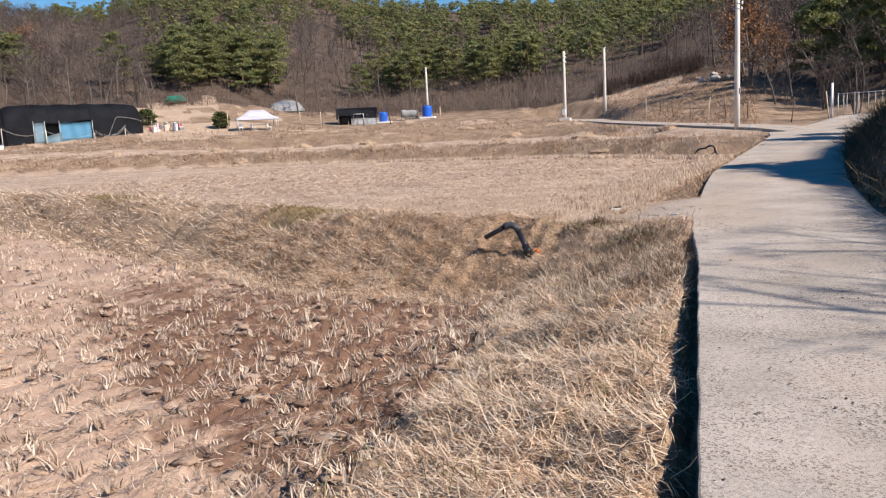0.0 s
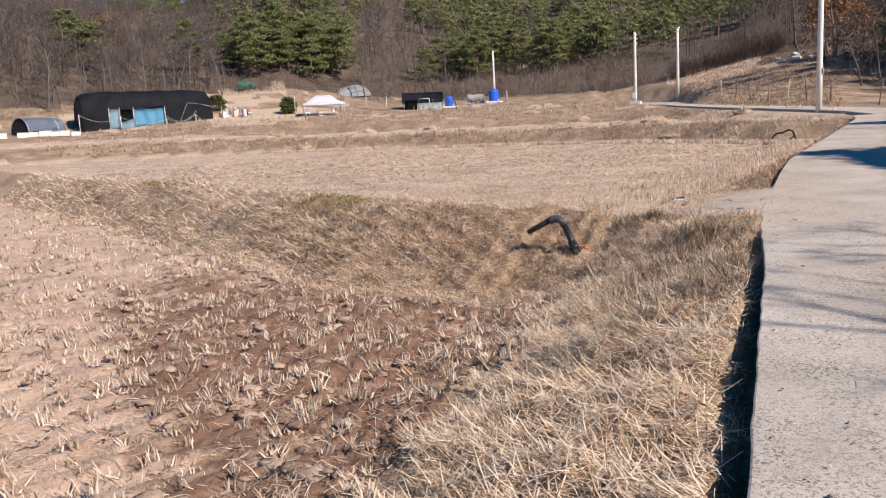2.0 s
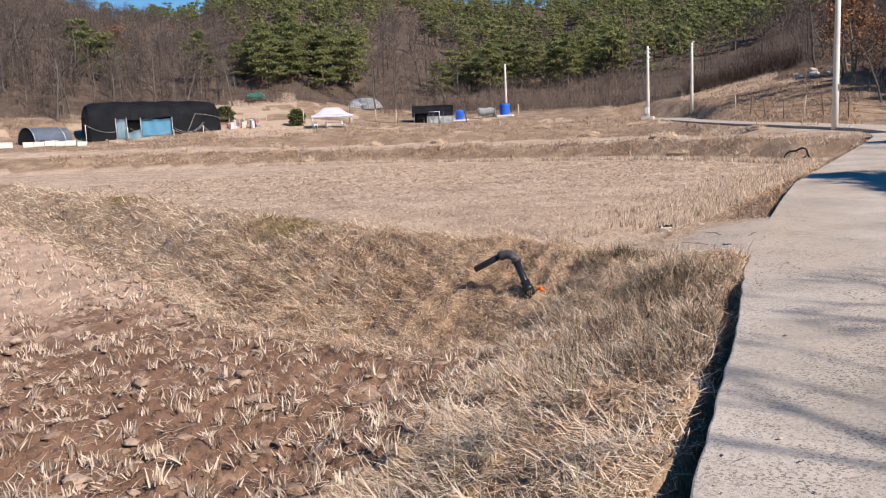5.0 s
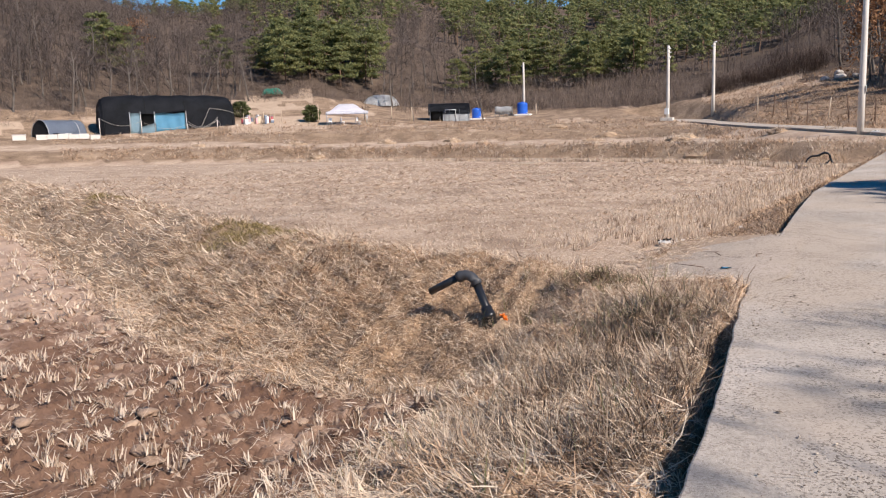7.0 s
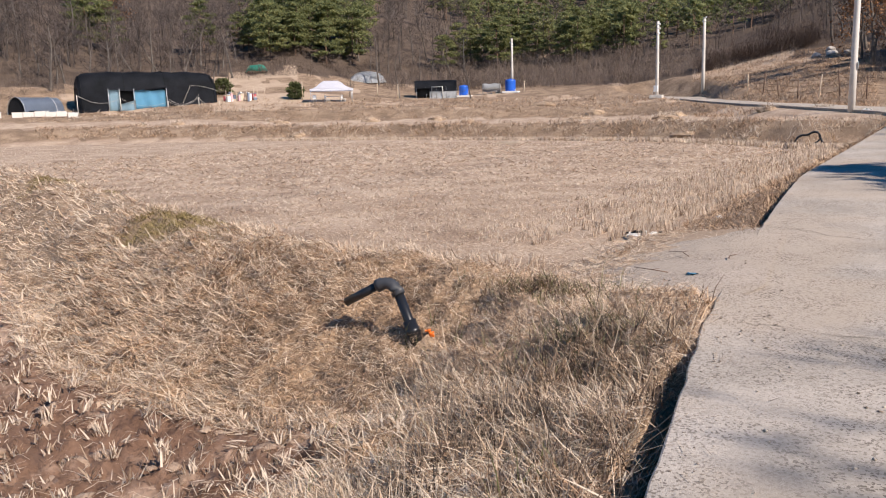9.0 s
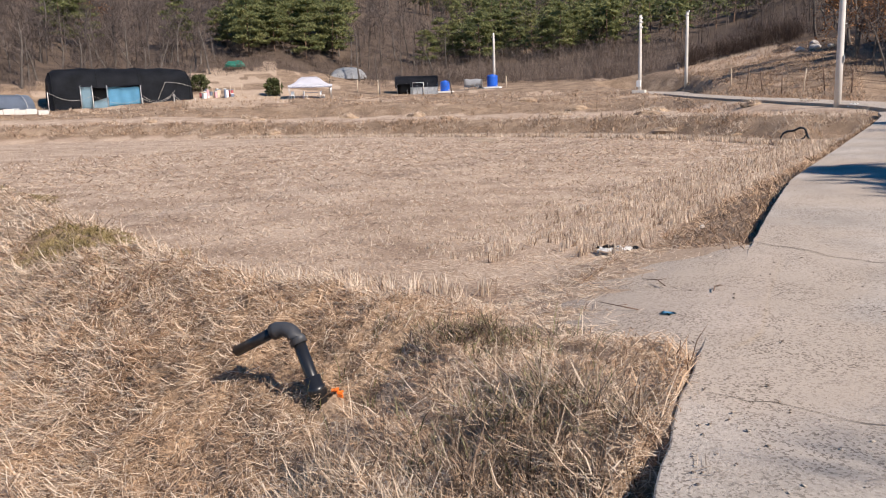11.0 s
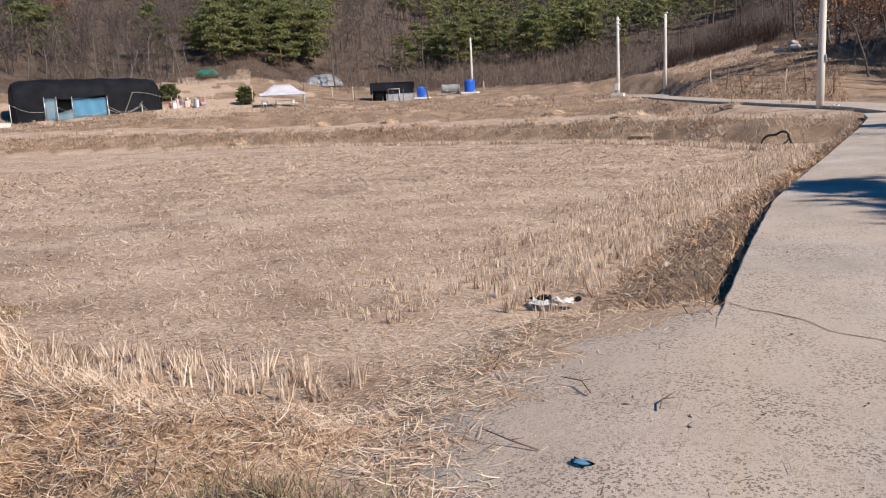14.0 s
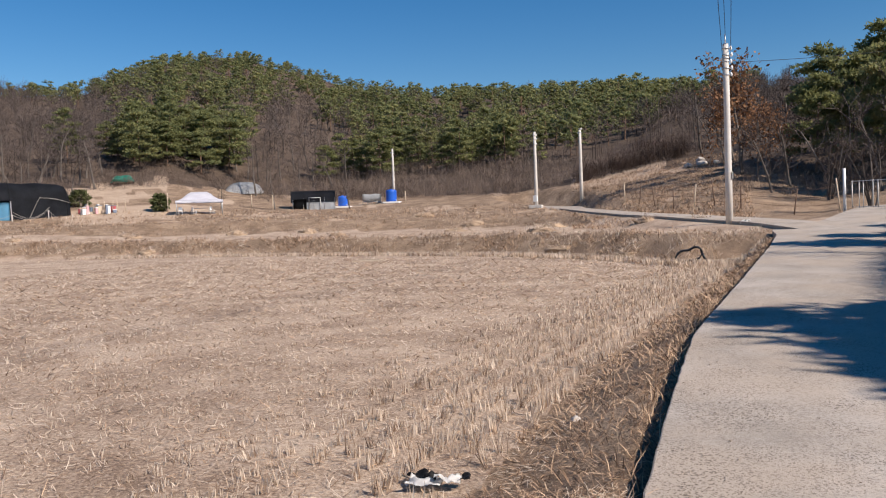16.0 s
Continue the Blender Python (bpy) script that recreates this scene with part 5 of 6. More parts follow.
    # spreading shrub by the gate
    shrub = bare_tree(360, 4.5, "spreading leafless shrub tree beside the white gate", "shrub by the gate", 4, 0.7)
    shrub.matrix_basis = pose(2.4, 61, ground_z(2.4, 61))
    plant(shrub, 0.2, 68, 130, 1.1)


def roadside_trees():
    """Trees on the bank to the right, whose shade falls over the lane."""
    a = pine(401, 7.5, "roadside pine on the bank above the lane", "trees on the roadside bank", 11, 80, 0.36, 0.4)
    a.matrix_basis = pose(12.1, 18.9, ground_z(12.1, 18.9) - 0.1)
    plant(a, 12.5, 17.0, 140, 0.95)
    plant(a, 14.5, 17.4, 250, 1.05)
    plant(a, 12.8, 18.0, 60, 0.92)
    b = bare_tree(402, 7.0, "leafless tree on the bank above the lane", "trees on the roadside bank")
    for k, (x, y, s) in enumerate(((8.0, 33.5, 0.85), (8.8, 38, 0.9), (9.8, 42.5, 0.9))):
        plant(a, x, y, 95 * k, s)
    for x, y, s in ((11.2, 6.0, 1.0), (11.9, 8.6, 1.0), (7.0, 30, 0.8), (15.2, 3.5, 1.0)):
        plant(b, x, y, 70 * s + x * 31, s)
    b.matrix_basis = pose(15.5, 10.5, ground_z(15.5, 10.5) - 0.1)


def thickets():
    """Grey-brown brush along the hill's foot."""
    rng = np.random.default_rng(21)
    kinds = []
    for k in range(5):
        s = Soup()
        n = 22
        base = np.stack((rng.normal(0, 0.6, n), rng.normal(0, 0.6, n), np.full(n, -0.1)), -1)
        az, lean, ln = rng.uniform(0, 6.3, n), np.abs(rng.normal(0, 0.85, n)), rng.uniform(0.9, 1.9, n)
        s.add(*blades(base, az, ln, lean, 0.02, rng.normal(0.1, 0.35, n)))
        m = 92
        pick = rng.integers(0, n, m)
        up = rng.uniform(0.25, 0.95, m) * ln[pick]
        p = base[pick] + np.stack((np.cos(az[pick]) * np.sin(lean[pick]), np.sin(az[pick]) * np.sin(lean[pick]), np.cos(lean[pick])), -1) * up[:, None]
        s.add(*blades(p, rng.uniform(0, 6.3, m), rng.uniform(0.3, 0.85, m), rng.uniform(0.1, 1.7, m), 0.016, rng.normal(0, 0.3, m)))
        kinds.append(s.arrays())
    soup, dark = Soup(), Soup()
    for _ in range(440):
        az = rng.uniform(-39, -8) if rng.uniform() < 0.6 else rng.uniform(-36, -18)
        lo = float(np.interp(az, (-39, -30, -20, -14, -6), (112, 112, 98, 96, 96)))
        hi = float(np.interp(az, (-39, -30, -20, -14, -6), (138, 150, 138, 122, 112)))
        r = rng.uniform(lo, hi)
        x, y = at_bearing(az, r)
        v, f = kinds[rng.integers(5)]
        s, a = rng.uniform(0.7, 1.45) * (1.25 if az < -21 else 1.0), rng.uniform(0, 6.3)
        m = np.array([[math.cos(a), -math.sin(a), 0], [math.sin(a), math.cos(a), 0], [0, 0, 1]]) * s
        (dark if -15 < az < -8 and rng.uniform() < 0.6 else soup).add(v @ m.T + np.array([x, y, ground_z(x, y)]), f)
    for _ in range(150):
        az = rng.uniform(-16.5, -9.0)
        x, y = at_bearing(az, 100.5 + rng.uniform(-1.2, 5) + (az + 11) * 0.3)
        v, f = kinds[rng.integers(5)]
        dark.add(v * rng.uniform(0.8, 1.3) + np.array([x, y, ground_z(x, y)]), f)
    for _ in range(110):
        az, r = rng.uniform(-50, -40), rng.uniform(121, 140)
        x, y = at_bearing(az, r)
        v, f = kinds[rng.integers(5)]
        (dark if rng.uniform() < 0.5 else soup).add(v * rng.uniform(0.6, 1.2) + np.array([x, y, ground_z(x, y)]), f)
    for _ in range(260):
        az, r = rng.uniform(-68, -44), rng.uniform(103, 130)
        x, y = at_bearing(az, r)
        if -51 < az and r < 118:
            continue
        v, f = kinds[rng.integers(4)]
        soup.add(v * rng.uniform(0.6, 1.2) + np.array([x, y, ground_z(x, y)]), f)
    for _ in range(90):
        az, r = rng.uniform(-6, 6), rng.uniform(58, 84)
        x, y = at_bearing(az, r)
        if abs(x - 2.4 - (y - 54) * 0.15) < 2.2 and y < 66:
            continue
        v, f = kinds[rng.integers(4)]
        soup.add(v * rng.uniform(0.4, 0.9) + np.array([x, y, ground_z(x, y)]), f)
    stuff("brush_thicket", soup, BRUSH, "leafless grey-brown brush at the hill's foot", "brush")
    stuff("dark_thicket", dark, DARK_BRUSH, "dark reddish brush along the slope", "brush")


far_forest()
wood_edge()
roadside_trees()
thickets()

# ---- things ----
def bm_box(bm, c, s, turn=0.0, bevel=0.0, tilt=0.0):
    m = Matrix.Translation(c) @ Matrix.Rotation(turn, 4, "Z") @ Matrix.Rotation(tilt, 4, "X") @ Matrix.Diagonal((*s, 1))
    got = bmesh.ops.create_cube(bm, size=1, matrix=m)
    if bevel:
        edges = list({e for v in got["verts"] for e in v.link_edges})
        bmesh.ops.bevel(bm, geom=edges, offset=bevel, segments=2, affect="EDGES", profile=0.6)
    return bm


def bm_tube(bm, pts, radii, sides=10, caps=True):
    pts = [Vector(p) for p in pts]
    rings = []
    for k, p in enumerate(pts):
        d = (pts[min(k + 1, len(pts) - 1)] - pts[max(k - 1, 0)]).normalized()
        a = d.cross(Vector((0.3, 0.9, 0.1)) if abs(d.z) > 0.8 else Vector((0, 0, 1))).normalized()
        b = d.cross(a)
        r = radii[k] if hasattr(radii, "__len__") else radii
        rings.append([bm.verts.new(p + r * (math.cos(t) * a + math.sin(t) * b)) for t in (2 * math.pi * j / sides for j in range(sides))])
    for a, b in zip(rings, rings[1:]):
        for j in range(sides):
            f = bm.faces.new((a[j], a[(j + 1) % sides], b[(j + 1) % sides], b[j]))
            f.smooth = True
    if caps:
        bm.faces.new(rings[0][::-1])
        bm.faces.new(rings[-1])
    return bm


def tube_part(name, pts, radii, material, parent, label="", sides=10):
    return part(name, bm_tube(bmesh.new(), pts, radii, sides), material, parent, label)


def box_part(name, c, s, material, parent, label="", turn=0.0, bevel=0.0, tilt=0.0):
    return part(name, bm_box(bmesh.new(), c, s, turn, bevel, tilt), material, parent, label)


def sheet(name, grid, thick, material, parent, label=""):
    """A cloth or film: a grid of points given some thickness."""
    bm = bmesh.new()
    vs = [[bm.verts.new(p) for p in row] for row in grid]
    for a, b in zip(vs, vs[1:]):
        for j in range(len(a) - 1):
            f = bm.faces.new((a[j], a[j + 1], b[j + 1], b[j]))
            f.smooth = True
    bmesh.ops.solidify(bm, geom=bm.faces[:], thickness=thick)
    return part(name, bm, material, parent, label)


def plain(name, c, rough=0.6, spread=0.12, scale=1.5, metal=0.0, fine=14, spec=0.3, bump=0.0):
    lo, hi = tuple(v * (1 - spread) for v in c), tuple(min(1, v * (1 + spread)) for v in c)
    return mat(name, [(0.35, lo), (0.5, c), (0.65, hi)], scale, rough, bump, 30, metal, fine, spec=spec)


POLE = plain("pale_pole_concrete", (0.62, 0.58, 0.53), 0.85, 0.12)
WHITE = plain("white_paint", (0.80, 0.79, 0.77), 0.55, 0.06)
NET = plain("black_shade_net", (0.018, 0.020, 0.026), 0.75, 0.5, 0.7, spec=0.2)
# Near-black for net hoops, and for inside shade painted across the openings.
NET_DARK = plain("net_black_and_inside_shade", (0.010, 0.011, 0.013), 0.9, 0.3)
BLUE_TARP = plain("sky_blue_tarp", (0.17, 0.46, 0.68), 0.5, 0.12, 0.8)
PALE_BLUE = plain("faded_blue_sheet", (0.33, 0.50, 0.60), 0.5, 0.12, 0.8)
BLUE = plain("blue_plastic", (0.02, 0.11, 0.52), 0.4, 0.15)
GREY_FILM = plain("grey_greenhouse_film", (0.50, 0.51, 0.52), 0.35, 0.2, 0.8)
SILVER = plain("silver_blue_cover", (0.20, 0.24, 0.31), 0.45, 0.2, 0.8)
STEEL = plain("galvanised_steel", (0.55, 0.56, 0.57), 0.4, 0.1, metal=0.6)
BLACK_PE = plain("black_polyethylene", (0.014, 0.015, 0.018), 0.34, 0.25, 6.0, spec=0.5)
GREY_PVC = plain("dark_grey_fitting", (0.05, 0.052, 0.058), 0.5, 0.2, 6.0, spec=0.4)
GREEN_TARP = plain("green_tarp", (0.03, 0.27, 0.20), 0.5, 0.15)
RUST = plain("rusty_post", (0.16, 0.10, 0.07), 0.8, 0.25, 3)
RED = plain("faded_red", (0.48, 0.12, 0.13), 0.6, 0.2)
PINK = plain("faded_pink", (0.62, 0.36, 0.38), 0.6, 0.2)
ORANGE = plain("orange_tape", (0.85, 0.20, 0.03), 0.5, 0.1)
BOARD = plain("weathered_board", (0.55, 0.44, 0.33), 0.8, 0.2, 3)
EARTH = plain("slumped_pale_earth", (0.40, 0.29, 0.195), 0.9, 0.25, 1.0, bump=0.5)
STONE = plain("pale_stone", (0.46, 0.42, 0.38), 0.85, 0.2, 2.0, bump=0.4)
CANVAS = plain("white_canopy_cloth", (0.78, 0.78, 0.84), 0.7, 0.05)
BLACK = plain("black_cable", (0.02, 0.02, 0.022), 0.6, 0.1)
HEDGE = plain("dull_evergreen", (0.085, 0.095, 0.035), 0.8, 0.4, 2.0)


def utility_pole(x, y, high, r0, r1, label, arms, box=False):
    root = thing("utility_pole", label, "utility pole", "utility poles")
    z = ground_z(x, y)
    root.location = (x, y, z)
    tube_part("pole_shaft", [(0, 0, -0.4), (0, 0, high * 0.33), (0, 0, high * 0.66), (0, 0, high)], [r0, r0 * 0.67 + r1 * 0.33, r0 * 0.33 + r1 * 0.67, r1], POLE, root, "", 16)
    tube_part("pole_cap", [(0, 0, high), (0, 0, high + 0.04)], [r1 * 1.08, r1 * 0.8], STEEL, root, "", 12)
    for k in range(5):
        tube_part("foot_peg", [(-r0 * 0.3, 0, high * 0.4 + k * 0.55), (r1 + 0.12 if k % 2 else -r1 - 0.14, 0, high * 0.4 + k * 0.55)], 0.011, STEEL, root, "", 6)
    for h, side_x in arms:
        b = tube_part("insulator_bracket", [(0, 0, h), (side_x, 0, h)], 0.028, STEEL, root, "steel bracket", 8)
        part("insulator", bm_tube(bmesh.new(), [(side_x, 0, h - 0.09), (side_x, 0, h - 0.03), (side_x, 0, h + 0.03), (side_x, 0, h + 0.10)], [0.035, 0.065, 0.05, 0.03], 10), WHITE, b, "white porcelain insulator")
        tube_part("clamp_band", [(0, 0, h - 0.03), (0, 0, h + 0.03)], r1 * 1.25, STEEL, root, "", 12)
    if box:
        body = box_part("meter_box", (0.0, -r0 - 0.14, 0.95), (0.42, 0.24, 0.62), WHITE, root, "white meter box", 0, 0.02)
        box_part("plinth", (0.1, -r0 - 0.25, 0.13), (1.3, 0.8, 0.34), POLE, root, "concrete plinth", 0.1, 0.03)
    return root


def cable(name, a, b, sag, r, label):
    pts = []
    for k in range(25):
        u = k / 24
        p = Vector(a).lerp(Vector(b), u)
        p.z -= sag * 4 * u * (1 - u)
        pts.append(p)
    me = bpy.data.meshes.new(name)
    bm = bm_tube(bmesh.new(), pts, r, 5)
    bm.to_mesh(me)
    bm.free()
    me.materials.append(BLACK)
    tagged(new(name, me), label, "cable", "overhead cables")


def build_poles():
    d = utility_pole(-3.89, 49.06, 8.25, 0.17, 0.125, "tall pale concrete utility pole beside the lane's bend", [(8.05, 0.22), (7.75, 0.25), (7.45, 0.22), (7.15, 0.25), (6.85, 0.22), (7.6, -0.14)])
    tube_part("pole_top_rod", [(0, 0, 8.2), (-0.02, 0, 8.7)], 0.03, STEEL, d, "thin steel rod", 8)
    part("sign_plate", bm_box(bmesh.new(), (0.19, -0.05, 2.25), (0.02, 0.16, 0.34), 0.2), WHITE, d, "small white plate")
    c = utility_pole(-24.0, 94.0, 7.7, 0.2, 0.14, "pale concrete utility pole beside the farm track", [(7.8, 0.2), (7.4, -0.2)])
    b = utility_pole(-26.7, 87.0, 7.7, 0.19, 0.13, "pale utility pole with a white meter box at its foot", [(7.4, 0.2), (7.0, 0.22), (6.5, 0.2)], True)
    a = utility_pole(-55.25, 107.7, 7.0, 0.2, 0.13, "slim white utility pole behind the blue tank", [(6.5, -0.3)])
    zd = ground_z(-3.89, 49.06)
    for dx, h in ((0.22, 8.0), (-0.14, 7.6), (0.0, 8.65)):
        cable("overhead_cable", (-3.89 + dx, 49.06, zd + h), (2.9 + dx * 2, -14.0, 10.2), 0.5, 0.012, "black overhead cable strung from the utility pole")
    cable("overhead_cable", (-3.7, 49.06, zd + 7.4), (16, 74, 13.0), 0.5, 0.012, "thin overhead cable running to the wooded slope")
    cable("overhead_cable", (-24.0, 94, ground_z(-24.0, 94) + 7.5), (-26.7, 87, ground_z(-26.7, 87) + 7.6), 0.15, 0.012, "slack cable between two utility poles")


def irrigation_pipe():
    """Black water pipe: a riser out of the bank, an elbow and a short spout."""
    root = thing("irrigation_pipe", "black plastic irrigation pipe with grey elbow sticking from the bank", "water pipe")
    base, col, elb, end = (Vector(p) for p in PIPE)
    base.z = min(base.z, ground_z(base.x, base.y) - 0.1)
    up, out = (elb - base).normalized(), (end - elb).normalized()
    tube_part("riser", [base, base.lerp(elb, 0.5), elb - up * 0.10], 0.042, BLACK_PE, root, "glossy black riser", 20)
    s = (elb - base).length
    c0 = base + up * (s * 0.5)
    part("coupling", bm_tube(bmesh.new(), [c0 - up * 0.10, c0 - up * 0.098, c0 - up * 0.03, c0 - up * 0.028, c0 + up * 0.02, c0 + up * 0.022, c0 + up * 0.09, c0 + up * 0.092], [0.043, 0.056, 0.056, 0.064, 0.064, 0.056, 0.056, 0.043], 20), BLACK_PE, root, "ribbed black coupling")
    part("lower_collar", bm_tube(bmesh.new(), [base + up * 0.02, base + up * 0.022, base + up * (s * 0.26), base + up * (s * 0.262)], [0.043, 0.06, 0.06, 0.043], 20), BLACK_PE, root)
    pts, rad = [], []
    for k in range(9):
        u = k / 8
        p = (elb - up * 0.15).lerp(elb, u).lerp(elb.lerp(elb + out * 0.16, u), u)
        pts.append(p)
        rad.append(0.056 if k in (0, 1, 7, 8) else 0.05)
    part("elbow", bm_tube(bmesh.new(), pts, rad, 20), GREY_PVC, root, "dull grey elbow fitting")
    part("spout", bm_tube(bmesh.new(), [elb + out * 0.13, end, end - out * 0.002, end - out * 0.12], [0.037, 0.037, 0.03, 0.03], 20), BLACK_PE, root, "open black spout")
    t = col
    bm = bmesh.new()
    for k in range(5):
        a = k * 1.3
        bm_box(bm, (t.x + 0.10 + 0.02 * math.cos(a), t.y + 0.02 * math.sin(a), t.z + 0.012 * k - 0.03), (0.042, 0.009, 0.022), a, 0, 0.4 * k)
    part("orange_tape", bm, ORANGE, root, "scrap of orange tape")


def black_house():
    """Long tunnel house under black shade net with blue tarps along its front."""
    root = thing("shade_net_house", "long black shade-net tunnel house with blue tarps", "greenhouse")
    ax, ay = -82.4, 57.1
    u = Vector((6.9, 13.7, 0)).normalized()
    n = Vector((u.y, -u.x, 0))
    z0 = ground_z(-78.3, 63.3) - 0.35
    root.location = (ax, ay, z0)
    ln, hi, half = 15.4, 4.75, 3.2
    def arch(s, grow=1.0):
        """Points of the hoop at s metres along the house."""
        e = min(1.0, (1 - abs(2 * s / ln - 1) ** 9) ** 0.28) if 0 < s < ln else 0.0
        top = hi * (0.62 + 0.38 * e) * (1 + 0.012 * math.sin(s * 2.2))
        row = []
        for k in range(17):
            a = math.pi * k / 16
            c, q = math.cos(a), math.sin(a)
            y = half * math.copysign(abs(c) ** 0.62, c) * grow * (0.9 + 0.1 * e)
            row.append(u * s - n * half + n * y + Vector((0, 0, top * q ** 0.62)))
        return row
    sheet("net_cover", [arch(s) for s in [0.0, 0.12, 0.35, 0.7, 1.2] + [1.8 + 0.8 * k for k in range(15)] + [ln - 1.2, ln - 0.7, ln - 0.35, ln - 0.12, ln]], 0.02, NET, root, "black shade net")
    for s in (0.05, ln - 0.05):
        bm = bmesh.new()
        bm.faces.new([bm.verts.new(p) for p in arch(s, 0.985)])
        part("end_wall", bm, NET, root)
    for s in (0.3, 4.9, 9.4, ln - 0.4):
        tube_part("hoop", [p + Vector((0, 0, 0.03)) for p in arch(s, 1.012)], 0.035, NET_DARK, root, "", 6)
    def on_front(s, z, out=0.1):
        return u * s + n * out + Vector((0, 0, z))
    # awning sagging over the open front
    sheet("awning", [[on_front(s, 2.75 + 0.25 * math.sin(s * 0.9) - 0.12 * k * (0.6 + 0.4 * math.sin(s)), -0.7 + 0.35 * k) for s in np.linspace(4.2, 9.6, 14)] for k in range(4)], 0.02, NET, root, "sagging black awning")
    # A flat black sheet across the open front paints the shade inside.
    sheet("front_shade_sheet", [[on_front(s, z, 0.06) for s in np.linspace(3.2, 9.4, 5)] for z in (0, 1.2, 2.45)], 0.02, NET_DARK, root, "black sheet painted as the shade inside the open front")
    wave = lambda s, k: 0.05 * math.sin(5 * s + k)
    sheet("blue_tarp", [[on_front(s, z + 0.05 * math.sin(s * 3), 0.22 + wave(s, z)) for s in np.linspace(5.75, 9.3, 20)] for z in np.linspace(0.35, 2.5, 6)], 0.015, BLUE_TARP, root, "bright sky-blue tarp")
    sheet("white_sheet", [[on_front(s, z + (0.28 * (s - 4.3) if z > 0.7 else 0), 0.25 + wave(s, z)) for s in np.linspace(4.25, 5.95, 9)] for z in np.linspace(0.1, 0.95, 4)], 0.015, PALE_BLUE, root, "pale sheet")
    sheet("door_flap", [[on_front(s, z, 0.24 + wave(s, z)) for s in np.linspace(3.1, 4.2, 7)] for z in np.linspace(0.1, 2.55, 6)], 0.015, PALE_BLUE, root, "faded blue door flap")
    for s in (3.05, 4.25, 5.8, 9.4):
        tube_part("front_post", [on_front(s, -0.2, 0.3), on_front(s, 2.7, 0.3)], 0.04, STEEL, root, "", 8)
    for a, b, za, zb, sag in ((9.6, 13.2, 1.5, 2.0, 0.9), (11.2, 12.2, 0.9, 3.0, 0.0), (12.2, 15.3, 3.0, 2.4, -0.15)):
        tube_part("tie_rope", [on_front(a + (b - a) * k / 10, za + (zb - za) * k / 10 - sag * 4 * (k / 10) * (1 - k / 10), 0.14) for k in range(11)], 0.014, POLE, root, "pale tie rope", 6)
    root2 = thing("rope_fence", "low white rope fence on posts before the black house", "fence")
    root2.location = (ax, ay, z0)
    posts = [(-0.3, 2.0), (4.2, 1.6), (9.4, 1.2), (12.9, 1.6), (15.3, 1.1)]
    for s, h in posts:
        tube_part("post", [on_front(s, -0.5, 0.9), on_front(s, h, 0.9)], 0.04, POLE, root2, "", 8)
    for (s0, h0), (s1, h1) in zip(posts, posts[1:]):
        tube_part("rope", [on_front(s0 + (s1 - s0) * k / 10, h0 + (h1 - h0) * k / 10 - 0.7 * 4 * (k / 10) * (1 - k / 10), 0.9) for k in range(11)], 0.013, POLE, root2, "", 6)


def small_tunnel():
    root = thing("low_tunnel", "low silver-covered tunnel with a black face painted as the shade inside the open end", "greenhouse")
    a = Vector((-85.4, 51.4, 0))
    u = Vector((-0.14, 0.985, 0)).normalized()
    n = Vector((u.y, -u.x, 0))
    root.location = (a.x + 0.6, a.y, ground_z(-84.4, 53.4) - 0.1)
    def arch(s, g=1.0):
        return [u * s + n * (1.5 * math.cos(math.pi * k / 12) * g - 1.5) + Vector((0, 0, 2.2 * math.sin(math.pi * k / 12) ** 0.8 * g)) for k in range(13)]
    sheet("cover", [arch(0.9 + 0.5 * k) for k in range(11)], 0.02, SILVER, root, "silver-blue cover")
    # Black face across the tunnel's mouth, painted as its inner shade.
    bm = bmesh.new()
    bm.faces.new([bm.verts.new(p) for p in arch(0.95, 0.98)])
    part("end_shade_face", bm, NET_DARK, root, "black face painted as the shade inside the open end")
    tube_part("hoop", arch(0.85, 1.02), 0.03, STEEL, root, "", 6)
    tube_part("hoop", arch(4.9, 1.02), 0.04, STEEL, root, "", 6)
    for k in range(6):
        box_part("crate", n * 0.5 + u * (0.6 + 0.8 * k) + Vector((0, 0, 0.25 + 0.1 * (k % 2))), (0.55, 0.5, 0.45 + 0.2 * (k % 2)), (GREY_FILM, NET, SILVER)[k % 3], root, "", 0.2 * k, 0.02)
    wall = thing("board_fence", "low white board fence before the silver tunnel", "fence")
    u = Vector((2.2, 4.4, 0)).normalized()
    wall.location = (-83.4, 49.9, ground_z(-82.6, 51.9) - 0.1)
    for k in range(5):
        box_part("board", u * (0.55 + 1.06 * k) + Vector((0, 0, 0.38 + 0.03 * (k % 3))), (0.06, 1.02, 0.56 - 0.05 * (k % 2)), POLE, wall, "", math.atan2(u.y, u.x) - math.pi / 2 + 0.03 * (k % 2), 0.01)
    for k, (s, w, h) in enumerate(((-1.6, 1.3, 0.6), (5.9, 1.0, 0.5))):
        b = thing("white_crate", "white plastic crate standing at the yard's edge", "crate", "white crates")
        b.location = (-83.4 + u.x * s, 49.9 + u.y * s, ground_z(-83.4 + u.x * s, 49.9 + u.y * s))
        box_part("crate_body", (0, 0, h / 2), (0.6, w, h), POLE, b, "", math.atan2(u.y, u.x) - math.pi / 2, 0.03)
        box_part("crate_rim", (0, 0, h), (0.66, w + 0.06, 0.06), GREY_FILM, b, "", math.atan2(u.y, u.x) - math.pi / 2, 0.01)


TENT = (-64.9, 79.5)


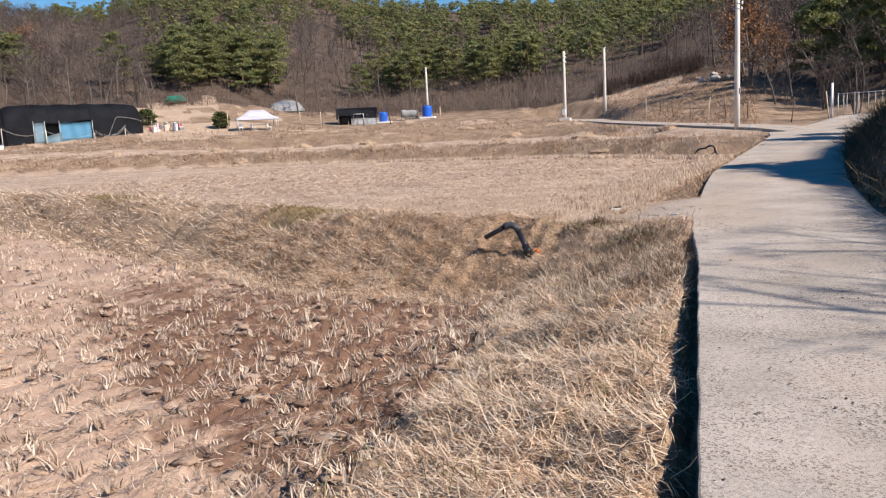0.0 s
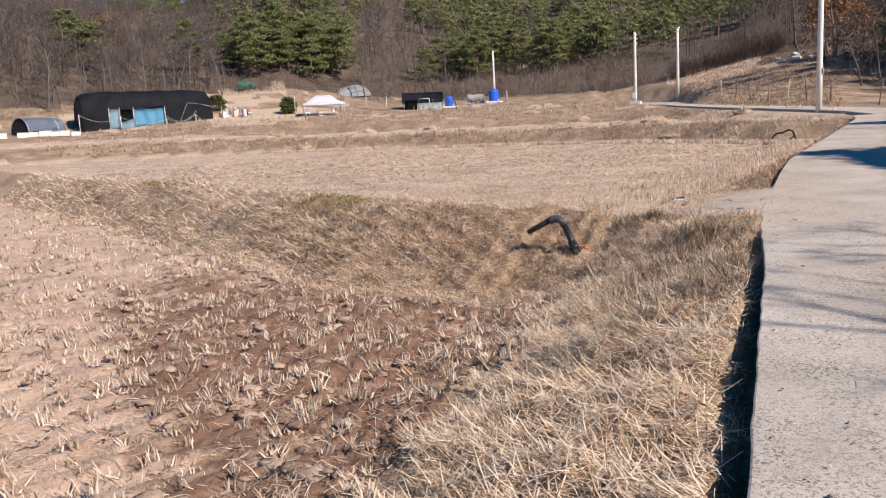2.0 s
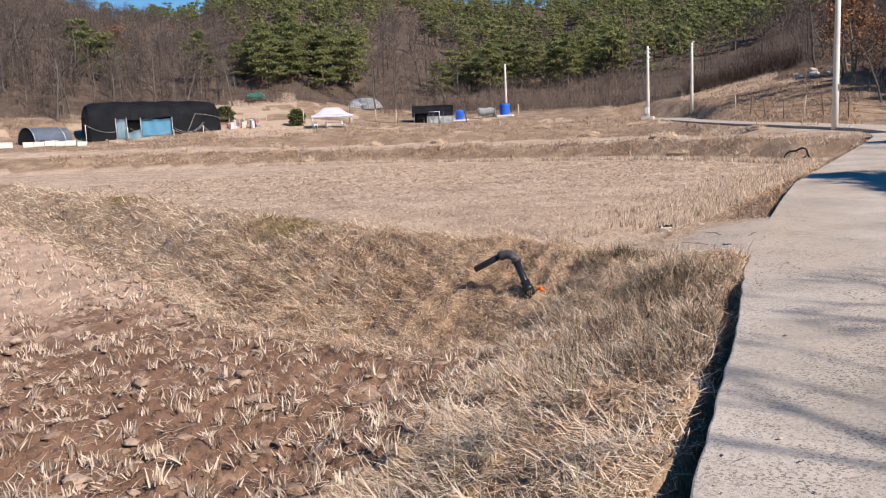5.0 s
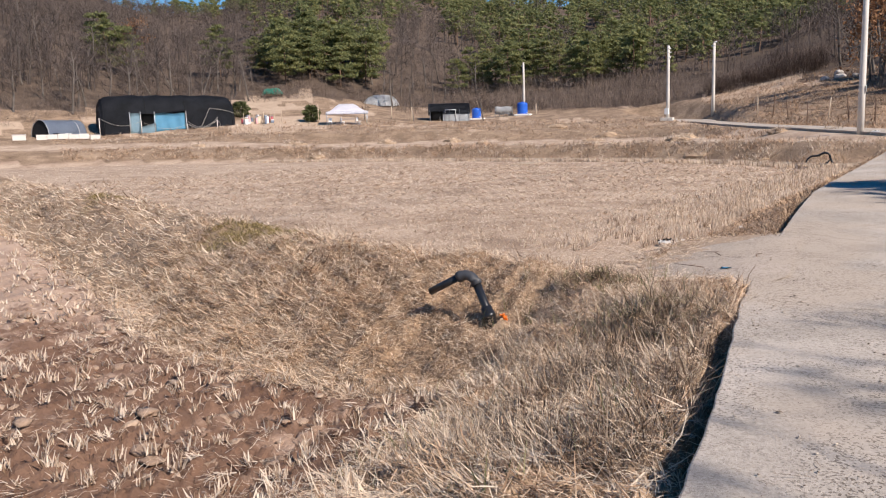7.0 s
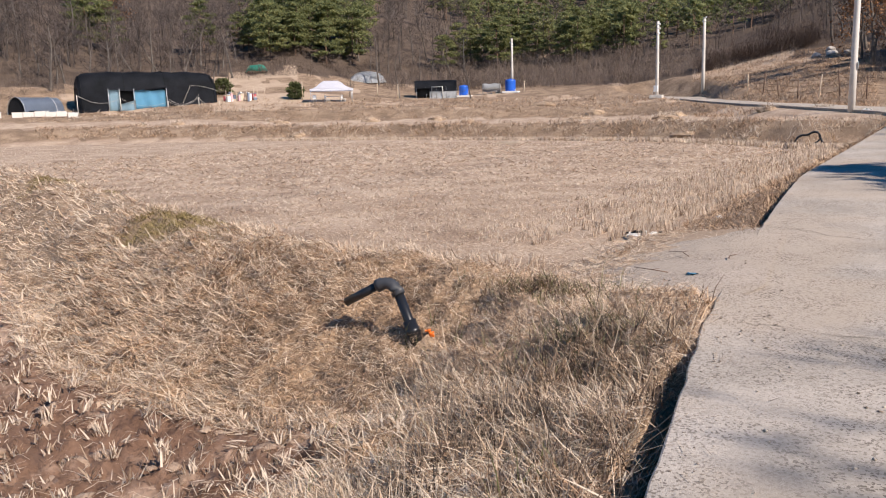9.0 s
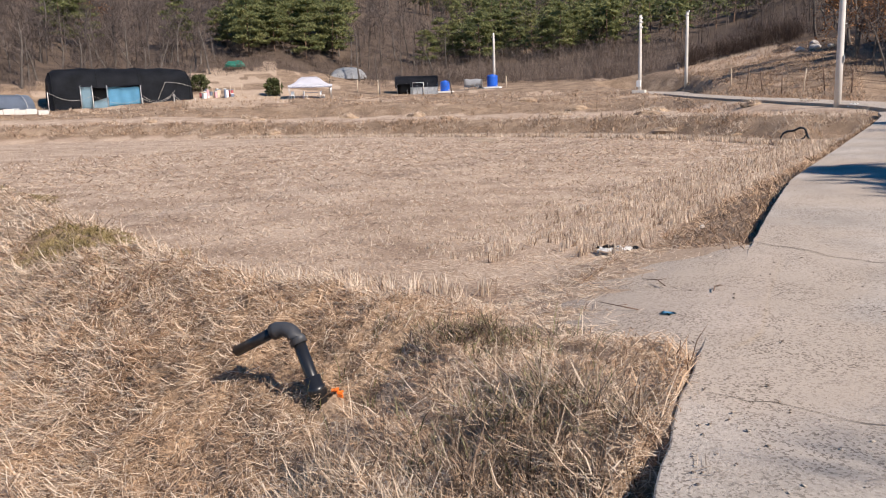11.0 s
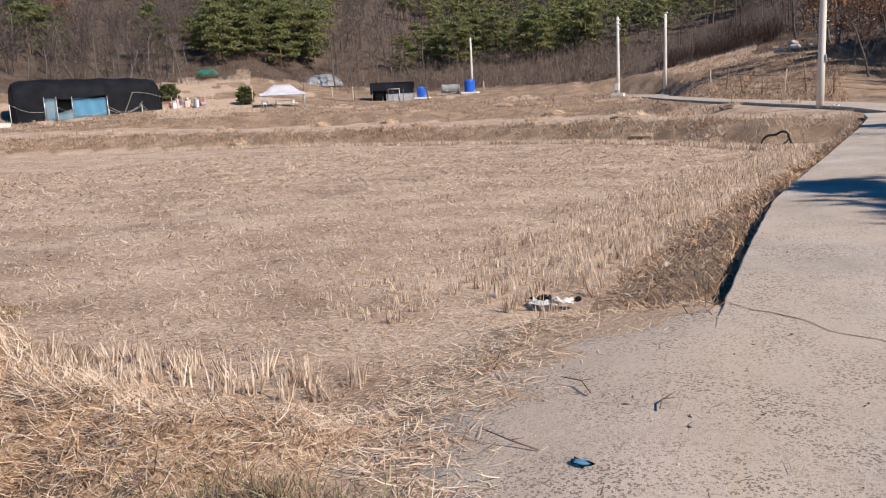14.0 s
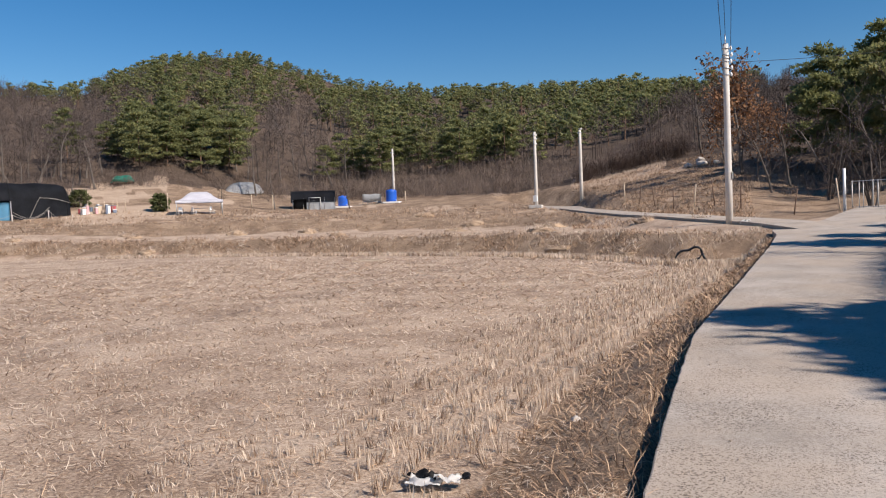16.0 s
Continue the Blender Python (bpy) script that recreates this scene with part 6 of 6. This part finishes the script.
def canopy_tent():
    root = thing("canopy_tent", "white folding canopy tent with a peaked roof", "tent")
    x, y = TENT
    turn = math.atan2(4.15, 4.36)
    root.location = (x, y, ground_z(x, y))
    root.rotation_euler = (0, 0, turn)
    L, W, e, t = 2.6, 1.35, 1.62, 2.6
    for sx in (-1, 1):
        for sy in (-1, 1):
            tube_part("leg", [(sx * (L - 0.1), sy * (W - 0.1), -0.1), (sx * (L - 0.1), sy * (W - 0.1), e)], 0.035, STEEL, root, "", 8)
    grid = []
    for j in range(9):
        v = -1 + 2 * j / 8
        row = []
        for i in range(13):
            w = -1 + 2 * i / 12
            d = max(max(0.0, (abs(w) - 0.42) / 0.58), abs(v))
            sag = 0.10 * math.sin(math.pi * d)
            row.append((w * L, v * W, e + (t - e) * (0.55 * (1 - d) + 0.45 * (1 - d) ** 2) - sag))
        grid.append(row)
    sheet("canopy", grid, 0.02, CANVAS, root, "white canopy cloth")
    for sy in (-1, 1):
        sheet("valance", [[(w, sy * W * 1.01, e - 0.26 * k) for w in np.linspace(-L, L, 13)] for k in range(2)], 0.015, CANVAS, root)
    for sx in (-1, 1):
        sheet("valance", [[(sx * L * 1.005, w, e - 0.26 * k) for w in np.linspace(-W, W, 7)] for k in range(2)], 0.015, CANVAS, root)
    tb = thing("folding_table", "pale folding table under the canopy tent", "table")
    tb.location, tb.rotation_euler = (x + 0.3, y - 0.2, ground_z(x, y)), (0, 0, turn)
    box_part("tabletop", (0, 0, 0.72), (1.8, 0.6, 0.05), SILVER, tb, "", 0, 0.01)
    for sx in (-0.95, 0.95):
        for sy in (-0.28, 0.28):
            tube_part("leg", [(sx, sy, 0), (sx, sy, 0.7)], 0.02, STEEL, tb, "", 6)
    for k, dx in enumerate((-1.9, 1.6, -0.4)):
        ch = thing("plastic_chair", "white plastic chair under the canopy tent", "chair", "chairs under the tent")
        ch.location, ch.rotation_euler = (x + dx * math.cos(turn) + 0.4, y + dx * math.sin(turn) - 0.7, ground_z(x, y)), (0, 0, turn + k)
        box_part("seat", (0, 0, 0.43), (0.45, 0.45, 0.04), WHITE, ch, "", 0, 0.015)
        box_part("backrest", (0, 0.22, 0.68), (0.44, 0.04, 0.45), WHITE, ch, "", 0, 0.015)
        for sx in (-0.18, 0.18):
            for sy in (-0.18, 0.18):
                tube_part("leg", [(sx, sy, 0), (sx, sy, 0.42)], 0.02, WHITE, ch, "", 6)


def black_roof_greenhouse():
    root = thing("film_greenhouse", "small greenhouse of grey film under a black net roof", "greenhouse")
    a = Vector((-60.0, 90.2, 0))
    u = Vector((4.3, 3.05, 0)).normalized()
    n = Vector((u.y, -u.x, 0))
    root.location = (a.x, a.y, ground_z(-57.8, 91.8) - 0.05)
    ln, w = 5.4, 3.2
    def arch(s, g=1.0, lo=0, hi=12):
        return [u * s - n * (w / 2) + n * (w / 2 * math.copysign(abs(math.cos(math.pi * k / 12)) ** 0.75, math.cos(math.pi * k / 12)) * g) + Vector((0, 0, 2.35 * math.sin(math.pi * k / 12) ** 0.7 * g)) for k in range(lo, hi + 1)]
    sheet("film_cover", [arch(s) for s in np.linspace(0.2, ln, 9)], 0.015, GREY_FILM, root, "greyish film")
    sheet("roof_net", [arch(s - 0.35 + 0.08 * k, 1.03, 1, 11) for k, s in enumerate(np.linspace(0.3, ln - 0.2, 9))], 0.015, NET, root, "black net roof")
    for s in (0.2, ln):
        bm = bmesh.new()
        bm.faces.new([bm.verts.new(p) for p in arch(s + (0.01 if s < 1 else -0.01), 0.98)])
        part("end_wall", bm, NET_DARK if s < 1 else GREY_FILM, root)
    # The bay is not cut open: a black sheet paints its inner shade.
    sheet("bay_shade_sheet", [[u * s + n * 0.02 + Vector((0, 0, z)) for s in np.linspace(0.25, 1.9, 4)] for z in (0.0, 0.7, 1.35)], 0.015, NET_DARK, root, "black sheet painted as the shade inside the open bay")
    for s in np.linspace(0.2, ln, 5):
        tube_part("hoop", arch(s, 1.015), 0.03, STEEL, root, "", 6)
    tube_part("door_frame", [u * 2.2 + n * 0.08, u * 2.2 + n * 0.08 + Vector((0, 0, 1.5)), u * 3.6 + n * 0.08 + Vector((0, 0, 1.5)), u * 3.6 + n * 0.08], 0.05, WHITE, root, "white frame", 6)


def blue_tank(x, y, r, h, label):
    root = thing("water_tank", label, "water tank", "blue water tanks")
    root.location = (x, y, ground_z(x, y))
    box_part("base_slab", (0.1, 0, 0.06), (r * 3.0, r * 2.6, 0.22), WHITE, root, "pale base slab", 0.3, 0.02)
    pts, rad = [], []
    for k in range(9):
        pts.append((0, 0, 0.17 + h * k / 8))
        rad.append(r * (1.0 if k % 2 else 0.965))
    part("tank_body", bm_tube(bmesh.new(), pts + [(0, 0, 0.2 + h * 1.06)], rad + [r * 0.7], 20), BLUE, root, "ribbed blue plastic")
    tube_part("lid", [(0, 0, 0.2 + h * 1.05), (0, 0, 0.2 + h * 1.12)], [r * 0.34, r * 0.3], BLUE, root, "", 14)
    tube_part("outlet_pipe", [(r * 0.9, -r * 0.3, 0.35), (r * 1.3, -r * 0.5, 0.35), (r * 1.3, -r * 0.5, 0.0)], 0.04, GREY_FILM, root, "", 8)


def film_cage(x, y, w):
    root = thing("film_covered_rack", "low rack covered with whitish film", "rack")
    root.location, root.rotation_euler = (x, y, ground_z(x, y)), (0, 0, 0.55)
    for k in range(5):
        s = -w / 2 + w * k / 4
        tube_part("hoop", [(s, -0.6, 0), (s, -0.58, 1.0), (s, -0.3, 1.3), (s, 0.3, 1.3), (s, 0.58, 1.0), (s, 0.6, 0)], 0.03, STEEL, root, "", 6)
    sheet("film", [[(s, yy, zz + 0.05 * math.sin(5 * s + yy)) for s in np.linspace(-w / 2, w / 2, 9)] for yy, zz in ((-0.63, 0.45), (-0.62, 1.0), (-0.32, 1.34), (0.32, 1.34), (0.62, 1.0), (0.62, 0.3))], 0.012, GREY_FILM, root, "whitish film")


def dome_house():
    root = thing("film_dome", "low weathered film tunnel at the foot of the hill", "greenhouse")
    a = Vector((-82.8, 103.8, 0))
    u = Vector((4.5, 3.8, 0)).normalized()
    n = Vector((u.y, -u.x, 0))
    root.location = (a.x, a.y, ground_z(-80.5, 105.7) - 0.2)
    ln = 5.9
    def arch(s):
        e = max(0.03, 1 - abs(2 * s / ln - 1) ** 2.6)
        return [u * s + n * (2.0 * math.cos(math.pi * k / 12)) + Vector((0, 0, 1.9 * e ** 0.5 * math.sin(math.pi * k / 12) ** 0.8)) for k in range(13)]
    sheet("film_cover", [arch(s) for s in np.linspace(0, ln, 13)], 0.015, GREY_FILM, root, "dusty film")
    for s in (0.9, 2.3, 3.6, 5.0):
        tube_part("hoop", [p * 1.01 for p in arch(s)], 0.035, STEEL, root, "", 6)


def yard_clutter():
    """Odds and ends beside the black house, each a thing of its own."""
    rng = random.Random(3)
    cols = [(RED, "faded red"), (PINK, "faded pink"), (WHITE, "white"), (BOARD, "weathered tan"), (SILVER, "grey-blue"), (GREEN_TARP, "green")]
    for k in range(22):
        m, word = cols[(2, 3, 4, 1, 2, 4, 3, 0, 4, 3, 2)[k % 11]]
        s = rng.uniform(0, 2.9)
        x, y = -75.2 + s * 0.5 + rng.uniform(-0.8, 0.8), 72.0 + s * 0.86 + rng.uniform(-0.8, 0.8)
        w, d, h = rng.uniform(0.2, 0.5), rng.uniform(0.2, 0.45), rng.uniform(0.15, 1.0) ** 1.3 + 0.1
        box = thing("storage_box", word + " plastic box among the yard clutter", "box", "clutter beside the black house")
        box.location, box.rotation_euler = (x, y, ground_z(x, y) - 0.02), (0, 0, rng.uniform(0, 3))
        box_part("box_body", (0, 0, h / 2), (w, d, h), m, box, "", 0, 0.04)
        box_part("lid", (0, 0, h + 0.03), (w + 0.06, d + 0.06, 0.07), cols[(3, 4, 2)[k % 3]][0], box, "", 0, 0.02)
    for k in range(7):
        x, y = -75.4 + 0.45 * k + rng.uniform(-0.3, 0.3), 71.8 + 0.7 * k
        p = thing("stake", "thin pale stake leaning in the clutter", "stake", "stakes in the yard")
        p.location = (x, y, ground_z(x, y))
        tube_part("shaft", [(0, 0, -0.2), (rng.uniform(-0.3, 0.3), rng.uniform(-0.2, 0.2), rng.uniform(1.2, 2.0))], 0.03, BOARD, p, "", 6)
        tube_part("tip", [(0, 0, -0.2), (0, 0, 0.1)], 0.034, RUST, p, "", 6)
    for x, y, h in ((-69.2, 78.9, 2.2), (-50.0, 101.5, 1.5), (-66.4, 90.4, 1.6), (-61.5, 88.5, 1.9)):
        p = thing("yard_post", "weathered wooden post standing in the yard", "post", "posts in the yard")
        p.location = (x, y, ground_z(x, y))
        tube_part("shaft", [(0, 0, -0.3), (0.02, 0, h)], [0.08, 0.06], BOARD, p, "", 8)
        tube_part("wire_band", [(0, 0, h * 0.8), (0, 0, h * 0.8 + 0.05)], 0.085, RUST, p, "", 8)
    g = thing("green_tarp", "green tarp draped over a heap on the slope", "tarp")
    g.location, g.rotation_euler = (-92.4, 93.3, ground_z(-92.4, 93.3)), (0, 0, 0.8)
    sheet("cloth", [[(x, y, 1.15 * (1 - (x / 1.75) ** 4) * (1 - (y / 1.5) ** 4) + 0.08 * math.sin(3 * x + 2 * y)) for x in np.linspace(-1.7, 1.7, 13)] for y in np.linspace(-1.45, 1.45, 9)], 0.02, GREEN_TARP, g)
    box_part("heap", (0, 0, 0.35), (2.6, 2.2, 0.8), BOARD, g, "", 0, 0.1)


def round_bush(x, y, r, h, label):
    root = thing("evergreen_bush", label, "bush", "clipped evergreens")
    root.location = (x, y, ground_z(x, y))
    tube_part("stem", [(0, 0, -0.1), (0, 0, h * 0.5)], 0.07, BARK, root, "", 6)
    n = 1500
    d = RNG.normal(0, 1, (n, 3))
    d /= np.linalg.norm(d, axis=1)[:, None]
    layer = 1 + 0.18 * np.sin(d[:, 2:3] * 9)
    p = d * np.array([r, r, h * 0.5]) * layer * RNG.uniform(0.7, 1.05, (n, 1)) + np.array([0, 0, h * 0.55])
    soup = Soup()
    a = np.cross(d, RNG.normal(0, 1, (n, 3)))
    a /= np.linalg.norm(a, axis=1)[:, None]
    s = RNG.uniform(0.08, 0.2, (n, 1))
    v = np.stack((p - a * s, p + a * s, p + (d + RNG.normal(0, 0.4, (n, 3))) * s * 1.6), 1).reshape(-1, 3)
    soup.add(v, np.arange(len(v)).reshape(-1, 3))
    part("crown", soup.mesh("crown", HEDGE), HEDGE, root)


def wire_fence():
    root = thing("wire_fence", "sagging wire fence on rusty posts along the slope", "fence")
    line = resample([(-15.8, 79), (-10, 69.5), (-4.6, 61.5), (-1.6, 59.5), (0.8, 58.2)], 3.1)
    tops = []
    for k, (x, y) in enumerate(line):
        z = ground_z(x, y)
        lean = 0.25 * math.sin(k * 2.1)
        h = 1.6 + 0.25 * math.sin(k * 1.7)
        tube_part("post", [(x, y, z - 0.3), (x + lean, y, z + h)], 0.04, RUST if k % 4 else BOARD, root, "", 8)
        tops.append((x + lean * 0.9, y, z))
    for h in (0.45, 0.9, 1.35):
        for a, b in zip(tops, tops[1:]):
            mid = ((a[0] + b[0]) / 2, (a[1] + b[1]) / 2, (a[2] + b[2]) / 2 + h - 0.05)
            tube_part("wire", [(a[0], a[1], a[2] + h), mid, (b[0], b[1], b[2] + h)], 0.012, RUST, root, "", 4)


def white_gate():
    root = thing("steel_gate", "white-painted steel gate closing the lane", "gate")
    a, b = Vector((0.96, 56.5, 0)), Vector((4.2, 55.2, 0))
    z = float(road_z(56))
    root.location = (0, 0, z)
    u = (b - a).normalized()
    ln = (b - a).length
    tube_part("gate_post", [a + Vector((0, 0, -0.4)), a + Vector((0, 0, 2.15))], 0.075, WHITE, root, "thick white post", 12)
    tube_part("gate_post", [b + Vector((0, 0, -0.4)), b + Vector((0, 0, 1.9))], 0.06, RUST, root, "", 12)
    for h in (0.12, 1.45):
        tube_part("rail", [a + u * 0.35 + Vector((0, 0, h)), b - u * 0.1 + Vector((0, 0, h))], 0.018, STEEL, root, "", 8)
    for k, s in enumerate((0.38, 0.72, 0.92, 1.38, 1.62, 2.2, 2.6, 3.0)):
        tube_part("bar", [a + u * s + Vector((0, 0, 0.08)), a + u * s + Vector((0, 0, 1.48))], 0.032 if k in (0, 3, 4) else 0.022, POLE, root, "", 8)
    box_part("latch", a + u * 0.2 + Vector((0, 0, 0.8)), (0.2, 0.05, 0.08), RUST, root, "rusty latch")


def slope_terrace():
    """Pale stones on the cleared slope."""
    for x, y, s in ((-13.6, 99.0, 0.55), (-12.2, 99.8, 0.6), (-12.9, 103.5, 0.5), (-10.8, 100.5, 0.4)):
        boulder(x, y, s, "pale boulder on the terraced slope", "boulders on the slope")


def boulder(x, y, s, label, group=""):
    bm = bmesh.new()
    bmesh.ops.create_icosphere(bm, subdivisions=3, radius=1)
    for v in bm.verts:
        v.co *= 1 + 0.28 * noise.noise(v.co * 1.3 + Vector((x, y, 0))) + 0.07 * noise.noise(v.co * 5)
        v.co.z *= 0.62
    me = bpy.data.meshes.new("boulder")
    bmesh.ops.scale(bm, vec=(s, s * 0.8, s), verts=bm.verts)
    bm.to_mesh(me)
    bm.free()
    me.materials.append(STONE)
    ob = tagged(new("boulder", me), label, "stone", group)
    ob.matrix_basis = pose(x, y, ground_z(x, y) + 0.25 * s, 0, 0, x * 57)
    return ob


def earth_lumps():
    """Pale slumped lumps of earth and straw on the terrace banks."""
    spots = ((-24, 62, 0.9), (-14.0, 52, 0.8), (-11.5, 47.5, 0.7), (-9, 55, 0.6), (-18, 66, 0.9), (-40, 66, 0.9), (-33, 60, 0.7), (-48, 66, 1.0), (-55, 60, 0.9),
             (-52, 58, 0.8), (-7.5, 44.0, 0.55), (-28, 74, 1.0), (-36, 80, 0.9), (-5.6, 52.5, 0.5), (-44, 52.0, 0.7), (-61, 53.5, 0.8), (-63.5, 51.5, 0.7))
    for k, (x, y, s) in enumerate(spots):
        root = thing("earth_heap", "pale slumped heap of earth and straw on the bank", "earth heap", "heaps on the terrace banks")
        root.location = (x, y, ground_z(x, y) - 0.08)
        bm = bmesh.new()
        bmesh.ops.create_icosphere(bm, subdivisions=3, radius=1)
        for v in bm.verts:
            v.co *= 1 + 0.35 * noise.noise(v.co * 1.6 + Vector((x, y, k))) + 0.12 * noise.noise(v.co * 5 + Vector((k, 0, 0)))
        bmesh.ops.scale(bm, vec=(s * 1.1, s * 0.7, s * 0.42), verts=bm.verts)
        part("mound", bm, EARTH, root)
        soup = Soup()
        n = 90
        px, py = RNG.normal(0, s * 0.6, n), RNG.normal(0, s * 0.4, n)
        pz = land(px + x, py + y)[0] - root.location.z + 0.3 * s * np.exp(-(px ** 2 + py ** 2) / s ** 2)
        soup.add(*blades(np.stack((px, py, pz), -1), RNG.uniform(0, 6.3, n), RNG.uniform(0.2, 0.5, n), RNG.uniform(0.5, 1.4, n), 0.03, 0.3))
        tagged(part("straw_cover", soup.mesh("straw_cover", STRAW), STRAW, root), kind="stuff")


def bare_mound():
    """A heap of pale bare earth among the brush at the hill's foot."""
    root = thing("earth_mound", "pale bare earth mound among the brush", "earth heap")
    x, y = at_bearing(-28.0, 141)
    root.location = (x, y, ground_z(x, y) - 0.3)
    bm = bmesh.new()
    bmesh.ops.create_icosphere(bm, subdivisions=4, radius=1)
    for v in bm.verts:
        v.co *= 1 + 0.25 * noise.noise(v.co * 1.4) + 0.07 * noise.noise(v.co * 5)
    bmesh.ops.scale(bm, vec=(4.6, 3.0, 1.9), verts=bm.verts)
    for f in bm.faces:
        f.smooth = True
    part("mound", bm, EARTH, root)


def hose_loop():
    root = thing("hose_loop", "stiff black hose loop lying on the far bank", "hose")
    x, y = -4.35, 40.3
    root.location = (x, y, ground_z(x, y))
    pts = []
    for k in range(25):
        a = 2 * math.pi * k / 24 * 0.97
        pts.append((0.40 * math.cos(a) + 0.06 * math.cos(3 * a), 0.12 * math.sin(a), 0.32 + 0.28 * math.sin(a + 0.35) + 0.07 * math.sin(3 * a)))
    tube_part("hose", pts, 0.045, BLACK_PE, root, "", 8)
    tube_part("hose_end", [pts[0], (0.62, 0.05, 0.05)], 0.045, BLACK_PE, root, "", 8)


def lost_rag():
    """A crumpled black and white cloth at the paddy's edge."""
    root = thing("crumpled_rag", "crumpled black and white cloth lying on straw", "rag")
    x, y = -2.24, 15.5
    root.location, root.rotation_euler, root.scale = (x, y, ground_z(x, y) + 0.02), (0, 0, 0.25), (0.66, 0.9, 1.3)
    def fold(x0, x1, y0, y1, seed, h):
        return [[(xx + 0.02 * math.sin(9 * yy + seed), yy, max(0.0, h * (0.5 + 0.5 * noise.noise(Vector((xx * 7, yy * 9, seed))) + 0.25 * noise.noise(Vector((xx * 19, yy * 21, seed)))))) for xx in np.linspace(x0, x1, 16)] for yy in np.linspace(y0, y1, 12)]
    sheet("white_cloth", fold(-0.28, 0.12, -0.14, 0.08, 1.0, 0.07), 0.006, WHITE, root, "dirty white cloth")
    sheet("white_cloth", fold(0.05, 0.34, -0.08, 0.06, 5.0, 0.10), 0.006, WHITE, root, "dirty white cloth")
    sheet("black_cloth", fold(-0.33, -0.08, 0.06, 0.15, 2.0, 0.08), 0.006, BLACK, root, "black cloth")
    sheet("black_cloth", fold(0.2, 0.40, 0.0, 0.09, 8.0, 0.08), 0.006, BLACK, root, "black cloth")
    sheet("black_cloth", fold(-0.07, 0.06, -0.0, 0.09, 11.0, 0.10), 0.006, BLACK, root, "black cloth")


def small_litter():
    b = thing("loose_board", "pale board lying on the terrace bank", "board")
    b.location = (-19.4, 42.4, ground_z(-19.4, 42.4) + 0.12)
    box_part("plank", (0, 0, 0), (1.5, 0.2, 0.05), BOARD, b, "", 0.35, 0.008)
    box_part("plank", (-0.1, 0.3, 0.05), (1.2, 0.16, 0.05), BOARD, b, "", 0.15, 0.008)
    s = thing("blue_scrap", "torn scrap of blue plastic on the ramp", "plastic scrap")
    s.location = (-0.56, 11.95, ramp_z(-0.56, 11.95))
    sheet("film", [[(0.022 * i * (1 + 0.2 * j), 0.017 * j - 0.01 * i, 0.006 + 0.014 * abs(math.sin(2.1 * i + 1.3 * j))) for i in range(4)] for j in range(4)], -0.002, BLUE_TARP, s)
    for k, (x, y, pts) in enumerate(((-0.376, 12.6, [(0, 0, 0.012), (-0.02, 0.10, 0.02), (0.0, 0.22, 0.014)]), (-0.78, 12.75, [(0, 0, 0.014), (-0.10, 0.12, 0.03), (-0.24, 0.17, 0.016)]), (-0.75, 12.05, [(0, 0, 0.01), (-0.16, 0.03, 0.015), (-0.34, 0.1, 0.01)]))):
        t = thing("twig", "thin dark twig lying on the dusty ramp", "twig", "twigs on the ramp")
        t.location = (x, y, ramp_z(x, y))
        tube_part("stem", pts, [0.0045, 0.004, 0.002], RUST, t, "", 6)
        p = Vector(pts[1])
        tube_part("side_shoot", [p, p + Vector((0.06, 0.03, 0.01))], [0.003, 0.002], RUST, t, "", 5)
    boulder(-1.72, 17.35, 0.05, "pale stone lying among the verge weeds")
    w = thing("white_sack", "white plastic sack dropped beside the utility pole", "sack")
    w.location = (-3.1, 48.3, ground_z(-3.1, 48.3))
    sheet("sack_body", [[(0.28 * math.cos(a) * math.cos(b), 0.2 * math.sin(a) * math.cos(b), 0.03 + 0.17 * math.sin(b) + 0.05 * math.sin(4 * a)) for a in np.linspace(0, 6.28, 14)] for b in np.linspace(0, 1.4, 6)], 0.01, WHITE, w)


def ramp_z(x, y):
    reach = float(side(ROAD_LEFT, np.array([x]), np.array([y]))[0]) + 0.3
    return float(road_z(y)) + 0.016 - 0.23 * (max(0.0, reach) / 1.65) ** 1.8


PIPE = ((-2.13, 10.43, -0.78), (-2.30, 10.50, -0.36), (-2.54, 10.47, 0.06), (-2.97, 10.37, -0.17))
build_poles()
irrigation_pipe()
black_house()
small_tunnel()
canopy_tent()
black_roof_greenhouse()
blue_tank(-55.9, 95.6, 0.62, 1.2, "blue plastic water tank beside the film greenhouse")
blue_tank(-51.6, 100.6, 0.72, 1.45, "large blue plastic water tank below the utility pole")
film_cage(-53.8, 99.3, 2.4)
dome_house()
yard_clutter()
round_bush(-70.1, 78.6, 0.85, 1.7, "tall clipped evergreen bush near the tent")
round_bush(-80.5, 76.0, 1.1, 1.7, "dull evergreen bush behind the black house")
wire_fence()
white_gate()
slope_terrace()
earth_lumps()
bare_mound()
hose_loop()
lost_rag()
small_litter()
